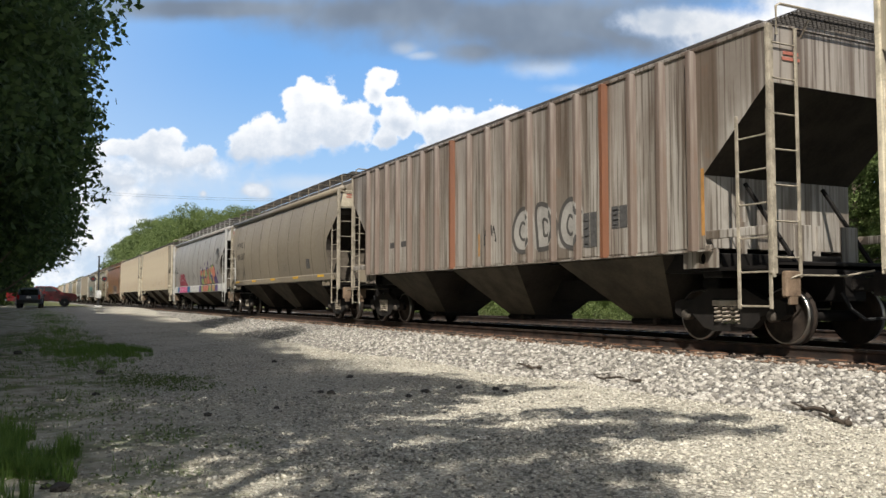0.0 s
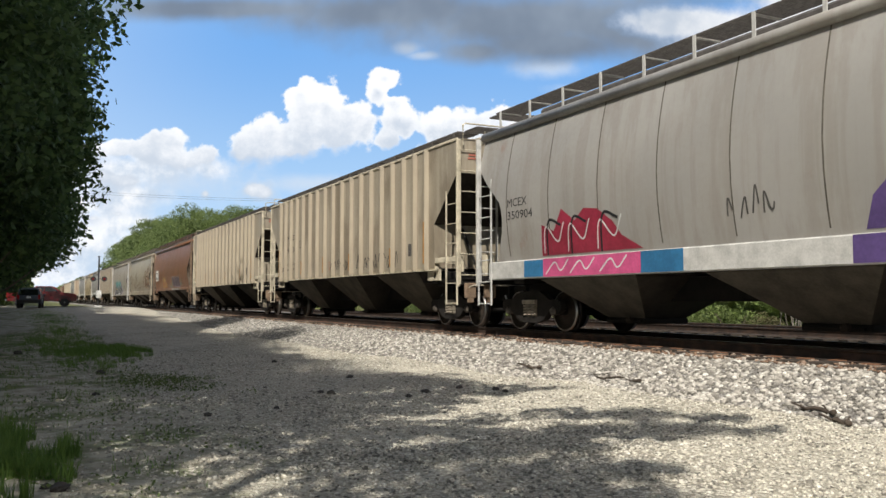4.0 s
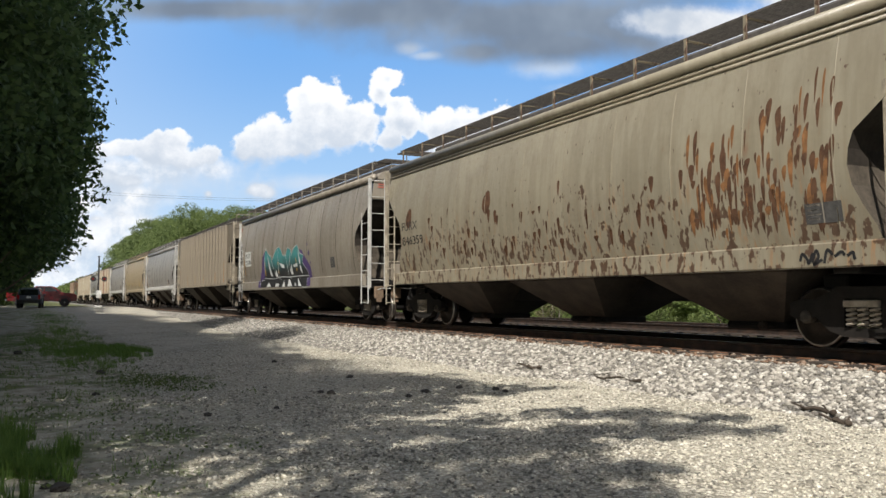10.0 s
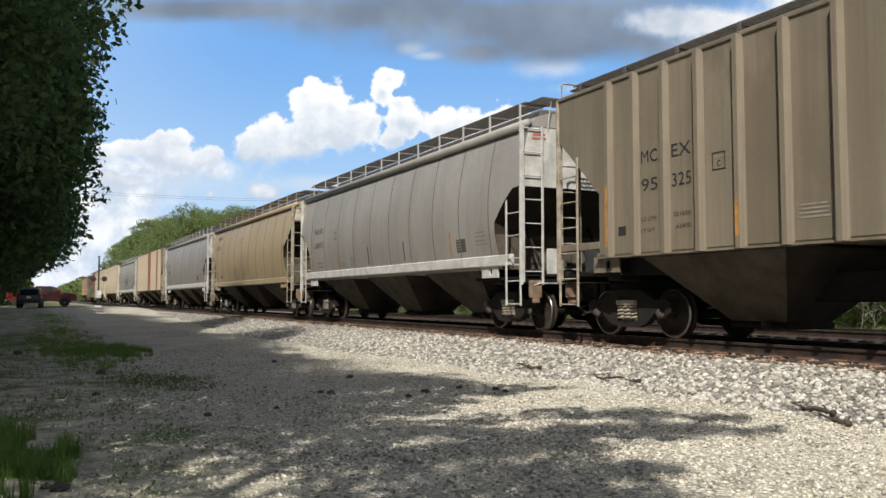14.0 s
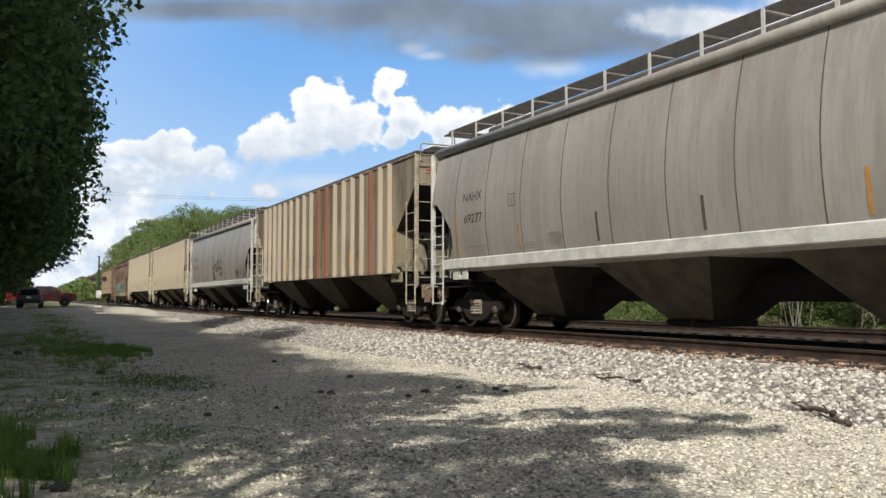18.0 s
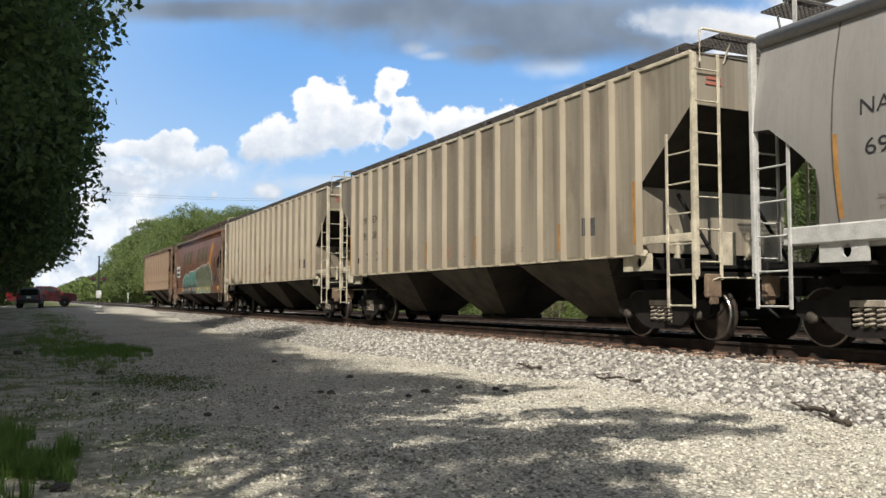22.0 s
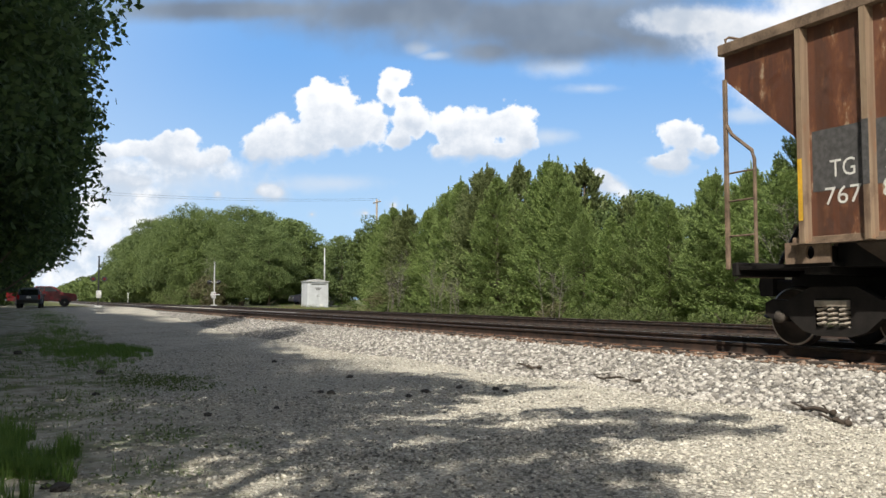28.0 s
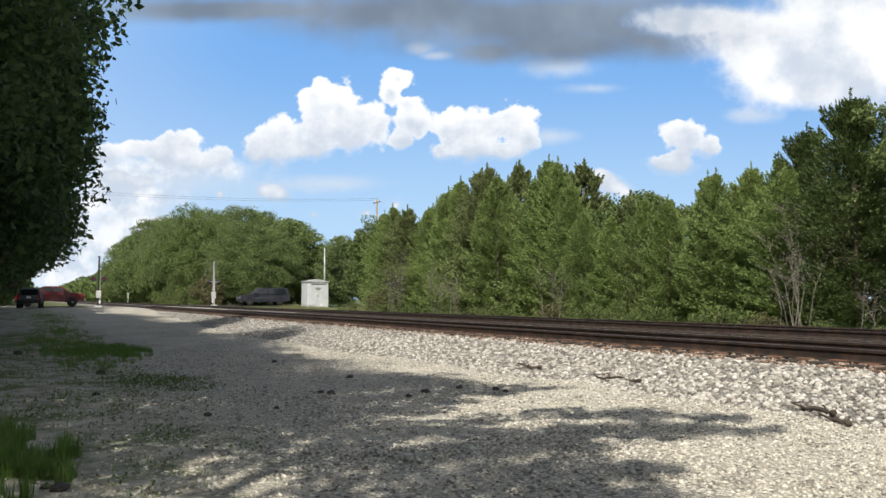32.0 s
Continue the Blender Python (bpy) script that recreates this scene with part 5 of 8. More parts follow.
        for y in (-1.0, 1.0):
            yy = y * 1.57
            if kind == "old" and s < 0:
                part("corner_post", Build().box((s * (E - 0.04), yy, 2.45), (0.07, 0.05, 2.75), 0.01), ladder_mat, car)
                part("handrail", Build().tube([(s * (E - 0.06), yy, 3.15), (s * (E - 0.16), yy, 3.0), (s * (E - 0.52), yy, 2.72), (s * (E - 0.56), yy, 2.6), (s * (E - 0.56), yy, 1.15)], 0.026, 6), ladder_mat, car)
                for zz in (1.55, 2.05, 2.45):
                    part("grab_iron", Build().tube([(s * (E - 0.04), yy, zz), (s * (E - 0.56), yy, zz)], 0.014, 5), ladder_mat, car)
                part("brake_pipe", Build().tube([(s * (E - 0.62), yy * 0.35, 1.1), (s * (E - 0.62), yy * 0.35, 3.1)], 0.05, 6), STEEL, car)
                continue
            part("corner_post", Build().box((s * (E + 0.0), yy * 0.985, (1.0 + shape["eave"]) / 2), (0.06, 0.11, shape["eave"] - 1.0), 0.01), ladder_mat, car)
            if not flow:
                part("side_bar", Build().box((s * (E - 0.62), yy * 0.985, 1.60), (1.22, 0.05, 0.13), 0.01), trim, car)
            part("end_bracket", Build().box((s * (E + 0.03), yy * 0.80, 0.86), (0.10, 0.28, 0.36), 0.02).box((s * (E + 0.05), yy * 0.80, 0.66), (0.05, 0.16, 0.16), 0.01), RUSTTRIM, car)
            ladder(car, "side_ladder", (s * (E - 0.03), yy, 0.52), (s * (E - 0.03), yy, 3.25 if kind != "grey" else 2.75), -s * 0.56, "x", 6 if kind != "grey" else 5, ladder_mat, 0.56, 0.47)
            ladder(car, "end_ladder", (s * (E + 0.03), yy, 0.95), (s * (E + 0.03), yy, shape["eave"] + 0.0), -y * 0.50, "y", 7, ladder_mat, 1.22, 0.49)
        for sx, ax in bogie(car, s * (E - 1.35)):
            WHEELSETS.append((sx, ax))
    b = Build()
    b.lathe((-E + 1.9, 0.55, 0.75), [(-0.35, 0.05), (-0.34, 0.15), (0.30, 0.15), (0.34, 0.05)], axis="x", n=12)
    part("brake_cylinder", b, STEEL, car)
    part("brake_valve", Build().box((E - 2.0, -0.6, 0.85), (0.4, 0.3, 0.3), 0.03), STEEL, car)
    hb = part("brake_wheel", Build().tube([(-E - 0.16, 0.55 + 0.28 * math.cos(2 * math.pi * i / 16), 2.9 + 0.28 * math.sin(2 * math.pi * i / 16)) for i in range(16)], 0.018, 5, closed=True), STEEL, car)
    part("brake_spoke", Build().box((-E - 0.16, 0.55, 2.9), (0.03, 0.54, 0.05)).box((-E - 0.155, 0.55, 2.9), (0.03, 0.05, 0.54)).box((-E - 0.08, 0.55, 2.9), (0.16, 0.10, 0.10)), STEEL, hb)
    return car


def hat_rib(top=4.40):
    """A hat-section post: broad foot, narrower face, standing proud of the sheet."""
    b = Build()
    for z in (1.37, top):
        b.v += [(-0.066, 0.004, z), (-0.042, -0.115, z), (0.042, -0.115, z), (0.066, 0.004, z)]
    b.f = [(0, 1, 5, 4), (1, 2, 6, 5), (2, 3, 7, 6), (3, 0, 4, 7), (3, 2, 1, 0), (4, 5, 6, 7)]
    return b


def gusset(s, E, y):
    """A bent plate with an oval hole, between the sill and the end platform."""
    b = Build()
    out = [(s * (E - 1.80), 1.40), (s * (E - 1.12), 1.40), (s * (E - 0.70), 1.12), (s * (E - 1.80), 1.12)]
    cx, cz = s * (E - 1.38), 1.26
    m = 12
    ring = [(cx + 0.07 * math.cos(2 * math.pi * i / m), cz + 0.09 * math.sin(2 * math.pi * i / m)) for i in range(m)]
    rim = []
    for i in range(m):
        a = 2 * math.pi * i / m
        rim.append((cx + max(-0.40, min(0.30, 0.9 * math.cos(a))) * 1.0, cz + max(-0.14, min(0.14, 0.5 * math.sin(a)))))
    for yy in (y - 0.02, y + 0.02):
        b.v += [(x, yy, z) for x, z in ring] + [(x, yy, z) for x, z in rim]
    for o in (0, 2 * m):
        for i in range(m):
            j = (i + 1) % m
            b.f.append((o + i, o + j, o + m + j, o + m + i))
    for i in range(m):
        j = (i + 1) % m
        b.f.append((i, j, 2 * m + j, 2 * m + i))
        b.f.append((m + i, m + j, 3 * m + j, 3 * m + i))
    return b


def seam_mesh(shape, mat):
    """A slim upright weld strip that follows the curve of the side."""
    b = Build()
    zs = [z for z in shape["rows"] if z > 1.4]
    for z in zs:
        w = tabled(shape["width"], z)
        for dx, o in ((-0.013, 0.001), (-0.008, 0.005), (0.008, 0.005), (0.013, 0.001)):
            b.v.append((dx, -w - o, z))
    for r in range(len(zs) - 1):
        for i in range(3):
            b.f.append((r * 4 + i, r * 4 + i + 1, r * 4 + 5 + i, r * 4 + 4 + i))
    return b.mesh("seam", mat, True)


SEAM = simple("dirt_in_weld_seam", (0.105, 0.092, 0.074), 0.9, 0, 0.5, 6)
GREY1 = paint("grey_paint", (0.48, 0.48, 0.465), 0.22, 0.02, (0.23, 0.21, 0.18), 1.0, grime=0.22, thin_k=0.5)
GREY2 = paint("grey_paint_streaked", (0.49, 0.49, 0.48), 0.35, 0.03, (0.22, 0.20, 0.17), 2.3, grime=0.22, thin_k=0.5)
GREY3 = paint("grey_paint_dull", (0.48, 0.48, 0.47), 0.22, 0.02, (0.22, 0.20, 0.17), 4.1, grime=0.22, thin_k=0.5)
CREAM = paint("cream_paint", (0.60, 0.55, 0.44), 0.30, 0.0, (0.24, 0.195, 0.14), 5.2, grime=0.14, panel=0.7)
CREAM3 = paint("cream_paint_smoky", (0.58, 0.535, 0.43), 0.32, 0.0, (0.22, 0.18, 0.125), 25.2, grime=0.18, panel=0.75)
CREAM2 = paint("cream_paint_dirty", (0.57, 0.525, 0.42), 0.35, 0.02, (0.23, 0.185, 0.13), 6.6, grime=0.18, panel=0.75)
TAUPE = paint("taupe_paint", (0.345, 0.305, 0.235), 0.6, 0.0, (0.19, 0.155, 0.11), 7.7, grime=0.5, panel=0.8)
TAUPE2 = paint("taupe_paint_pale", (0.50, 0.46, 0.37), 0.5, 0.0, (0.19, 0.155, 0.115), 8.9, grime=0.3, panel=0.7)
OLDWHITE = paint("rusting_white_paint", (0.66, 0.645, 0.60), 0.75, 0.12, (0.125, 0.088, 0.058), 9.4, grime=0.30, panel=0.35, rust_top=0.25, thin_k=1.0, rust_col=(0.19, 0.095, 0.05))
TAN = paint("tan_paint", (0.41, 0.36, 0.275), 0.18, 0.0, (0.25, 0.21, 0.15), 11.0, grime=0.3, thin_k=0.5)
PALE = paint("pale_grey_paint", (0.53, 0.535, 0.52), 0.30, 0.03, (0.25, 0.21, 0.165), 12.2, grime=0.25, thin_k=0.15)
BROWN = paint("brown_oxide_paint", (0.31, 0.14, 0.062), 0.38, 0.15, (0.125, 0.070, 0.038), 13.0, grime=0.6, thin_k=0.15)
PATCHY = paint("rust_eaten_cream_paint", (0.49, 0.46, 0.355), 0.30, 0.10, (0.21, 0.17, 0.11), 14.5, spots=0.95)
DRAB = paint("drab_grey_paint", (0.46, 0.43, 0.365), 0.4, 0.04, (0.19, 0.15, 0.10), 15.1, thin_k=0.45)
YELLOWISH = paint("yellow_cream_paint", (0.57, 0.47, 0.30), 0.2, 0.02, (0.26, 0.20, 0.12), 16.8, grime=0.25, thin_k=0.12)
STRIPED = paint("smoke_stained_taupe_paint", (0.46, 0.42, 0.31), 0.6, 0.03, (0.14, 0.115, 0.08), 17.3, grime=0.6, panel=0.7, rust_col=(0.20, 0.09, 0.045))
REDRUST = paint("red_rust_paint", (0.27, 0.112, 0.058), 0.6, 0.25, (0.125, 0.066, 0.04), 18.9, grime=0.45, wear=0.35)
DARKRUST = paint("dark_rust_paint", (0.20, 0.078, 0.042), 0.6, 0.42, (0.085, 0.042, 0.028), 20.2, grime=0.45, rust_col=(0.24, 0.105, 0.05), wear=0.9)
RUSTRIB = paint("rusty_rib_paint", (0.50, 0.38, 0.26), 0.7, 0.30, (0.15, 0.085, 0.05), 21.0, wear=0.6)
CREAMRIB = paint("cream_rib_paint", (0.61, 0.55, 0.425), 0.40, 0.0, (0.26, 0.21, 0.15), 22.0, grime=0.35)
BEIGERIB = paint("worn_beige_rib_paint", (0.80, 0.745, 0.61), 0.4, 0.08, (0.30, 0.20, 0.12), 23.0, grime=0.25, rust_col=(0.34, 0.14, 0.06))
REDRIB = paint("rust_red_rib_paint", (0.30, 0.125, 0.062), 0.6, 0.2, (0.15, 0.07, 0.04), 27.0, grime=0.3)
WHITERIB = paint("rust_marked_white_rib_paint", (0.66, 0.62, 0.58), 0.85, 0.18, (0.15, 0.095, 0.065), 24.0, grime=0.4, rust_top=0.25)
WHITETRIM = simple("white_trim_paint", (0.50, 0.49, 0.465), 0.6, 0, 0.3, 4)
LADDERTAUPE = simple("dusty_ladder_paint", (0.36, 0.315, 0.245), 0.75, 0, 0.5, 5)
CREAMTRIM = simple("cream_trim_paint", (0.54, 0.48, 0.365), 0.65, 0, 0.4, 4)
RUSTTRIM = simple("rusty_trim_paint", (0.20, 0.14, 0.095), 0.75, 0, 0.55, 4)
# Dusty sheets, darkened further by shade under the body put into the colour.
HOPSHADE = simple("dusty_shaded_hopper_sheet", (0.068, 0.056, 0.040), 0.85, 0, 0.5, 2.5)
HOPSHADEGREY = simple("dusty_shaded_grey_hopper_sheet", (0.068, 0.058, 0.045), 0.85, 0, 0.5, 2.5)
HOPSHADEBROWN = simple("dusty_shaded_brown_hopper_sheet", (0.052, 0.038, 0.028), 0.85, 0, 0.5, 2.5)


def train():
    made = [
        hopper_car(-9.9, 16.4, "rib", CREAM2, "cream ribbed covered hopper car with a rusty end", hop=HOPSHADE, rib_mat=CREAMRIB, trim=CREAMTRIM, ladder_mat=CREAMTRIM),
        hopper_car(8.17, 16.27, "rib", OLDWHITE, "dirty white ribbed hopper car streaked with rust, grey graffiti", hop=HOPSHADE, ladder_mat=LADDERTAUPE, rib_mat=WHITERIB, rust_ribs=(7, 14), board=0.15),
        hopper_car(25.81, 15.75, "flow", TAN, "tan covered hopper car with smooth curved sides", sill=(1.30, 1.52), hop=HOPSHADE, ladder_mat=LADDERTAUPE, end_mat=CREAMTRIM),
        hopper_car(42.95, 16.64, "flow", PALE, "pale grey curved-side hopper car with bright graffiti", sill=(1.07, 1.45), hop=HOPSHADEGREY, ladder_mat=WHITETRIM, trim=WHITETRIM, end_mat=WHITETRIM),
        hopper_car(60.58, 16.68, "rib", CREAM2, "cream ribbed hopper car with black scrawls along the bottom", hop=HOPSHADE, rib_mat=CREAMRIB, trim=CREAMTRIM, ladder_mat=CREAMTRIM),
        hopper_car(78.75, 16.35, "rib", CREAM, "cream ribbed covered hopper car", hop=HOPSHADE, rib_mat=CREAMRIB, trim=CREAMTRIM, ladder_mat=CREAMTRIM),
        hopper_car(96.12, 16.58, "flow", BROWN, "rust-brown covered hopper car with curved sides", sill=(1.28, 1.42), hop=HOPSHADEBROWN, ladder_mat=RUSTTRIM),
        hopper_car(114.19, 15.88, "flow", PATCHY, "cream curved-side hopper car eaten by rust patches", sill=(1.05, 1.37), hop=HOPSHADEBROWN, ladder_mat=LADDERTAUPE, end_mat=CREAMTRIM),
        hopper_car(131.4, 16.7, "flow", DRAB, "drab grey curved-side hopper car with teal graffiti", sill=(1.05, 1.42), hop=HOPSHADE, ladder_mat=WHITETRIM),
        hopper_car(149.46, 16.6, "rib", TAUPE, "taupe ribbed covered hopper car, dusty", hop=HOPSHADE, rib_mat=TAUPE),
        hopper_car(167.42, 15.24, "grey", GREY1, "light grey covered hopper car with a white sill", sill=(1.36, 1.60), trim=WHITETRIM, hop=HOPSHADEGREY, ladder_mat=WHITETRIM, end_mat=WHITETRIM),
        hopper_car(183.9, 15.2, "flow", YELLOWISH, "yellow-cream covered hopper car with curved sides", sill=(1.30, 1.52), hop=HOPSHADE, ladder_mat=LADDERTAUPE, end_mat=CREAMTRIM),
        hopper_car(200.51, 15.6, "grey", GREY2, "light grey covered hopper car with dark run marks", sill=(1.36, 1.60), trim=WHITETRIM, hop=HOPSHADEGREY, ladder_mat=WHITETRIM, end_mat=WHITETRIM),
        hopper_car(217.12, 16.7, "rib", STRIPED, "brown and taupe ribbed hopper car striped by rust", hop=HOPSHADE, ladder_mat=LADDERTAUPE, rib_mat=BEIGERIB, rust_ribs=(9, 10, 15), board=0.15),
        hopper_car(234.85, 15.5, "grey", GREY3, "light grey covered hopper car with black graffiti", sill=(1.36, 1.60), trim=WHITETRIM, hop=HOPSHADEGREY, ladder_mat=WHITETRIM, end_mat=WHITETRIM),
        hopper_car(251.52, 15.9, "rib", TAUPE2, "pale taupe ribbed covered hopper car", hop=HOPSHADE, rib_mat=CREAMRIB, trim=CREAMTRIM, ladder_mat=CREAMTRIM),
        hopper_car(268.76, 16.07, "rib", CREAM3, "cream ribbed covered hopper car with a small scrawl", hop=HOPSHADE, rib_mat=CREAMRIB, trim=CREAMTRIM, ladder_mat=CREAMTRIM),
        hopper_car(285.72, 15.15, "flow", REDRUST, "red-brown rusty curved-side hopper car with green graffiti", sill=(0.99, 1.37), hop=HOPSHADEBROWN, ladder_mat=RUSTTRIM, trim=REDRUST),
        hopper_car(302.57, 15.10, "old", DARKRUST, "rusty ribbed hopper car at the end of the train", ribs=0.94, rib_mat=RUSTRIB, trim=RUSTTRIM, hop=HOPSHADEBROWN, ladder_mat=RUSTTRIM),
    ]
    return made


train_cars = train()


# ---- stones and ties ----
ICO_V = []
g = (1 + 5 ** 0.5) / 2
for p in ((-1, g, 0), (1, g, 0), (-1, -g, 0), (1, -g, 0), (0, -1, g), (0, 1, g), (0, -1, -g), (0, 1, -g), (g, 0, -1), (g, 0, 1), (-g, 0, -1), (-g, 0, 1)):
    ICO_V.append(Vector(p).normalized())
ICO_V = np.array(ICO_V)
ICO_F = [(0, 11, 5), (0, 5, 1), (0, 1, 7), (0, 7, 10), (0, 10, 11), (1, 5, 9), (5, 11, 4), (11, 10, 2), (10, 7, 6), (7, 1, 8), (3, 9, 4), (3, 4, 2), (3, 2, 6), (3, 6, 8), (3, 8, 9), (4, 9, 5), (2, 4, 11), (6, 2, 10), (8, 6, 7), (9, 8, 1)]


def stones(name, rng, pos, size, material, flat=0.7, rough_v=ICO_V, rough_f=ICO_F):
    k = len(pos)
    shape = rough_v[None] * (1 + rng.uniform(-0.28, 0.28, (k, len(rough_v), 1)))
    shape = shape * rng.uniform(0.6, 1.25, (k, 1, 3))
    pts = np.einsum("kij,knj->kni", spins(rng, k), shape)
    pts[:, :, 2] *= flat
    pts = pts * (size * rng.uniform(0.55, 1.3, k))[:, None, None] + pos[:, None, :]
    return many(name, rough_v, rough_f, pts, material)


def bed_z(x, y=0.0):
    """The height of the ballast bed, which spreads wider down the line."""
    t = np.clip((np.asarray(y, float) - 8) / 16, 0, 1)
    t = t * t * (3 - 2 * t)
    x = np.asarray(x, float)
    x0, x1, z1 = 7.55 - 0.95 * t, 8.3 - 0.35 * t, -0.50 + 0.06 * t
    near = np.where(x < x1, -0.75 + (x - x0) / (x1 - x0) * (z1 + 0.75), z1 + (x - x1) / (9.0 - x1) * (-0.262 - z1))
    return np.where(x < 9.0, near, np.interp(x, [9.0, 9.25, 11.85, 12.1, 12.8, 13.6], [-0.262, -0.225, -0.225, -0.262, -0.50, -0.80]))


OCTA_V = np.array([(1, 0, 0), (-1, 0, 0), (0, 1, 0), (0, -1, 0), (0, 0, 1), (0, 0, -1)], float)
OCTA_F = [(0, 2, 4), (2, 1, 4), (1, 3, 4), (3, 0, 4), (2, 0, 5), (1, 2, 5), (3, 1, 5), (0, 3, 5)]


STAINED = stone_material("rust_stained_stone", [(0.17, 0.10, 0.065), (0.30, 0.19, 0.125), (0.45, 0.37, 0.30), (0.62, 0.57, 0.50)])


def scatter():
    rng = np.random.default_rng(5)
    pos = []
    for y0, y1, per in ((4, 14, 430), (14, 26, 260), (26, 45, 125), (45, 72, 60)):
        k = int((y1 - y0) * 1.75 * per)
        y = rng.uniform(y0, y1, k)
        x = rng.uniform(7.6 - 0.9 * np.clip((y - 8) / 16, 0, 1), 9.35)
        pos.append(np.stack([x, y, bed_z(x, y) + 0.004], -1))
    for y0, y1, per in ((4, 30, 60), (30, 60, 15)):
        k = int((y1 - y0) * 2.2 * per)
        x = rng.uniform(9.35, 11.9, k)
        pos.append(np.stack([x, rng.uniform(y0, y1, k), bed_z(x) - 0.005], -1))
    for y0, y1, per in ((4, 30, 60), (30, 60, 20)):
        k = int((y1 - y0) * 3.0 * per)
        x, y = rng.uniform(11.9, 14.9, k), rng.uniform(y0, y1, k)
        pos.append(np.stack([x, y, np.maximum(np.maximum(bed_z(x), bed_z(x - SIDING)), [ground_z(a, b) for a, b in zip(x, y)])], -1))
    k = 2600
    x, y = rng.uniform(14.9, 17.4, k), rng.uniform(4, 50, k)
    pos.append(np.stack([x, y, bed_z(x - SIDING) - 0.005], -1))
    p = np.concatenate(pos)
    gz = np.array([ground_z(a, b) for a, b in p[:, :2]])
    p = p[p[:, 2] > gz - 0.03]
    near = (p[:, 1] < 22) & (p[:, 0] < 9.4)
    ob = new("ballast_stones", stones("ballast_stones", rng, p[near], 0.040, BALLAST))
    tagged(ob, "loose broken grey-white ballast stones", "ballast", kind="stuff")
    ob = new("ballast_stones", stones("ballast_stones", rng, p[~near], 0.036, BALLAST, 0.7, OCTA_V, OCTA_F))
    tagged(ob, "loose ballast stones down the line and between the rails", "ballast", kind="stuff")
    k = 3600
    x, y = rng.uniform(9.12, 9.70, k), 4 + 46 * rng.uniform(0, 1, k) ** 1.7
    ob = new("stained_ballast", stones("stained_ballast", rng, np.stack([x, y, -0.205 + 0.02 * np.clip((x - 9.2) / 0.3, 0, 1)], -1), 0.030, STAINED))
    tagged(ob, "rust-stained stones along the foot of the rail", "ballast", kind="stuff")
    pos = []
    for y0, y1, per in ((2.2, 7, 520), (7, 12, 270), (12, 22, 90), (22, 40, 20)):
        k = int((y1 - y0) * 8.2 * per)
        x, y = rng.uniform(-0.5, 7.8, k), rng.uniform(y0, y1, k)
        pos.append(np.stack([x, y, np.zeros(k)], -1))
    p = np.concatenate(pos)
    p[:, 2] = [ground_z(a, b) + 0.002 for a, b in p[:, :2]]
    keep = rng.uniform(size=len(p)) < np.clip((p[:, 0] + 0.3) / 2.2, 0.08, 1)
    ob = new("road_gravel", stones("road_gravel", rng, p[keep], 0.021, GRAVEL, 0.7, OCTA_V, OCTA_F))
    tagged(ob, "loose pale limestone gravel on the service road", "gravel", kind="stuff")


scatter()


def ties():
    tie = meshed(Build().box((0, 0, -0.07), (2.6, 0.23, 0.18), 0.012), "tie", TIE)
    plate = meshed(Build().box((0, 0, 0), (0.36, 0.19, 0.016), 0.004), "tie_plate", PLATE)
    rng = random.Random(4)
    for i in range(150):
        y = 1.0 + 0.52 * i
        t = part("tie", tie, None, bed, at=pose(TRACK_X + rng.uniform(-0.05, 0.05), y + rng.uniform(-0.03, 0.03), -0.183 + rng.uniform(-0.012, 0.006), 0, 0, rng.uniform(-1.5, 1.5)))
        for sx in (-0.7535, 0.7535):
            part("tie_plate", plate, None, t, at=pose(sx, 0, 0.022))
    for i in range(90):
        part("tie", tie, None, siding_bed, at=pose(TRACK_X + SIDING + rng.uniform(-0.05, 0.05), 4.0 + 0.52 * i, -0.183 + rng.uniform(-0.012, 0.006), 0, 0, rng.uniform(-1.5, 1.5)))


ties()



# ---- the road crossing ----
SILVER = simple("aluminium_paint", (0.55, 0.55, 0.54), 0.5, 0.2, 0.3, 5)
DARKMETAL = simple("black_signal_metal", (0.03, 0.03, 0.032), 0.6, 0, 0.3, 6)
WHITEPAINT = simple("white_enamel", (0.74, 0.74, 0.72), 0.5, 0, 0.15, 3)
REDLENS = simple("red_glass_lens", (0.11, 0.008, 0.008), 0.2, 0, 0.2, 9)
CABIN = simple("pale_grey_cabin_sheet", (0.58, 0.60, 0.62), 0.55, 0.1, 0.15, 1.5)


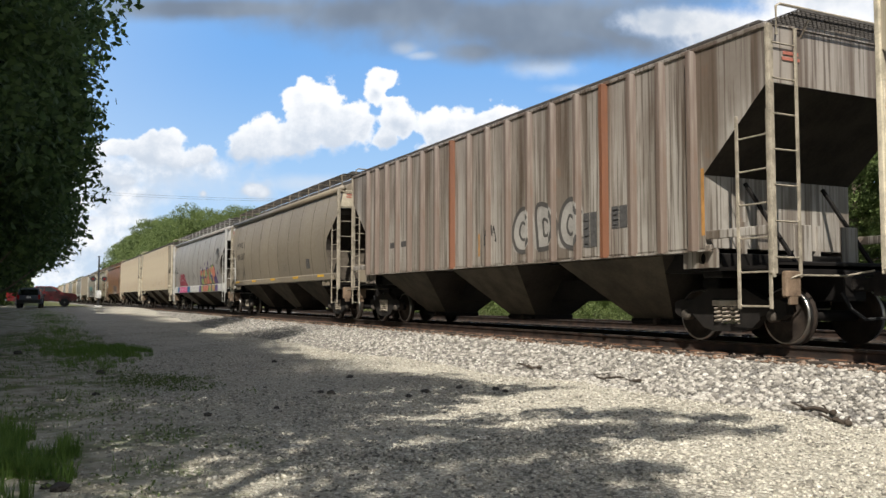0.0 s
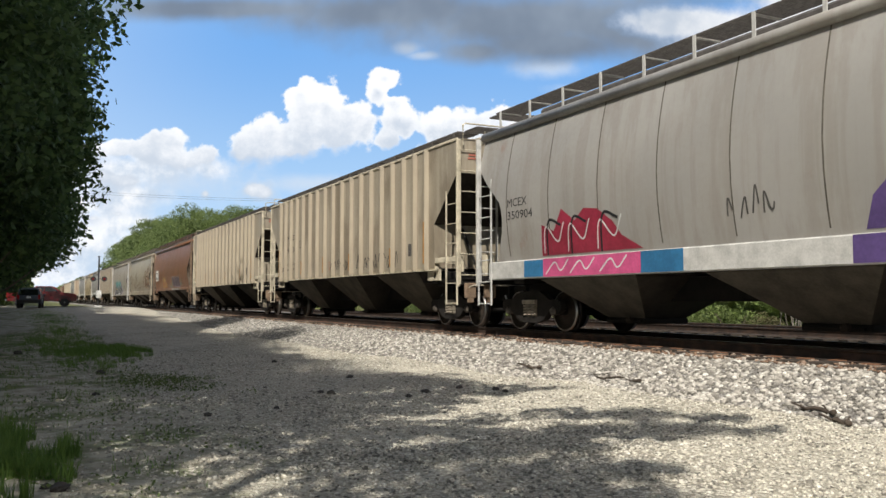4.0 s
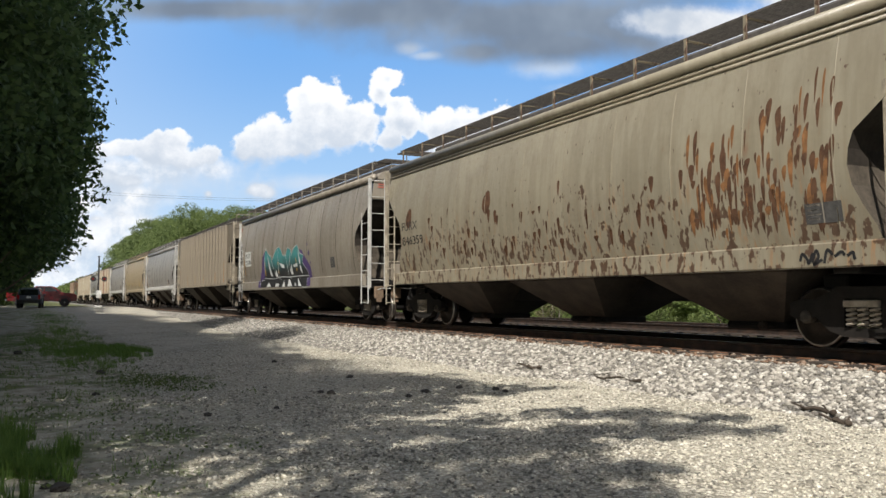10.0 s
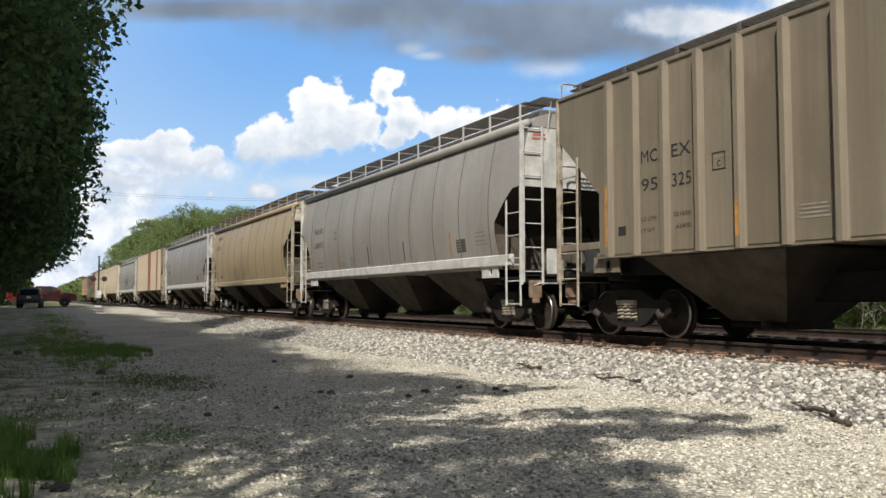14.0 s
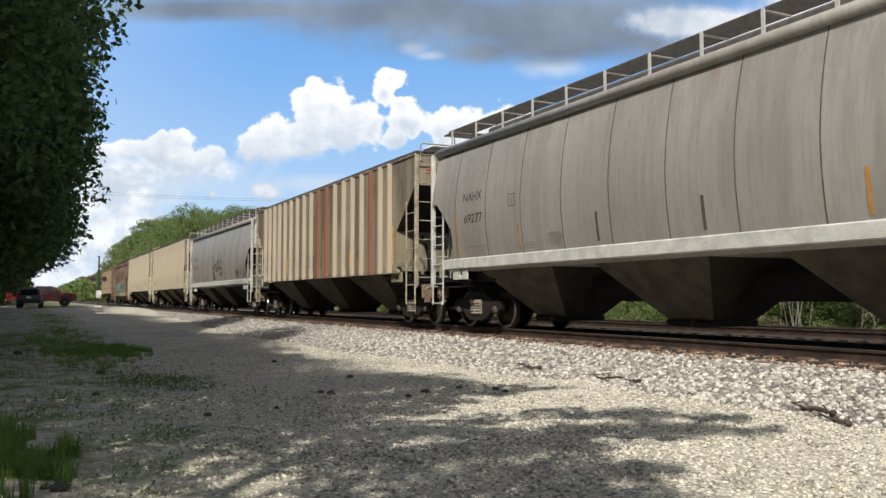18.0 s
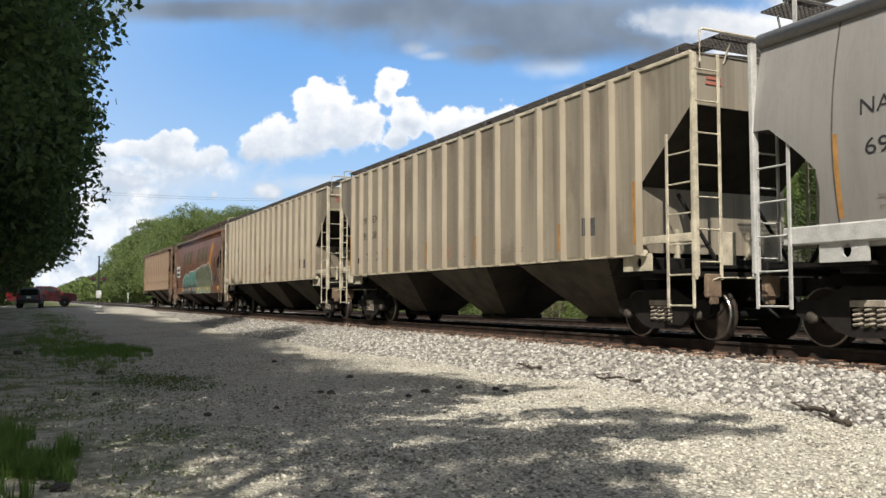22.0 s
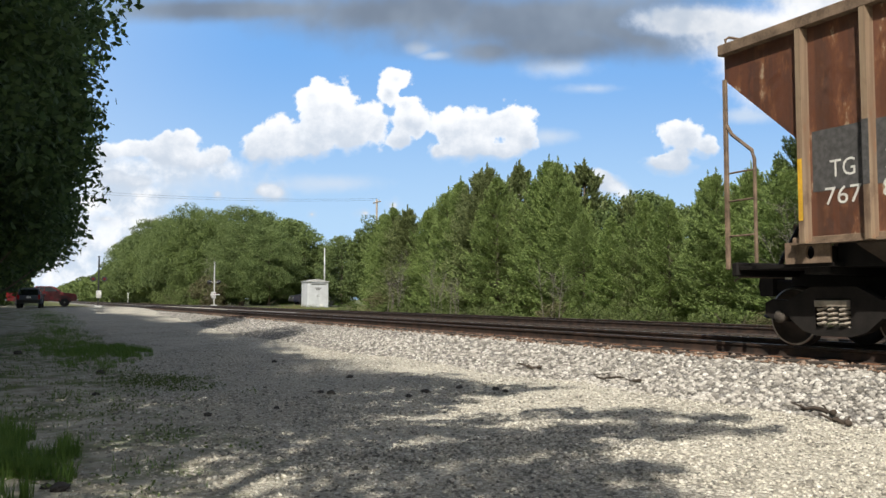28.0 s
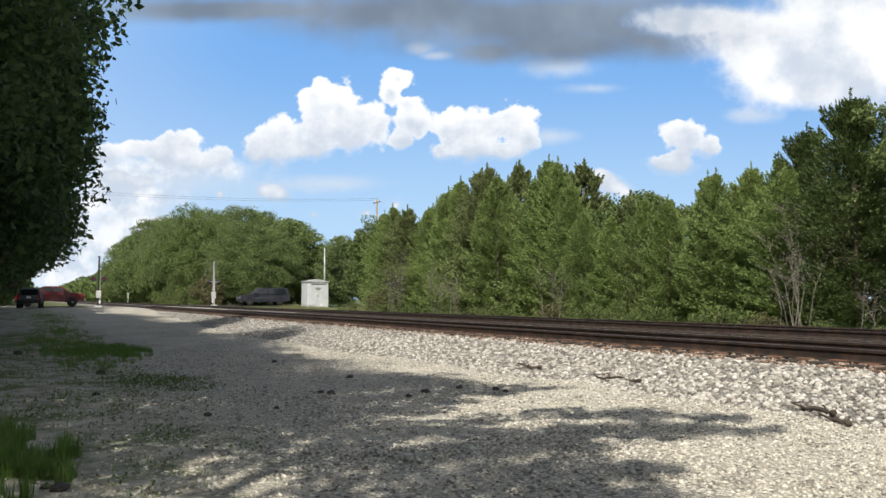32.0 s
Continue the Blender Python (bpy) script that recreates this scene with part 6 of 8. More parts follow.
def crossing_signal(x, y, turn, pole_mat, height):
    """A mast with two lamps, a cross board, a gate machine and a swinging arm; its front looks along -x."""
    z = ground_z(x, y) + 0.03
    s = thing("crossing_signal", pose(x, y, z, 0, 0, turn), "railway crossing signal mast with lamps and a gate arm", "crossing signal", "signals at the crossing")
    part("mast", Build().lathe((0, 0, 0), [(0, 0.16), (0.06, 0.16), (0.10, 0.075), (height, 0.065), (height + 0.06, 0.02)], "z", 12), pole_mat, s, smooth=False)
    part("base", Build().box((0, 0, 0.0), (0.6, 0.6, 0.22), 0.03), SILVER, s)
    for sg in (-1, 1):
        lamp = part("lamp_hood", Build().lathe((0, 0, 0), [(-0.10, 0.24), (-0.09, 0.25), (0.0, 0.25), (0.14, 0.10)], "y", 16), DARKMETAL, s, at=pose(sg * 0.48, -0.12, 2.55))
        part("lens", Build().lathe((0, 0, 0), [(-0.115, 0.05), (-0.104, 0.105), (-0.10, 0.11)], "y", 14), REDLENS, lamp)
    part("lamp_bracket", Build().tube([(-0.5, 0, 2.55), (0.5, 0, 2.55)], 0.03, 6), pole_mat, s)
    part("bell", Build().lathe((0, 0, height + 0.05), [(0, 0.03), (0.05, 0.11), (0.12, 0.13), (0.16, 0.06)], "z", 12), pole_mat, s)
    part("gate_machine", Build().box((0.02, -0.10, 1.15), (0.42, 0.50, 0.70), 0.04), SILVER, s)
    return s


def gate_arm(s, length, pole_mat):
    """The arm, hinged at its machine; it lies along +y when down."""
    arm = part("gate_arm", Build().box((0, length / 2, 0), (0.04, length, 0.10), 0.01).box((0, -0.55, 0), (0.14, 0.7, 0.22), 0.02), WHITEPAINT, s)
    arm.matrix_basis = pose(0.14, 0, 1.2)
    n = int(length / 0.9)
    for i in range(0, n, 2):
        part("red_stripe", Build().box((-0.022, 0.5 + i * 0.9, 0), (0.006, 0.42, 0.102)), REDLENS, arm)
    for i in range(3):
        part("arm_lamp", Build().lathe((0, 0.9 + i * 1.2, 0.09), [(-0.04, 0.03), (-0.03, 0.05), (0.03, 0.05), (0.04, 0.03)], "x", 10), REDLENS, arm)
    return arm


near_signal = crossing_signal(5.96, 83.5, 0, DARKMETAL, 4.45)
near_arm = gate_arm(near_signal, 4.3, DARKMETAL)
far_signal = crossing_signal(18.2, 92.5, 180, SILVER, 4.55)
far_arm = gate_arm(far_signal, 3.6, SILVER)


def signal_cabin():
    x0, y0, w, d, h = 23.5, 76.0, 2.05, 1.9, 2.45
    z = -0.25
    c = thing("signal_cabin", pose(x0 + w / 2, y0 + d / 2, z), "pale grey metal signal cabin with double doors", "equipment cabin")
    part("wall", Build().box((0, 0, h / 2 + 0.1), (w, d, h), 0.02), CABIN, c)
    roof = Build().prism([(-w / 2 - 0.08, h + 0.08), (w / 2 + 0.08, h + 0.08), (w / 2 + 0.08, h + 0.14), (0, h + 0.34), (-w / 2 - 0.08, h + 0.14)], -d / 2 - 0.1, d / 2 + 0.1)
    part("roof", roof, SILVER, c)
    for s in (-1, 1):
        door = part("door", Build().box((s * 0.40, -d / 2 - 0.012, h / 2 + 0.08), (0.74, 0.03, h - 0.35), 0.008), CABIN, c)
        part("handle", Build().box((s * 0.08, -d / 2 - 0.045, h / 2), (0.03, 0.04, 0.22), 0.008), DARKMETAL, door)
    part("hood", Build().box((0, -d / 2 - 0.06, h - 0.06), (1.5, 0.12, 0.05), 0.01), CABIN, c)
    for zz, ww in ((1.95, 0.60), (1.82, 0.34)):
        part("notice", Build().box((0, -d / 2 - 0.031, zz), (ww, 0.005, 0.07)), GREYPATCH, c, "faded dark lettering bar")
    part("plinth", Build().box((0, 0, 0.0), (w + 0.2, d + 0.2, 0.25), 0.02), simple("cast_concrete", (0.36, 0.35, 0.32), 0.9, 0, 0.3, 4), c)
    part("vent", Build().box((0.35, -d / 2 - 0.035, 0.35), (0.34, 0.02, 0.28), 0.005), WHITEPAINT, c)


signal_cabin()


def pole(x, y, h, r, mat, label, arms=0, name="utility_pole"):
    z = ground_z(x, y) - 0.2
    p = thing(name, pose(x, y, z), label, "pole")
    part("shaft", Build().lathe((0, 0, 0), [(0, r), (h, r * 0.62)], "z", 10), mat, p, smooth=True)
    for i in range(arms):
        part("cross_arm", Build().box((0, 0, h - 0.4 - i * 0.9), (0.10, 2.3, 0.12), 0.01), WOODPOLE, p)
        for yy in (-1.0, -0.4, 0.4, 1.0):
            part("insulator", Build().lathe((0, yy, h - 0.34 - i * 0.9), [(0, 0.03), (0.05, 0.05), (0.12, 0.04), (0.15, 0.02)], "z", 8), SILVER, p)
    return p


pole(37.0, 92.5, 12.8, 0.17, WOODPOLE, "tall weathered wooden utility pole", 1)
pole(-9.0, 92.5, 12.4, 0.17, WOODPOLE, "tall weathered wooden utility pole", 1)
pole(26.2, 79.2, 6.0, 0.10, SILVER, "slim pale metal pole behind the signal cabin", 0, "metal_pole")
pole(17.6, 172.0, 2.6, 0.07, WHITEPAINT, "small white marker post beside the track", 0, "marker_post")


def wires():
    for i, dy in enumerate((-1.0, 1.0)):
        pts = []
        for j in range(13):
            t = j / 12
            pts.append((-9 + 46 * t, 92.5 + dy, 12.1 + 0.4 * t - 3.2 * t * (1 - t)))
        w = part("overhead_wire", Build().tube(pts, 0.009, 4), RUBBER)
        tagged(w, "thin black overhead wire between two poles", "wire", "overhead wires")


wires()

# ---- vehicles ----
GLASS = Mat("dark_car_glass", 0.08)
GLASS.color((0.012, 0.015, 0.018))
GLASS.b.inputs["Specular IOR Level"].default_value = 0.7
GLASS = GLASS.m
TAIL = simple("red_tail_lamp", (0.40, 0.02, 0.02), 0.25, 0, 0.2, 9)
HEAD = simple("clear_head_lamp", (0.75, 0.75, 0.73), 0.15, 0.2, 0.15, 9)
PLASTIC = simple("black_plastic_trim", (0.03, 0.03, 0.03), 0.7, 0, 0.2, 9)


def car_paint(name, col):
    k = Mat(name, 0.35, 0.0)
    k.color(k.mix(k.ramp(k.noise(2.5, 5), 0.35, 0.7, 0.0, 0.25), col, (0.12, 0.10, 0.08)))
    k.b.inputs["Coat Weight"].default_value = 0.2
    return k.m


def car_shell(outline, half, tuck):
    """A body of a side outline with rounded shoulders: outline (x, z), narrower towards the top by tuck."""
    b = Build()
    zs = [p[1] for p in outline]
    lo, hi = min(zs), max(zs)
    n = len(outline)
    lay = [(-1.0, 0.06), (-0.97, 0.0), (0.97, 0.0), (1.0, 0.06)]
    cx, cz = sum(p[0] for p in outline) / n, sum(zs) / n
    for side, shrink in lay:
        for x, z in outline:
            t = (z - lo) / (hi - lo)
            y = side * (half - tuck * max(0.0, t - 0.45) / 0.55)
            b.v.append((x + (cx - x) * shrink * 0.35, y, z + (cz - z) * shrink * 0.6))
    for r in range(3):
        for i in range(n):
            j = (i + 1) % n
            b.f.append((r * n + i, r * n + j, r * n + n + j, r * n + n + i))
    b.f += [tuple(range(n)), tuple(range(4 * n - 1, 3 * n - 1, -1))]
    return b


def wheels_of(car, xs, half, r, mats):
    for x in xs:
        for s in (-1, 1):
            t = part("wheel", Build().lathe((0, 0, 0), [(-0.11, r * 0.62), (-0.12, r * 0.94), (-0.08, r), (0.08, r), (0.12, r * 0.94), (0.11, r * 0.62)], "y", 22), RUBBER, car, "black rubber tyre", smooth=True, at=pose(x, s * (half - 0.10), r))
            hub = Build().lathe((0, 0, 0), [(s * 0.06, r * 0.63), (s * 0.10, r * 0.60), (s * 0.085, r * 0.30), (s * 0.11, r * 0.14), (s * 0.112, r * 0.02)], "y", 18)
            part("rim", hub, CHROME, t, "bright metal wheel rim")


def side_panes(car, panes, half, tuck, lo, hi):
    for pane in panes:
        for s in (-1, 1):
            b = Build()
            pts = []
            for x, z in pane:
                t = (z - lo) / (hi - lo)
                pts.append((x, s * (half - tuck * max(0.0, t - 0.45) / 0.55 + 0.006), z))
            n = len(pts)
            b.v = pts + [(x, y - s * 0.02, z) for x, y, z in pts]
            b.f = [tuple(range(n)), tuple(range(2 * n - 1, n - 1, -1))] + [(i, (i + 1) % n, n + (i + 1) % n, n + i) for i in range(n)]
            part("side_window", b, GLASS, car)


def end_pane(car, name, p, q, w0, w1, out, mat=None):
    """A pane between two heights: p and q are (x, z) of its lower and upper edge."""
    b = Build()
    b.v = [(p[0] + out, -w0, p[1]), (p[0] + out, w0, p[1]), (q[0] + out, w1, q[1]), (q[0] + out, -w1, q[1])]
    b.v += [(x - out * 2.5, y, z) for x, y, z in b.v]
    b.f = [(0, 1, 2, 3), (7, 6, 5, 4), (0, 4, 5, 1), (1, 5, 6, 2), (2, 6, 7, 3), (3, 7, 4, 0)]
    part(name, b, mat or GLASS, car)


def pickup(m):
    red = car_paint("red_car_paint", (0.115, 0.005, 0.009))
    c = thing("pickup_truck", m, "bright red pickup truck with an extended cab", "pickup truck")
    out = [(-2.85, 0.55), (-2.9, 0.75), (-2.88, 1.28), (-0.95, 1.30), (-0.85, 1.36), (-0.62, 1.84), (-0.5, 1.88), (0.75, 1.88), (0.95, 1.84), (1.62, 1.33), (2.62, 1.22), (2.86, 1.12), (2.92, 0.85), (2.88, 0.55), (2.4, 0.50), (-2.3, 0.50)]
    part("body", car_shell(out, 0.98, 0.16), red, c, smooth=False)
    side_panes(c, ([(-0.62, 1.40), (-0.50, 1.78), (0.10, 1.79), (0.10, 1.40)], [(0.20, 1.40), (0.20, 1.79), (0.78, 1.79), (1.38, 1.40)]), 0.98, 0.16, 0.50, 1.88)
    end_pane(c, "windscreen", (1.56, 1.39), (0.98, 1.80), 0.84, 0.72, 0.02)
    end_pane(c, "rear_window", (-0.84, 1.42), (-0.66, 1.78), 0.78, 0.70, -0.02)
    wheels_of(c, (-1.85, 1.88), 0.98, 0.40, None)
    part("front_bumper", Build().box((2.92, 0, 0.62), (0.16, 1.9, 0.22), 0.04), CHROME, c)
    part("rear_bumper", Build().box((-2.95, 0, 0.60), (0.16, 1.9, 0.18), 0.04), CHROME, c)
    part("grille", Build().box((2.89, 0, 0.95), (0.05, 1.1, 0.28), 0.02), PLASTIC, c)
    for s in (-1, 1):
        part("headlight", Build().box((2.88, s * 0.76, 0.96), (0.07, 0.34, 0.24), 0.03), HEAD, c)
        part("tail_light", Build().box((-2.89, s * 0.88, 1.02), (0.06, 0.16, 0.44), 0.02), TAIL, c)
        part("mirror", Build().box((1.18, s * 1.10, 1.40), (0.12, 0.22, 0.18), 0.03), PLASTIC, c)
        for ax in (-1.85, 1.88):
            part("wheel_arch", Build().tube([(ax + 0.50 * math.cos(a), s * 0.975, 0.42 + 0.50 * math.sin(a)) for a in [math.pi * i / 10 for i in range(11)]], 0.045, 6), PLASTIC, c)
        part("door_seam", Build().box((0.15, s * 0.984, 0.95), (0.015, 0.006, 0.75)).box((1.36, s * 0.984, 0.90), (0.015, 0.006, 0.70)), PLASTIC, c)
        part("door_handle", Build().box((0.36, s * 0.99, 1.20), (0.16, 0.03, 0.04), 0.008), PLASTIC, c)
    part("cargo_floor", Build().box((-1.92, 0, 1.312), (1.75, 1.6, 0.012)), PLASTIC, c)
    return c


def wagon(m, name, label, col, length, height, half):
    """A tall estate-bodied car, its front along +x."""
    mat = car_paint(name + "_paint", col)
    c = thing(name, m, label, "car")
    k, h = length / 5.2, height / 1.85
    out = [(-2.55 * k, 0.45), (-2.62 * k, 0.70), (-2.58 * k, 1.10 * h), (-2.36 * k, 1.74 * h), (-2.2 * k, 1.83 * h), (0.35 * k, 1.85 * h), (0.60 * k, 1.80 * h), (1.32 * k, 1.20 * h), (2.30 * k, 1.06 * h), (2.56 * k, 0.95 * h), (2.62 * k, 0.70), (2.56 * k, 0.45), (2.0 * k, 0.38), (-2.1 * k, 0.38)]
    part("body", car_shell(out, half, 0.17), mat, c)
    z0, z1 = 1.20 * h, 1.70 * h
    side_panes(c, ([(-2.22 * k, z0), (-2.12 * k, z1), (-1.25 * k, z1 + 0.02), (-1.25 * k, z0)], [(-1.15 * k, z0), (-1.15 * k, z1 + 0.02), (-0.28 * k, z1 + 0.02), (-0.28 * k, z0)], [(-0.18 * k, z0), (-0.18 * k, z1 + 0.02), (0.46 * k, z1), (1.05 * k, z0)]), half, 0.17, 0.38, 1.85 * h)
    end_pane(c, "windscreen", (1.25 * k, 1.24 * h), (0.66 * k, 1.73 * h), half - 0.16, half - 0.26, 0.02)
    end_pane(c, "rear_window", (-2.54 * k, 1.18 * h), (-2.39 * k, 1.68 * h), half - 0.16, half - 0.26, -0.02)
    wheels_of(c, (-1.55 * k, 1.62 * k), half, 0.36, None)
    part("front_bumper", Build().box((2.60 * k, 0, 0.55), (0.14, half * 1.9, 0.24), 0.05), PLASTIC, c)
    part("rear_bumper", Build().box((-2.60 * k, 0, 0.56), (0.14, half * 1.9, 0.24), 0.05), PLASTIC, c)
    part("grille", Build().box((2.58 * k, 0, 0.80), (0.06, half * 1.0, 0.16), 0.02), CHROME, c)
    part("number_plate", Build().box((-2.66 * k, 0, 0.86), (0.012, 0.32, 0.16), 0.004), WHITEPAINT, c, "plain white plate bar")
    for s in (-1, 1):
        part("headlight", Build().box((2.54 * k, s * (half - 0.22), 0.82), (0.10, 0.30, 0.17), 0.03), HEAD, c)
        part("tail_light", Build().box((-2.58 * k, s * (half - 0.12), 1.0 * h), (0.08, 0.16, 0.36), 0.03), TAIL, c)
        part("mirror", Build().box((0.95 * k, s * (half + 0.10), 1.24 * h), (0.12, 0.18, 0.13), 0.03), mat, c)
        part("trim_strip", Build().box((0, s * (half + 0.004), 0.74), (2.3 * k, 0.02, 0.07), 0.006), CHROME, c)
        for ax in (-1.55 * k, 1.62 * k):
            part("wheel_arch", Build().tube([(ax + 0.43 * math.cos(a), s * (half - 0.012), 0.38 + 0.43 * math.sin(a)) for a in [math.pi * i / 10 for i in range(11)]], 0.04, 6), PLASTIC, c)
    return c


ROAD_Z = ground_z(2, 86.3) + 0.06
red_pickup = pickup(pose(1.35, 86.3, ROAD_Z))
FAR_ROAD_Z = ground_z(24, 89.7) + 0.06
blue_wagon = wagon(pose(24.0, 89.7, FAR_ROAD_Z, 0, 0, 180), "sport_utility_car", "dark navy blue sport utility car with bright trim", (0.012, 0.016, 0.032), 5.3, 1.88, 0.97)
wagon(pose(0.35, 75.5, ground_z(0.35, 75.5) + 0.02, 0, 0, 86), "parked_car", "dark blue-grey car parked on the service road", (0.06, 0.08, 0.11), 4.4, 1.62, 0.86)

# ---- stones, wood and weeds on the service road ----


def dark_lump(seed, x, y, size):
    rng = np.random.default_rng(seed)
    bm = bmesh.new()
    bmesh.ops.create_icosphere(bm, subdivisions=3, radius=1.0)
    off = Vector(rng.uniform(-9, 9, 3))
    for v in bm.verts:
        d = v.co.normalized()
        r = 1 + 0.35 * noise.noise(d * 1.5 + off) + 0.14 * noise.noise(d * 5 + off)
        v.co = d * r * size
        v.co.z = v.co.z * 0.62
    me = bpy.data.meshes.new("dark_rock")
    bm.to_mesh(me)
    bm.free()
    me.materials.append(DARKROCK)
    me.update()
    ob = new("dark_rock", me)
    ob.matrix_basis = pose(x, y, ground_z(x, y) + size * 0.30, 0, 0, rng.uniform(0, 360))
    tagged(ob, "dark brown lump of rock lying on the gravel", "rock", "dark rocks on the service road")


for i, (x, y, s) in enumerate(((4.64, 17.25, 0.055), (4.93, 13.51, 0.060), (3.86, 11.32, 0.062), (3.78, 11.55, 0.045), (4.71, 10.58, 0.046), (5.10, 10.87, 0.060), (5.78, 11.14, 0.052), (6.14, 10.69, 0.055), (6.11, 10.37, 0.045), (1.85, 9.66, 0.045), (1.18, 15.61, 0.075), (0.24, 6.38, 0.060), (0.16, 6.5, 0.04), (-0.14, 22.2, 0.10), (3.2, 12.4, 0.03), (2.7, 9.9, 0.035), (0.9, 12.6, 0.05))):
    dark_lump(100 + i, x, y, s)


def driftwood(seed, x, y, z, length, r, turn):
    rng = np.random.default_rng(seed)
    b = Build()
    pts = [(-length / 2 + length * i / 9, 0.05 * math.sin(i * 0.9 + seed), 0.02 * math.cos(i * 1.3)) for i in range(10)]
    b.tube(pts, r, 8, r2=r * 0.45)
    for i in (3, 6):
        p = pts[i]
        b.tube([p, (p[0] + 0.16, p[1] + rng.uniform(-0.14, 0.14), p[2] + 0.05), (p[0] + 0.3, p[1] + rng.uniform(-0.2, 0.2), p[2] + 0.03)], r * 0.45, 6, r2=r * 0.15)
    ob = part("fallen_branch", b, DARKWOOD, smooth=True)
    ob.matrix_basis = pose(x, y, z, 0, 0, turn)
    tagged(ob, "dark broken branch lying on the ballast", "branch", "fallen branches on the ballast")


driftwood(1, 8.05, 10.3, float(bed_z(8.05, 10.3)) + 0.03, 1.0, 0.024, 96)
driftwood(2, 7.95, 6.65, float(bed_z(7.95)) + 0.04, 0.7, 0.032, 75)
driftwood(3, 7.75, 6.2, float(bed_z(7.75)) + 0.05, 0.4, 0.035, 60)
driftwood(4, 7.95, 12.6, float(bed_z(7.95, 12.6)) + 0.05, 0.5, 0.035, 88)


def grass_blades(name, rng, spots, label, material, h0, h1, curl=0.35):
    """Blades of three joints at the spots (x, y)."""
    k = len(spots)
    z = np.array([ground_z(a, b) for a, b in spots])
    ang = rng.uniform(0, 6.283, k)
    h = rng.uniform(h0, h1, k)
    lean = rng.uniform(0.05, curl, k) * h
    w = rng.uniform(0.002, 0.0045, k) * (1 + h)
    dx, dy = np.cos(ang), np.sin(ang)
    pts = np.zeros((k, 6, 3))
    for j, (t, s) in enumerate(((0.0, 1.0), (0.55, 0.8), (1.0, 0.12))):
        cx = spots[:, 0] + dx * lean * t * t
        cy = spots[:, 1] + dy * lean * t * t
        cz = z - 0.01 + h * t
        for q, sg in ((0, -1), (1, 1)):
            pts[:, j * 2 + q, 0] = cx - dy * w * s * sg
            pts[:, j * 2 + q, 1] = cy + dx * w * s * sg
            pts[:, j * 2 + q, 2] = cz
    ob = new(name, many(name, pts[0], [(0, 1, 3, 2), (2, 3, 5, 4)], pts, material))
    tagged(ob, label, "grass", kind="stuff")


def weeds():
    rng = np.random.default_rng(88)

    def patch(cx, cy, rx, ry, n):
        a, r = rng.uniform(0, 6.283, n), np.sqrt(rng.uniform(0, 1, n))
        r = r ** 1.5 * 1.5
        p = np.stack([cx + np.cos(a) * r * rx, cy + np.sin(a) * r * ry], -1)
        tuft = np.array([noise.noise(Vector((q[0] * 3.1, q[1] * 1.6, 2.0))) + 0.5 * noise.noise(Vector((q[0] * 8, q[1] * 5, 5.0))) for q in p])
        return p[tuft > -0.12 + 0.25 * (r - 0.6)]
    lush = np.concatenate([patch(1.35, 22.5, 0.7, 3.6, 12000), patch(2.15, 22.6, 0.45, 2.2, 12000), patch(0.6, 28.5, 1.1, 4.5, 6000), patch(1.2, 36, 0.7, 4, 2600), patch(1.4, 47, 0.9, 6, 3200), patch(1.2, 60, 1.1, 7, 3200), patch(-0.9, 10.5, 0.6, 1.6, 1600)])
    grass_blades("verge_grass", rng, lush, "lush green grass tufts along the verge", GRASS, 0.05, 0.15, 0.6)
    corner = np.concatenate([patch(-0.25, 7.4, 0.48, 0.9, 16000), patch(-0.35, 8.6, 0.35, 0.6, 4000)])
    grass_blades("corner_grass", rng, corner, "thick green grass clump at the edge of the road", GRASS, 0.06, 0.22, 0.6)
    thin = []
    for i in range(260):
        cx, cy = rng.uniform(-1.6, 2.2), rng.uniform(5.5, 34)
        if cx > 1.0 + 0.05 * cy:
            continue
        thin.append(patch(cx, cy, 0.18, 0.26, 22))
    grass_blades("verge_weeds", rng, np.concatenate(thin), "thin weeds scattered over the bare verge", GRASS, 0.03, 0.10, 0.8)
    dry = np.concatenate([patch(rng.uniform(18.6, 21), rng.uniform(6, 70), 0.8, 0.9, 120) for i in range(150)] + [patch(rng.uniform(18.8, 21), rng.uniform(98, 170), 1.5, 2.5, 90) for i in range(90)])
    grass_blades("far_side_grass", rng, dry, "tall dry grass between the track and the wood", STRAW, 0.15, 0.5)
    green = np.concatenate([patch(rng.uniform(18.4, 21), rng.uniform(6, 70), 0.9, 0.9, 120) for i in range(170)] + [patch(rng.uniform(28, 36), rng.uniform(92, 100), 2, 2, 260) for i in range(16)])
    grass_blades("far_side_weeds", rng, green, "green weeds between the track and the wood", GRASS, 0.12, 0.4)


weeds()


def low_plants():
    """Broad-leaved weeds on the bare soil of the verge."""
    rng = np.random.default_rng(93)
    pos = []
    for i in range(520):
        cx, cy = rng.uniform(-1.8, 2.4), rng.uniform(6, 36)
        if i >= 420:
            cx, cy = 1.85 + rng.normal() * 0.32, 13.7 + rng.normal() * 0.8
        elif cx > 1.2 + 0.04 * cy and rng.uniform() < 0.85:
            continue
        n = 16
        r = rng.uniform(0.05, 0.16)
        p = rng.normal(size=(n, 3)) * np.array([r, r, 0.03])
        p[:, 2] = np.abs(p[:, 2]) + 0.015
        pos.append(p + np.array([cx, cy, ground_z(cx, cy)]))
    ob = new("verge_plants", leaf_mesh("verge_plants", LEAF_MID, rng, np.concatenate(pos), 0.035))
    tagged(ob, "low broad-leaved weeds on bare soil", "weeds", kind="stuff")


low_plants()


